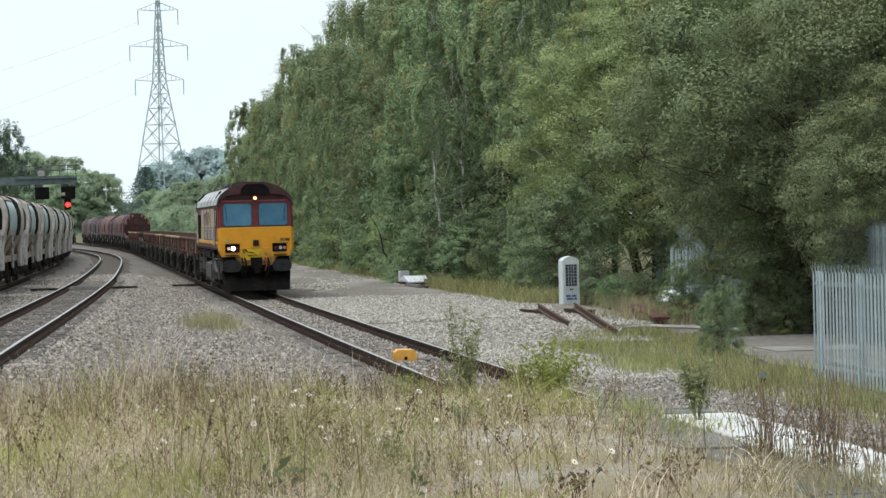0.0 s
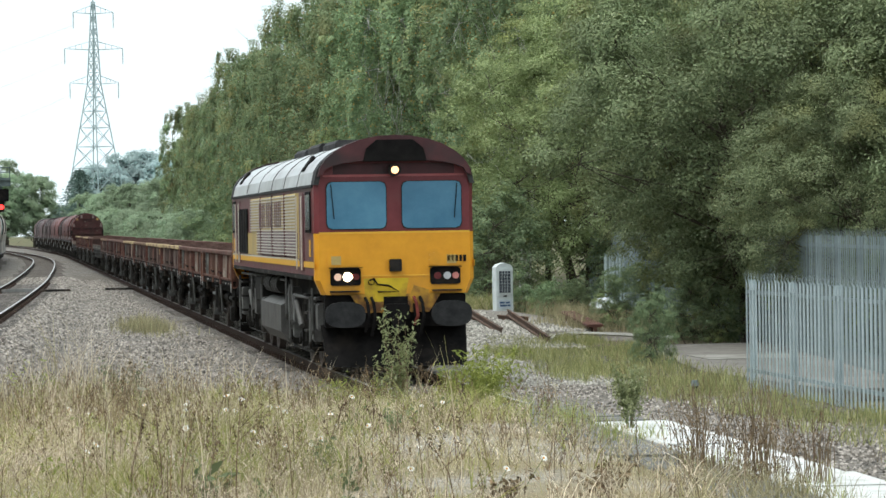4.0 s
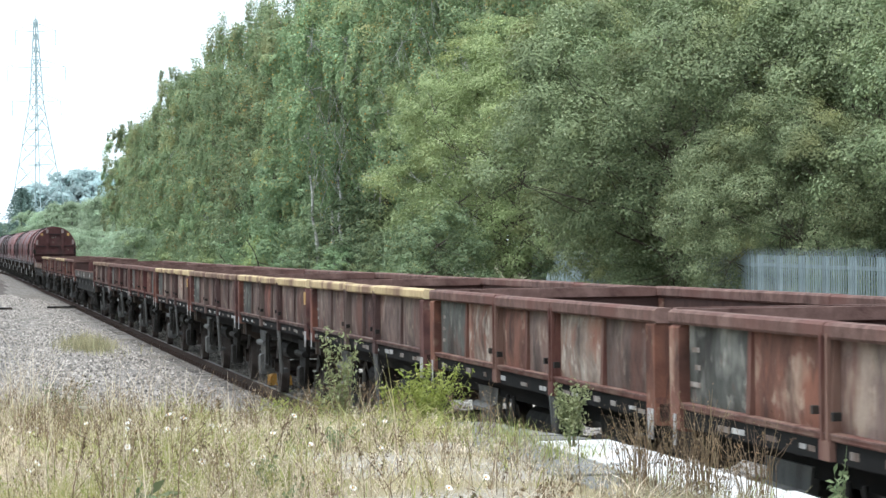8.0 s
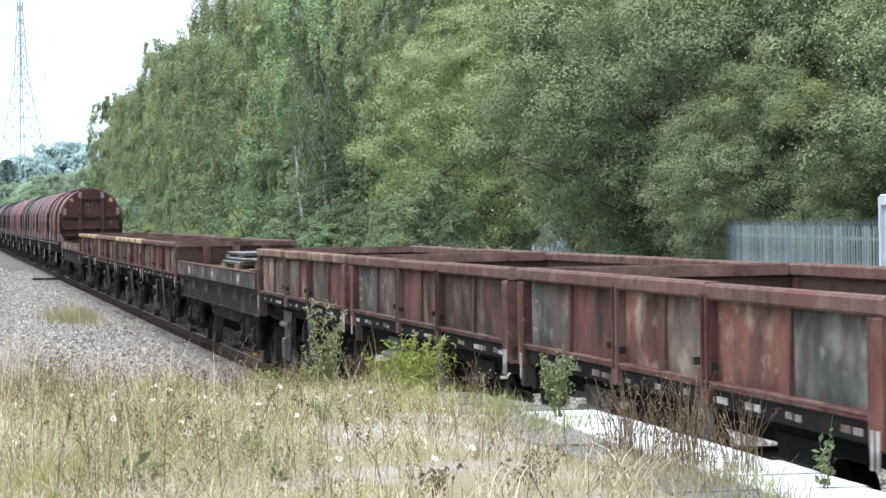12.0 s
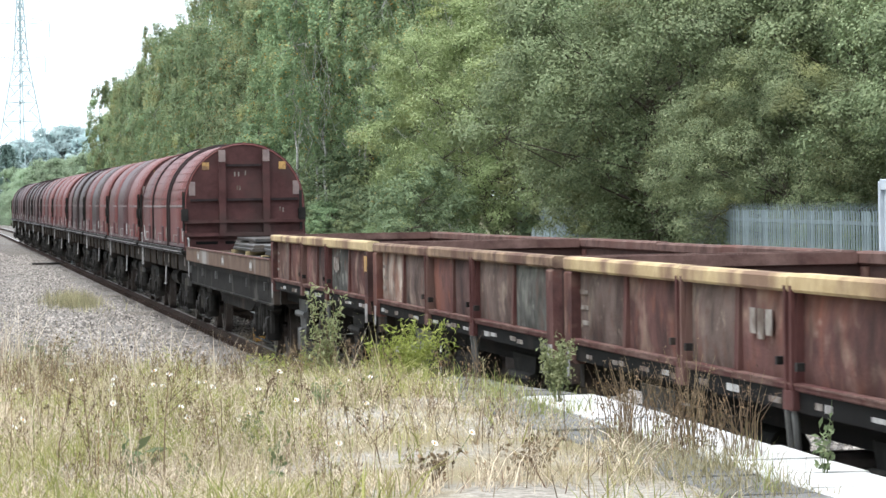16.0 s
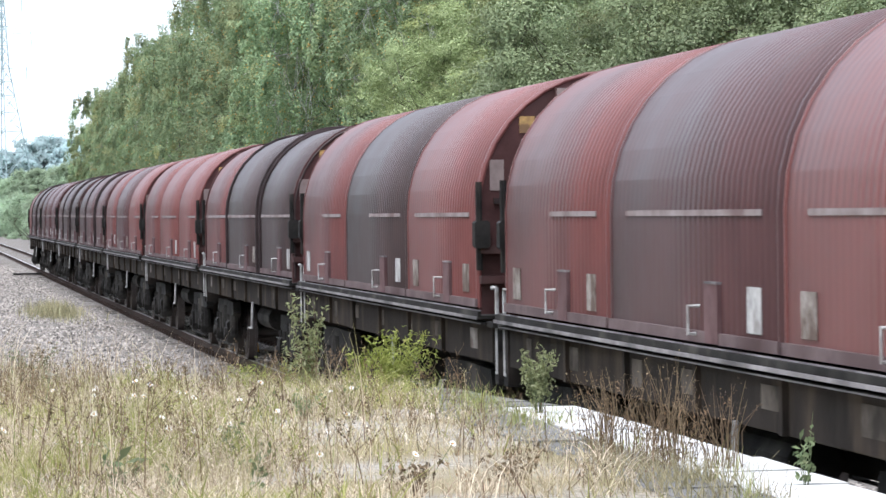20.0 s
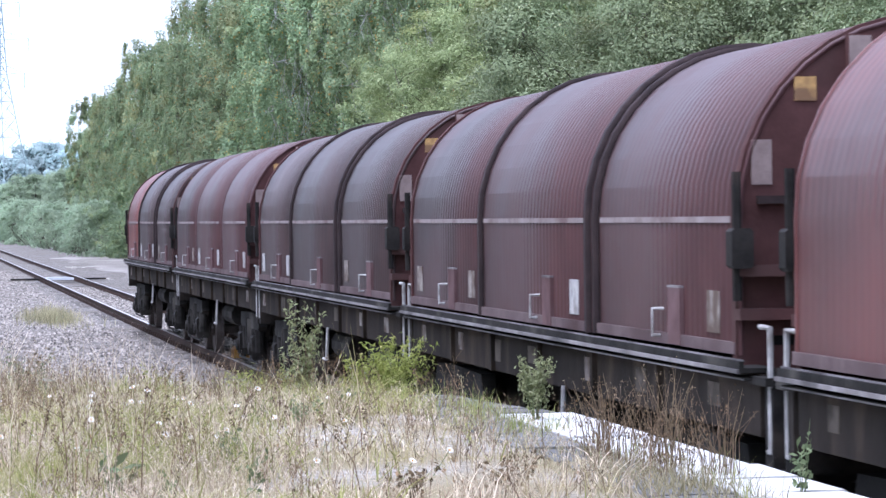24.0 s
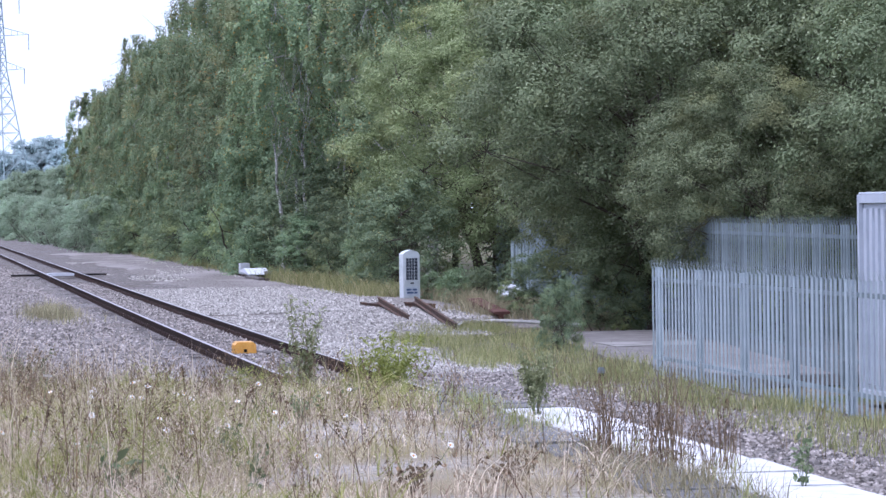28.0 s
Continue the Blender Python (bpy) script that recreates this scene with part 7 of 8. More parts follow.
def low_wagon(seed, label, side_mat=None):
    rr = random.Random(seed)
    v = thing("low_sided_wagon", label, "wagon", "low-sided wagons of the freight train")
    h = 8.35
    part("deck", M().box(-1.2, 1.2, -h, h, 1.22, 1.3), STEEL_DARK, v)
    for s in (-1, 1):
        part("drop_side", M().box(*sorted((s * 1.2, s * 1.26)), -h, h, 1.31, 1.57, 0, 0.01), side_mat or LOW_SIDE, v)
        part("side_edge", M().box(*sorted((s * 1.195, s * 1.27)), -h, h, 1.57, 1.59), CAP_RUST, v)
        for yy in (-h + 2.6, h - 3.4, -0.5):
            part("white_label", M().box(*sorted((s * 1.261, s * 1.265)), yy, yy + 0.6, 1.36, 1.53), WORN_LETTER, v)
            part("white_label", M().box(*sorted((s * 1.265, s * 1.268)), yy + 0.15, yy + 0.5, 1.4, 1.49), DIRTY_WHITE, v)
        part("solebar", M().box(*sorted((s * 1.1, s * 1.17)), -h, h, 0.9, 1.22), UNDER, v)
        part("solebar_flange", M().box(*sorted((s * 1.1, s * 1.21)), -h, h, 0.87, 0.9), UNDER, v)
        part("truss", M().prism_x([(-4.6, 1.0), (4.6, 1.0), (2.6, 0.62), (-2.6, 0.62)], *sorted((s * 0.9, s * 1.0))), STEEL_DARK, v)
        for k in range(6):
            part("lashing_hook", M().box(*sorted((s * 1.2, s * 1.24)), -h + 1 + k * 3, -h + 1.1 + k * 3, 1.08, 1.22), GEAR, v)
    stacks = ((-7.7, -4.6, -0.8, 1.05, 1.36, 2), (-7.0, -2.6, -0.5, 0.95, 1.56, 2), (-3.9, 0.6, -0.7, 1.1, 1.36, 1), (-2.2, 1.6, -0.35, 1.0, 1.5, 3),
              (1.1, 7.5, -0.9, 1.0, 1.36, 2), (2.0, 5.9, -0.5, 1.05, 1.56, 2), (3.4, 7.2, -0.3, 0.9, 1.72, 1))
    for k, (y0, y1, x0, x1, z0, layers) in enumerate(stacks):
        for q in range(layers):
            dx, dy, z = rr.uniform(-0.05, 0.05), rr.uniform(-0.25, 0.25), z0 + 0.062 * q
            part("steel_plate", M().box(x0 + dx, x1 + dx, y0 + dy, y1 + dy, z, z + 0.056, 0, 0.01), SLAB_STEEL, v, "stacked dark steel plate")
        for yy in (y0 + 0.4, y1 - 0.6):
            part("timber_packing", M().box(x0 - 0.1, x1, yy, yy + 0.16, z0 - 0.07, z0), PACKING if k % 2 else TIMBER, v)
    for e, d in ((-h, 1), (h, -1)):
        part("end_board", M().box(-1.2, 1.2, *sorted((e, e + d * 0.05)), 1.31, 1.5), LOW_SIDE, v)
        part("headstock", M().box(-1.2, 1.2, *sorted((e - d * 0.04, e + d * 0.12)), 0.9, 1.21), STEEL_DARK, v)
        buffers(v, e - d * 0.04, -d * 0.4)
        bogie(v, e + d * 2.6, (-0.95, 0.95), 0.46, 0.98, UNDER)
    part("centre_sill", M().box(-0.4, 0.4, -h + 0.3, h - 0.3, 0.8, 1.2), STEEL_DARK, v)
    return v


# ---- covered coil wagons ----
def hood_paint(nm, a, b, c, at):
    """Ribbed hood paint: fine rings round the hood with soot in patches."""
    mt = material("hood_" + nm, a, b, 2.2, 0.52, 0, 0, c, 0.5, at, stretch=(0.6, 0.6, 0.6))
    nt = mt.node_tree
    tc = nt.nodes.new("ShaderNodeTexCoord")
    sp = nt.nodes.new("ShaderNodeTexWave")
    sp.bands_direction = "Y"
    sp.inputs["Scale"].default_value = 2.2
    sp.inputs["Distortion"].default_value = 0.0
    nt.links.new(tc.outputs["Object"], sp.inputs["Vector"])
    bp = nt.nodes.new("ShaderNodeBump")
    bp.inputs["Strength"].default_value = 0.6
    bp.inputs["Distance"].default_value = 0.03
    nt.links.new(sp.outputs["Fac"], bp.inputs["Height"])
    bs = nt.nodes["Principled BSDF"]
    bs.inputs["Specular IOR Level"].default_value = 0.44
    nt.links.new(bp.outputs[0], bs.inputs["Normal"])
    # rib relief also goes into the base colour: darker grooves, lighter crests
    old = bs.inputs["Base Color"].links[0].from_socket
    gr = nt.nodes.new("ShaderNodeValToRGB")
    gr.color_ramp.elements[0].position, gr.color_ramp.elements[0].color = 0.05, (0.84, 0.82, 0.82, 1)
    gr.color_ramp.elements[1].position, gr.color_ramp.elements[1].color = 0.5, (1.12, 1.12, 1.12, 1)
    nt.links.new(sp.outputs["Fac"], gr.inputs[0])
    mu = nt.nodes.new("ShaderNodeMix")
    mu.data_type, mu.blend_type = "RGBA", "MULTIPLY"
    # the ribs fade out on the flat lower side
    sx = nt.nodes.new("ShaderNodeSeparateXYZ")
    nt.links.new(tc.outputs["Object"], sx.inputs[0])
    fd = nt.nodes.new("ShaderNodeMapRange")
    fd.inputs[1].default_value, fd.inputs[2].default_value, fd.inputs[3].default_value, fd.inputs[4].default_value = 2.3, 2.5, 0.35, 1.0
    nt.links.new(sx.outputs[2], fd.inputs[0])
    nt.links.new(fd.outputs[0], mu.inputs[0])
    bf_ = nt.nodes.new("ShaderNodeMath")
    bf_.operation = "MULTIPLY"
    bf_.inputs[1].default_value = 0.6
    nt.links.new(fd.outputs[0], bf_.inputs[0])
    nt.links.new(bf_.outputs[0], bp.inputs["Strength"])
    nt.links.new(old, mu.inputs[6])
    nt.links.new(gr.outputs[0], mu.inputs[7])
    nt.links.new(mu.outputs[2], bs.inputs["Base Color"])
    return mt


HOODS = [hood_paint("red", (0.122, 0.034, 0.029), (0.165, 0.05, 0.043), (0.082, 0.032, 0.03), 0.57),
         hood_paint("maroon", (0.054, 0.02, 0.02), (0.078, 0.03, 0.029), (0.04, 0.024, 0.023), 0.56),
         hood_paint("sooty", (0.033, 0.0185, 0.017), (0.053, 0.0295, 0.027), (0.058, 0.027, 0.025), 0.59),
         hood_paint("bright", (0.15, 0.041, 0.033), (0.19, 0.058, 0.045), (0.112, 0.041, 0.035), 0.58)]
STRIPE_OLD = material("worn_lip", (0.16, 0.145, 0.145), (0.31, 0.29, 0.285), 3, 0.6, 0, 0, (0.05, 0.045, 0.045), 1.2, 0.52)
SKIRT = material("hood_skirt_dust", (0.1, 0.07, 0.07), (0.16, 0.12, 0.118), 4, 0.7, 0, 0, (0.06, 0.035, 0.034), 1.0, 0.56)
HOOD_RIB = material("hood_rib", (0.024, 0.018, 0.018), (0.048, 0.034, 0.033), 4, 0.7)
GUIDE = material("guide_plate_paint", (0.095, 0.054, 0.054), (0.16, 0.1, 0.1), 4, 0.7, 0, 0, (0.07, 0.03, 0.03), 2.0, 0.56)
END_WALL = material("hood_end", (0.06, 0.028, 0.026), (0.1, 0.048, 0.045), 2.5, 0.8, 0, 0.1, (0.065, 0.045, 0.04), 0.9, 0.55)


def hood_profile(w, z0, zs, z1, n=18):
    pts = [(-w, z0), (-w, zs)]
    for i in range(1, n):
        a = math.pi - math.pi * i / n
        pts.append((w * math.cos(a), zs + (z1 - zs) * math.sin(a)))
    return pts + [(w, zs), (w, z0)]


def hood_shell(w, z0, zs, z1, y0, y1, t=0.03):
    m = M()
    o, i = hood_profile(w, z0, zs, z1), hood_profile(w - t, z0, zs, z1 - t)
    n = len(o)
    for y in (y0, y1):
        m.v += [(x, y, z) for x, z in o] + [(x, y, z) for x, z in i]
    k = 2 * n
    for a in range(n - 1):
        m.f += [(a, a + 1, k + a + 1, k + a), (n + a + 1, n + a, k + n + a, k + n + a + 1), (a, n + a, n + a + 1, a + 1), (k + a, k + a + 1, k + n + a + 1, k + n + a)]
    m.mi += [0] * (4 * (n - 1))
    return m


def coil_wagon(paints, seed, ringed, label):
    rr = random.Random(seed)
    v = thing("covered_coil_wagon", label, "wagon", "covered coil wagons of the freight train")
    h = 7.06
    cuts = (0.4 - h, -2.3, 2.6, h - 0.1)
    for k in range(3):
        wide = 0.0 if k == 1 or not ringed else -0.03
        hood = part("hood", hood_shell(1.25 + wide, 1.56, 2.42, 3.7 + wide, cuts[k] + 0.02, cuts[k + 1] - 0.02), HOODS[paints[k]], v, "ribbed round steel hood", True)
        for yy in (cuts[k] + 0.02, cuts[k + 1] - 0.14):
            inner = 0 < k + (yy > cuts[k] + 1) < 3
            if ringed and inner:
                part("hood_ring", hood_shell(1.285 + wide, 1.56, 2.42, 3.735 + wide, yy + 0.01, yy + 0.13, 0.06), HOOD_RIB, hood, "dark ring of the hood", True)
            else:
                part("hood_ring", hood_shell(1.258 + wide, 1.56, 2.42, 3.708 + wide, yy + 0.04, yy + 0.08, 0.05), HOODS[paints[k]], hood, "narrow seam of the hood", True)
        for q in range(7 if seed == 400 else 0):
            a0, a1 = math.radians(7 + 8 * q), math.radians(7.22 + 8 * q)
            lap = [(-(1.25 + wide + r) * math.cos(a), 2.42 + (1.28 + r) * math.sin(a)) for r, a in ((0.0, a0), (0.008, a0), (0.008, a1), (0.0, a1))]
            part("lap_seam", M().prism(lap, cuts[k] + 0.22, cuts[k + 1] - 0.22), HOODS[0], hood)
        for s in (-1, 1):
            x = s * (1.252 + wide)
            part("hood_skirt", M().box(*sorted((x, x + s * 0.025)), cuts[k] + 0.05, cuts[k + 1] - 0.05, 1.565, 1.64), SKIRT, hood)
            part("hood_stripe", M().box(*sorted((x, x + s * 0.008)), *((cuts[k] + 0.2, cuts[k + 1] - 0.2) if ringed else (cuts[k] + 0.45, cuts[k + 1] - 0.6 - 1.5 * (rr.random() < 0.4))), 2.385, 2.425), material("stripe_grey", (0.22, 0.18, 0.175), (0.3, 0.255, 0.245), 5, 0.7, 0, 0, (0.14, 0.09, 0.085), 1.5, 0.58) if "stripe_grey" not in bpy.data.materials else bpy.data.materials["stripe_grey"], hood)
            for yy in (cuts[k] + 0.5, cuts[k + 1] - 0.75):
                if rr.random() < 0.55:
                    part("white_label", M().box(*sorted((x, x + s * 0.006)), yy, yy + 0.34, 1.66 + 0.05 * rr.random(), 1.95), rr.choice((DIRTY_WHITE, WORN_LETTER)), hood)
            part("guide_plate", M().box(*sorted((x, x + s * 0.03)), cuts[k] + 1.5, cuts[k] + 1.85, 1.57, 1.95), GUIDE, hood)
            part("plate_edge", M().box(*sorted((x, x + s * 0.034)), cuts[k] + 1.5, cuts[k] + 1.85, 1.95, 1.965), STRIPE_OLD, hood)
            hy = cuts[k] + 2.1
            part("hood_handle", M().path([(x, hy, 1.62), (x + s * 0.08, hy, 1.62), (x + s * 0.08, hy, 1.8), (x, hy, 1.8)], 0.014), DIRTY_WHITE, hood)
    for e0, d in ((-h, 1), (h, -1)):
        e = e0 + 0.25 if d > 0 else e0 + 0.05
        em = M()
        em.prism(hood_profile(1.24, 1.45, 2.42, 3.69), *sorted((e + d * 0.18, e + d * 0.27)))
        end = part("end_wall", em, END_WALL, v, "brown steel end wall")
        for x in (-0.45, 0.45):
            part("end_post", M().box(x - 0.07, x + 0.07, *sorted((e + d * 0.08, e + d * 0.18)), 1.75, 3.55), END_WALL, end)
        for z in (1.78, 2.05):
            part("end_beam", M().box(-1.24, 1.24, *sorted((e + d * 0.06, e + d * 0.18)), z, z + 0.07), END_WALL, end)
        for z, x0, x1 in ((3.2, -0.36, 0.36), (2.5, -1.1, -0.54), (2.5, -0.36, 0.36), (2.5, 0.54, 1.1)):
            part("end_rib", M().box(x0, x1, *sorted((e + d * 0.12, e + d * 0.18)), z, z + 0.05), HOOD_RIB, end)
        for x in (-0.85, 0.72):
            part("yellow_plate", M().box(x, x + 0.14, *sorted((e + d * 0.165, e + d * 0.18)), 3.14, 3.29), YELLOW_PLATE, end)
        for x in (-1.13, 1.0):
            part("pale_patch", M().box(x, x + 0.13, *sorted((e + d * 0.17, e + d * 0.18)), 2.62, 2.9), material("pale_rust", (0.2, 0.15, 0.14), (0.28, 0.22, 0.2), 6, 0.8) if "pale_rust" not in bpy.data.materials else bpy.data.materials["pale_rust"], end)
        for x in (-0.52, 0.38):
            part("pale_patch", M().box(x, x + 0.14, *sorted((e + d * 0.07, e + d * 0.08)), 3.3, 3.54), bpy.data.materials["pale_rust"], end)
        for x, z in ((-0.2, 3.0), (-0.12, 3.0), (0.02, 3.02), (-0.15, 2.72), (-0.1, 2.72), (0.72, 2.28), (0.78, 2.26)):
            part("lettering_bar", M().box(x, x + 0.03, *sorted((e + d * 0.176, e + d * 0.18)), z, z + 0.09), WORN_LETTER, end)
        for x0, x1 in ((-1.0, -0.55), (-0.4, 0.35), (0.5, 1.0)):
            part("dark_slot", M().box(x0, x1, *sorted((e + d * 0.17, e + d * 0.18)), 1.62, 1.68), BLACK, end)
        wall, e = e, e0
        part("end_platform", M().box(-1.25, 1.25, *sorted((e - d * 0.32, e + d * 0.1)), 1.4, 1.45), UNDER, v)
        for x in (-1.2, 1.2):
            part("grab_rail", M().path([(x, e - d * 0.2, 1.0), (x, e - d * 0.25, 1.0), (x, e - d * 0.25, 1.75), (x, e - d * 0.02, 1.75)], 0.018), DIRTY_WHITE, v)
            part("lock_gear", M().box(x - 0.1, x + 0.04, *sorted((wall + d * 0.02, wall + d * 0.17)), 2.1, 2.35, 0, 0.02).tube((x - 0.05, wall + d * 0.09, 1.9), (x - 0.05, wall + d * 0.09, 2.7), 0.03, 0.03, 6), STEEL_DARK, v)
        part("headstock", M().box(-1.2, 1.2, *sorted((e - d * 0.3, e - d * 0.12)), 0.9, 1.39), STEEL_DARK, v)
        buffers(v, e - d * 0.28, -d * 0.12, 1.05)
        bogie(v, e + d * 2.1, (-0.95, 0.95), 0.46, 1.0, UNDER)
    for s in (-1, 1):
        part("hood_track", M().box(*sorted((s * 1.1, s * 1.33)), -h, h, 1.47, 1.5).box(*sorted((s * 1.3, s * 1.33)), -h, h, 1.5, 1.54), UNDER, v)
        part("track_lip", M().box(*sorted((s * 1.33, s * 1.345)), -h, h, 1.466, 1.492), STRIPE_OLD, v)
        part("lower_rail", M().box(*sorted((s * 1.22, s * 1.3)), -h, h, 1.42, 1.44), UNDER, v)
        part("lower_lip", M().box(*sorted((s * 1.3, s * 1.306)), -h, h, 1.424, 1.434), STRIPE_OLD, v)
        part("inner_lip", M().box(*sorted((s * 1.296, s * 1.305)), -h, h, 1.54, 1.55), STRIPE_OLD, v)
        part("solebar", M().box(*sorted((s * 1.12, s * 1.2)), -h, h, 1.08, 1.46), SIDE_BEAM, v)
        for k in range(7):
            yy = -h + 0.9 + k * 2.05 + rr.uniform(-0.3, 0.3)
            part("data_panel", M().box(*sorted((s * 1.2, s * 1.205)), yy, yy + rr.uniform(0.2, 0.5), 1.16 + rr.uniform(0, 0.06), 1.36), rr.choice((WORN_LETTER, PALE_TAN, PALE_TAN)), v)
        for k in range(5):
            yy = -4.4 + k * 2.2
            part("beam_rib", M().box(*sorted((s * 1.2, s * 1.24)), yy, yy + 0.08, 1.08, 1.46), SIDE_BEAM, v)
        part("brake_wheel", M().path([(s * 1.22, -1.0, 1.1), (s * 1.24, -1.0, 0.7), (s * 1.24, -0.7, 0.7)], 0.02), DIRTY_WHITE, v)
    part("floor", M().box(-1.15, 1.15, -h, h, 1.3, 1.4), STEEL_DARK, v)
    part("centre_sill", M().box(-0.5, 0.5, -h + 0.2, h - 0.2, 0.75, 1.3), STEEL_DARK, v)
    part("air_tank", M().tube((-0.85, -1.5, 0.85), (-0.85, 0.2, 0.85), 0.18, 0.18, 12), UNDER, v)
    part("brake_cylinder", M().tube((0.85, 0.5, 0.85), (0.85, 1.9, 0.85), 0.16, 0.16, 12), UNDER, v)
    return v


SIDE_BEAM = material("side_beam", (0.018, 0.015, 0.0125), (0.042, 0.034, 0.028), 3, 0.85, 0, 0.2, (0.1, 0.074, 0.053), 1.6, 0.58, stretch=(1, 1, 0.3))
PALE_TAN = material("pale_tan", (0.07, 0.058, 0.047), (0.16, 0.135, 0.11), 4, 0.8, 0, 0, (0.04, 0.034, 0.028), 3, 0.54)

# vehicle, distance of its middle behind the locomotive's front
TRAIN = [(loco, 9.99)]
box_kinds = [
    (3, CAP_RUST, (RUST, PALE, PALE, TAN, RUST, SLATE)), (3, CAP_RUST, (TAN, PALE, TAN, RUST, PALE, SLATE)), (2, CAP_YELLOW, (TAN, TAN, BROWN_P, TAN, TAN, TAN)),
    (2, CAP_YELLOW, (TAN, TAN, TAN, RED, TAN, SLATE)), (2, CAP_FADED, (TAN, TAN, BROWN_P, TAN, TAN, SLATE)), (2, CAP_YELLOW, (TAN, PALE, TAN, TAN, PALE, SLATE)),
    (1, CAP_RUST, (SLATE, RUST, TAN, RUST, RED, SLATE)), (0, CAP_RUST, (BROWN_P, BROWN_P, RED, RED, TAN, SLATE)), (2, CAP_FADED, (RED, TAN, RUST, TAN, TAN, PALE))]
SIDE_WORDS = {0: "dark brown", 1: "red-brown", 2: "grey-brown", 3: "orange-rust"}
for i, (k, cap, coats) in enumerate(box_kinds):
    if i == 2:
        SHEET_IN = len(TRAIN)
    TRAIN.append((box_wagon(k, cap, 200 + i, coats, "empty open box wagon, %s ribbed sides, %s rim" % (SIDE_WORDS[k], CAP_WORDS[cap.name])), 20.6 + 11.7 * i + 5.85))
TRAIN.append((low_wagon(1, "low-sided grey-green wagon loaded with dark steel plate", PANELS[SLATE]), 134.6))
for i, (k, cap, coats) in enumerate([(1, CAP_RUST, (SLATE, RUST, RUST, RED, RUST, SLATE)), (1, CAP_YELLOW, (RED, RED, RED, TAN, RED, TAN)),
                                    (1, CAP_FADED, (SLATE, TAN, BROWN_P, RED, TAN, PALE)), (1, CAP_YELLOW, (RED, SLATE, BROWN_P, RED, RED, TAN))]):
    TRAIN.append((box_wagon(k, cap, 300 + i, coats, "empty open box wagon, %s ribbed sides, %s rim" % (SIDE_WORDS[k], CAP_WORDS[cap.name])), 143.2 + 11.7 * i + 5.85))
TRAIN.append((low_wagon(2, "low-sided wagon carrying stacked steel plate before the covered wagons"), 198.6))
# a crumpled white sheet lies in one of the wagons
g_ = np.random.default_rng(5)
cr = M()
cols_, rows_ = 9, 7
cr.v = [(0.15 + 0.14 * i_, 1.7 + 0.3 * j_, 1.3 + 0.5 * math.sin(math.pi * i_ / 8) ** 0.5 * math.sin(math.pi * j_ / 6) ** 0.5 + 0.08 * g_.random()) for j_ in range(rows_) for i_ in range(cols_)]
cr.f = [(j_ * cols_ + i_, j_ * cols_ + i_ + 1, (j_ + 1) * cols_ + i_ + 1, (j_ + 1) * cols_ + i_) for j_ in range(rows_ - 1) for i_ in range(cols_ - 1)]
cr.mi = [0] * len(cr.f)
part("white_sheet", cr, DIRTY_WHITE, TRAIN[SHEET_IN][0], "crumpled white sheet on the wagon floor")
hood_kinds = [(0, 0, 0), (0, 1, 0), (0, 2, 0), (2, 2, 0), (0, 0, 0), (0, 1, 0), (1, 1, 1), (2, 2, 2), (1, 1, 1), (2, 2, 3)]
RINGED = (0, 3, 6, 7, 9)
HOOD_WORDS = {0: "red-brown", 1: "maroon", 2: "soot-dark", 3: "bright red"}
for i, pk in enumerate(hood_kinds):
    words = []
    for q in pk:
        if HOOD_WORDS[q] not in words:
            words.append(HOOD_WORDS[q])
    TRAIN.append((coil_wagon(pk, 400 + i, i in RINGED, "covered steel coil wagon with %s rounded hoods" % " and ".join(words)), 207.2 + 15.0 * i + 7.1))


# ---- standing hopper train ----
HOP_PALE = material("hopper_pale_dust", (0.45, 0.42, 0.37), (0.6, 0.56, 0.5), 3, 0.8)
HOP_UP = material("hopper_teal", (0.38, 0.51, 0.53), (0.54, 0.67, 0.66), 2, 0.4, 0, 0.05, (0.36, 0.34, 0.31), 0.9, 0.6)
HOP_LOW = material("hopper_tan", (0.27, 0.21, 0.165), (0.45, 0.385, 0.32), 2, 0.55, 0, 0.1, (0.13, 0.095, 0.075), 1.1, 0.53, vary=0.25)
HOP_RIM = material("hopper_rim", (0.45, 0.4, 0.35), (0.68, 0.62, 0.55), 2, 0.5, 0, 0.1, (0.24, 0.19, 0.15), 0.9, 0.57, vary=0.25)


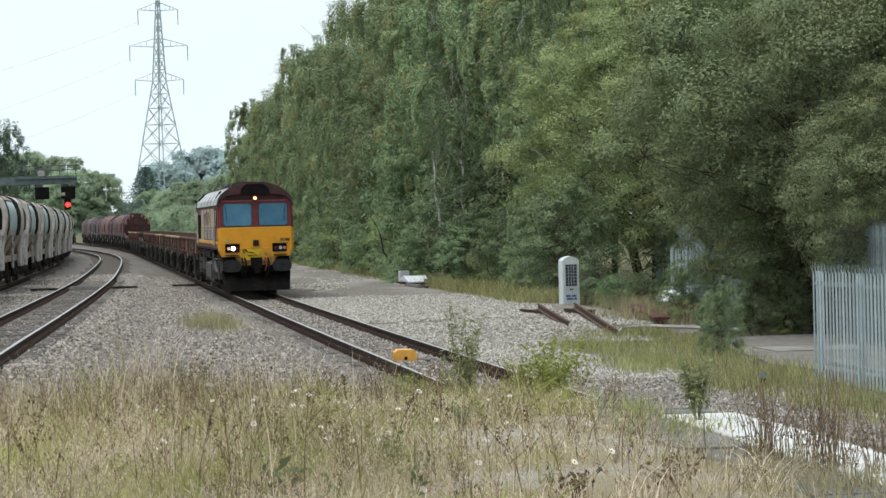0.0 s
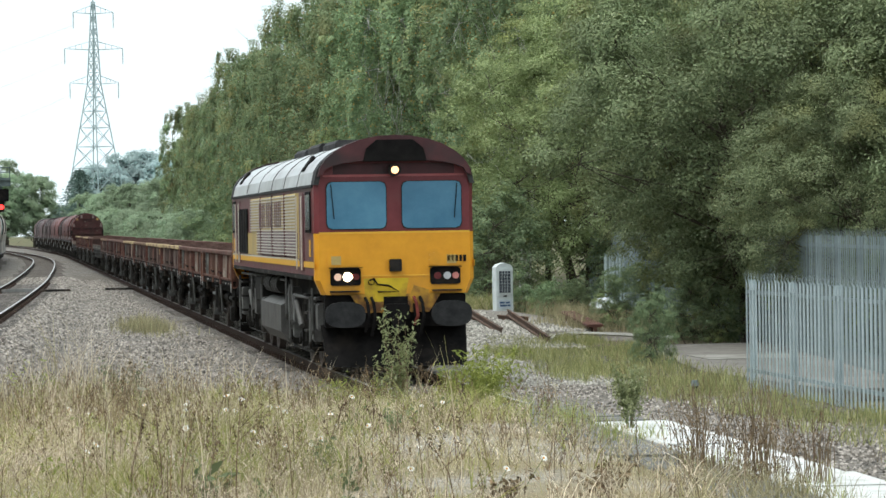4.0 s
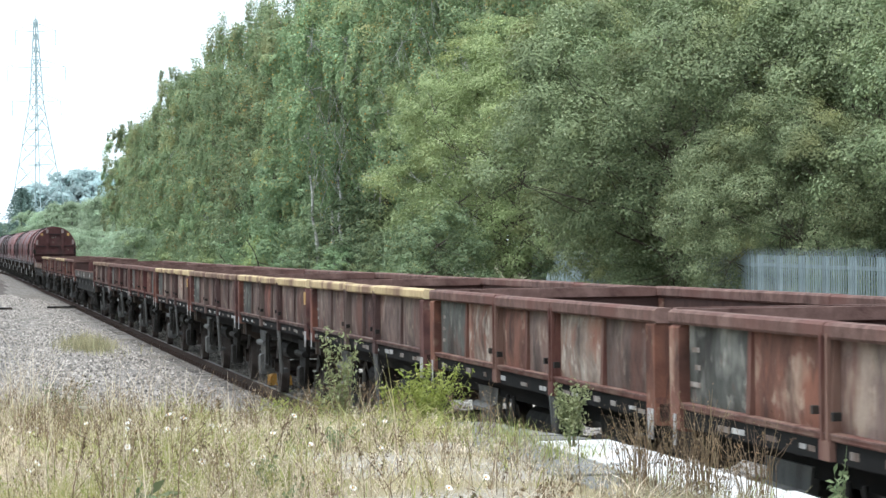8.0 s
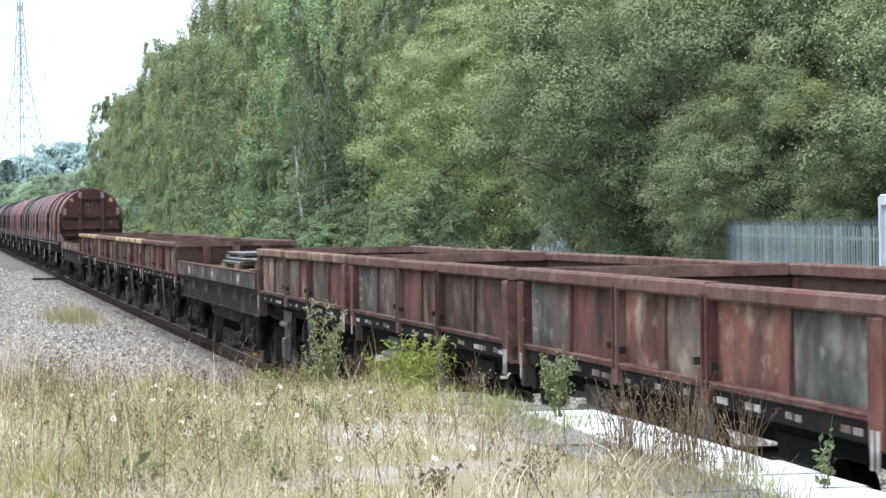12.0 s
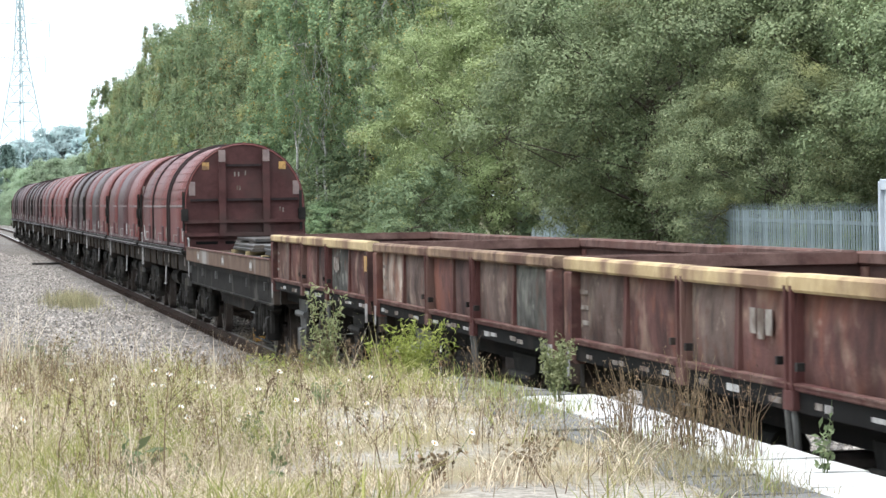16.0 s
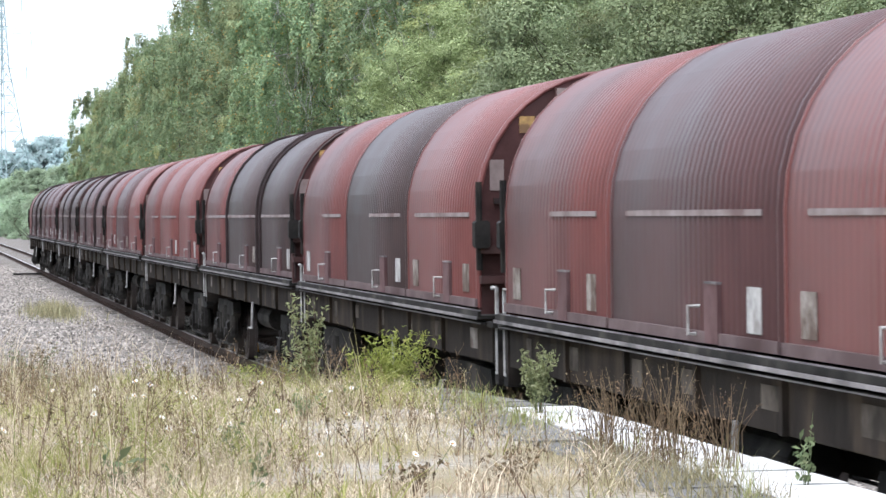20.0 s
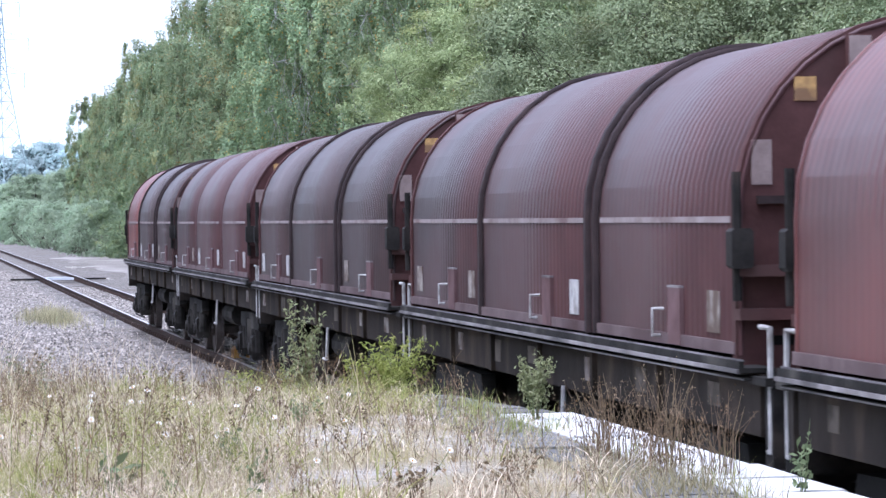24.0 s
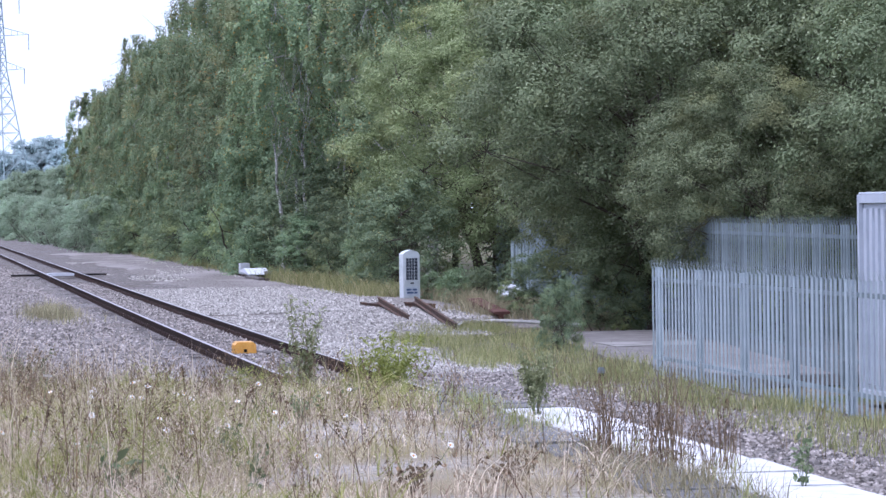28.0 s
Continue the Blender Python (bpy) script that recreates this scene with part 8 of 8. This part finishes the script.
def hopper_wagon():
    v = thing("hopper_wagon", "dusty teal and tan bogie hopper wagon, standing", "wagon", "standing hopper train")
    h = 9.2
    y0, y1 = -7.4, 7.4
    prof = [(-1.3, 2.0), (1.3, 2.0), (1.38, 2.3), (1.4, 2.7), (1.36, 3.0), (1.25, 3.26), (1.06, 3.45), (0.8, 3.55), (-0.8, 3.55), (-1.06, 3.45), (-1.25, 3.26), (-1.36, 3.0),
            (-1.4, 2.7), (-1.38, 2.3)]
    body_ = part("hopper_body", M().prism(prof, y0, y1), HOP_UP, v, "curved teal hopper side", True)
    rim = [(x * 1.045, z + (0.07 if z > 3 else 0)) for x, z in prof]
    inside = [(x * 0.95, 2.1 if z < 2.1 else z - (0.08 if z > 3 else 0)) for x, z in prof]
    # black plates put the shade on the wagon ends into the colour
    for e0, e1 in ((y0 - 0.3, y0 + 1.6), (y1 - 2.6, y1 + 0.3)):
        part("end_rim", M().prism(rim, e0, e1), HOP_RIM, body_, "dusty tan end rim")
        part("end_recess", M().prism(inside, e0 - 0.012, e0 + 0.1), BLACK, body_, "black plate in place of the end wall's shade")
        part("rim_shade", M().prism([(x * 1.04, z + (0.06 if z > 3 else 0)) for x, z in prof], e0 - 0.5, e0 - 0.02), STEEL_DARK, body_) if e0 > 0 else None
    # black bands in place of the shaded gaps between the bodies
    for yy in (y0 + 2.4, y1 - 4.6):
        part("dark_seam", M().prism([(x * 1.032, z + (0.06 if z > 3.2 else 0)) for x, z in prof], yy, yy + 0.9), BLACK, body_)
    part("top_band", M().prism([(-1.0, 3.5), (-1.2, 3.39), (-1.17, 3.3), (1.17, 3.3), (1.2, 3.39), (1.0, 3.5), (0.9, 3.57), (-0.9, 3.57)], y0 + 3.75, y1 - 4.65), HOP_LOW, body_)
    for a, b in ((y0 - 0.2, -2.6), (-2.4, 2.4), (2.6, y1 + 0.2)):
        lo = M()
        lo.add([(-1.36, a, 1.996), (1.36, a, 1.996), (1.36, b, 1.996), (-1.36, b, 1.996), (-0.8, a * 0.6 + b * 0.4, 0.9), (0.8, a * 0.6 + b * 0.4, 0.9), (0.8, a * 0.4 + b * 0.6, 0.9), (-0.8, a * 0.4 + b * 0.6, 0.9)],
               [(0, 1, 2, 3), (7, 6, 5, 4), (0, 4, 5, 1), (1, 5, 6, 2), (2, 6, 7, 3), (3, 7, 4, 0)])
        part("hopper_chute", lo, HOP_LOW, v, "dusty tan hopper slope")
    for s in (-1, 1):
        for yy in (y0 + 0.1, y1 - 0.1):
            part("stanchion", M().path([(s * 1.36, yy, 2.1), (s * 1.24, yy, 1.5), (s * 1.24, yy, 0.7)], 0.11), HOP_PALE, v)
    for s in (-1, 1):
        part("solebar", M().box(*sorted((s * 1.0, s * 1.15)), -h, h, 0.95, 1.2), HOP_LOW, v)
        for yy in (-h + 0.2, -0.1, h - 0.4):
            part("ladder", M().path([(s * 1.3, yy, 0.7), (s * 1.3, yy, 2.2)], 0.05).path([(s * 1.3, yy + 0.3, 0.7), (s * 1.3, yy + 0.3, 2.2)], 0.05), DIRTY_WHITE, v)
    for e, d in ((-h, 1), (h, -1)):
        bogie(v, e + d * 2.2, (-0.95, 0.95), 0.46, 1.0, UNDER)
        part("end_frame", M().box(-1.2, 1.2, *sorted((e - d * 0.35, e)), 0.95, 1.25), STEEL_DARK, v)
    part("centre_sill", M().box(-0.4, 0.4, -h, h, 0.7, 0.96), STEEL_DARK, v)
    return v


def along(line, y):
    return pose(line(y), y, left_z(y), 0, 0, -math.degrees(math.atan((line(y + 6) - line(y - 6)) / 12)))


n_axles = len(AXLES)
hop = hopper_wagon()
hop.matrix_basis = along(siding_x, 112)
# wagons -7 to -1 continue the train unseen, cutting low light from the left
for i in [-7, -6, -5, -4, -3, -2, -1] + [*range(1, 13)]:
    copy_thing(hop, along(siding_x, 112 + 20.2 * i))
del AXLES[n_axles:]

# ---- signal gantry ----
GAN = material("gantry_grey", (0.1, 0.13, 0.13), (0.16, 0.19, 0.19), 3, 0.7)
gan = thing("signal_gantry", "dark steel signal gantry over the tracks with a red signal", "signal gantry")
gan.matrix_basis = pose(0.1, 258, 0.22)
part("walkway", M().box(-4.4, 0.25, -0.6, 0.6, 6.35, 6.55, 0, 0.02), GAN, gan)
part("beam", M().box(-4.4, 0.25, -0.4, 0.4, 5.9, 6.35, 0, 0.02), GAN, gan)
part("mast", M().box(-7.75, -7.45, -0.15, 0.15, -0.6, 6.6), GAN, gan)
part("mast_arm", M().box(-7.75, -4.4, -0.25, 0.25, 5.9, 6.5), GAN, gan)
for yy in (-0.6, 0.6):
    for z in (7.0, 7.35):
        part("handrail", M().tube((-4.4, yy, z), (0.25, yy, z), 0.03, 0.03, 5), GAN, gan)
    for k in range(8):
        part("rail_post", M().tube((-4.3 + k * 0.64, yy, 6.5), (-4.3 + k * 0.64, yy, 7.37), 0.03, 0.03, 5), GAN, gan)
part("white_sign", M().box(-2.75, -2.2, -0.68, -0.64, 6.55, 6.95), DIRTY_WHITE, gan)
for x, lit in ((-2.55, False), (-0.55, True)):
    part("hanger", M().box(x - 0.45, x + 0.15, -0.2, 0.2, 5.2, 5.9), GAN, gan)
    hd = part("signal_head", M().box(x - 0.45, x + 0.65, -0.25, 0.25, 4.75, 5.7, 0, 0.06), BLACK, gan)
    if lit:
        part("signal_tube", M().box(x - 0.22, x + 0.3, -0.2, 0.2, 3.9, 4.75, 0, 0.06), BLACK, gan)
        part("white_plate", M().box(x - 0.45, x - 0.15, -0.3, -0.26, 5.0, 5.25), DIRTY_WHITE, gan)
        part("red_lamp", M().tube((x + 0.06, -0.2, 4.3), (x + 0.06, -0.3, 4.3), 0.2, 0.2, 18), glow("signal_red", (1.0, 0.03, 0.025), 3.0), hd, "lit red signal lamp")

# ---- pylon ----
PYL = material("pylon_steel", (0.3, 0.38, 0.39), (0.37, 0.45, 0.46), 0.5, 0.7)
pyl = thing("electricity_pylon", "tall grey lattice electricity pylon with three pairs of arms", "pylon")
pyl.matrix_basis = pose(18.75, 700, -0.5, 0, 0, 4)


def half(z):
    return 1.45 + (34 - z) * 0.19 if z < 34 else 1.45 - 1.15 * (z - 34) / 18


brace = M()
levels = [0, 6, 11.5, 16.5, 21, 25, 28.5, 31.5, 34.2, 36.6, 39, 41.4, 43.8, 46.4, 49, 51.5]
corners = ((-1, 0), (0, -1), (1, 0), (0, 1))
for cx, cy in corners:
    leg = M()
    leg.path([(cx * half(z), cy * half(z), z) for z in (0, 34, 51.5)], 0.125, 5)
    part("leg", leg, PYL, pyl)
for a, b in zip(levels, levels[1:]):
    for k in range(4):
        (ax, ay), (bx, by) = corners[k], corners[(k + 1) % 4]
        brace.tube((ax * half(a), ay * half(a), a), (bx * half(b), by * half(b), b), 0.07, 0.07, 4)
        brace.tube((bx * half(a), by * half(a), a), (ax * half(b), ay * half(b), b), 0.07, 0.07, 4)
        brace.tube((ax * half(b), ay * half(b), b), (bx * half(b), by * half(b), b), 0.07, 0.07, 4)
part("bracing", brace, PYL, pyl)
for z, w in ((34.2, 5.1), (41.4, 6.1), (49.0, 4.2)):
    arm = M()
    for s in (-1, 1):
        for yy in (-0.5, 0.5):
            arm.tube((s * half(z), yy, z), (s * w, 0, z + 0.25), 0.08, 0.06, 4)
            arm.tube((s * half(z + 1.6), yy * 0.8, z + 1.7), (s * w, 0, z + 0.3), 0.07, 0.05, 4)
        for t in (0.3, 0.55, 0.78):
            x = s * (half(z) + (w - half(z)) * t)
            arm.tube((x, 0, z + 0.1), (x, 0, z + 1.7 * (1 - t) + 0.3 * t), 0.05, 0.05, 4)
    a = part("arm", arm, PYL, pyl)
    for s in (-1, 1):
        part("insulator", M().tube((s * w, 0, z + 0.2), (s * w, 0, z - 3.0), 0.11, 0.09, 5), PYL, a)
part("earth_peak", M().tube((0, 0, 51.4), (0, 0, 52.6), 0.15, 0.05, 5), PYL, pyl)

# power lines from the pylon's arms
for x0, z0, x1, z1 in ((13.6, 31.3, -40.0, 9.0), (12.6, 38.5, -40.0, 16.0), (14.5, 46.1, -40.0, 24.0)):
    pl = thing("power_line", "thin overhead power line hanging from the pylon", "cable", "power lines")
    pl.matrix_basis = pose(x0, 700, z0)
    pts_ = [((x1 - x0) * t_ / 12, -115 * t_ / 12, (z1 - z0) * t_ / 12 - 5.0 * (t_ / 12) * (1 - t_ / 12)) for t_ in range(13)]
    part("conductor", M().path(pts_, 0.016, 4), PYL, pl)


# ---- movement ----
START, SPEED, GAIN = 115.105, 15.139, 0.1022


def front_y(t):
    return START - SPEED * t - 0.5 * GAIN * t * t


def heading(y):
    return math.degrees(BEND * max(y - BEND_Y, 0))


def motions():
    times = [i * 0.5 for i in range(57)]
    for vehicle, back in TRAIN:
        rows = []
        for t in times:
            y = front_y(t) + back
            climb = math.degrees(math.atan((main_z(y + 6) - main_z(y - 6)) / 12))
            rows.append((t, pose(main_x(y), y, main_z(y), climb, 0, heading(y))))
        walk(vehicle, rows)
    # wheels turn with the way covered, a row for each thirtieth of a second
    ticks = [i / 30 for i in range(841)]
    for o, y, r in AXLES:
        walk(o, [(t, pose(0, y, r, math.degrees((START - front_y(t)) / r))) for t in ticks])


motions()
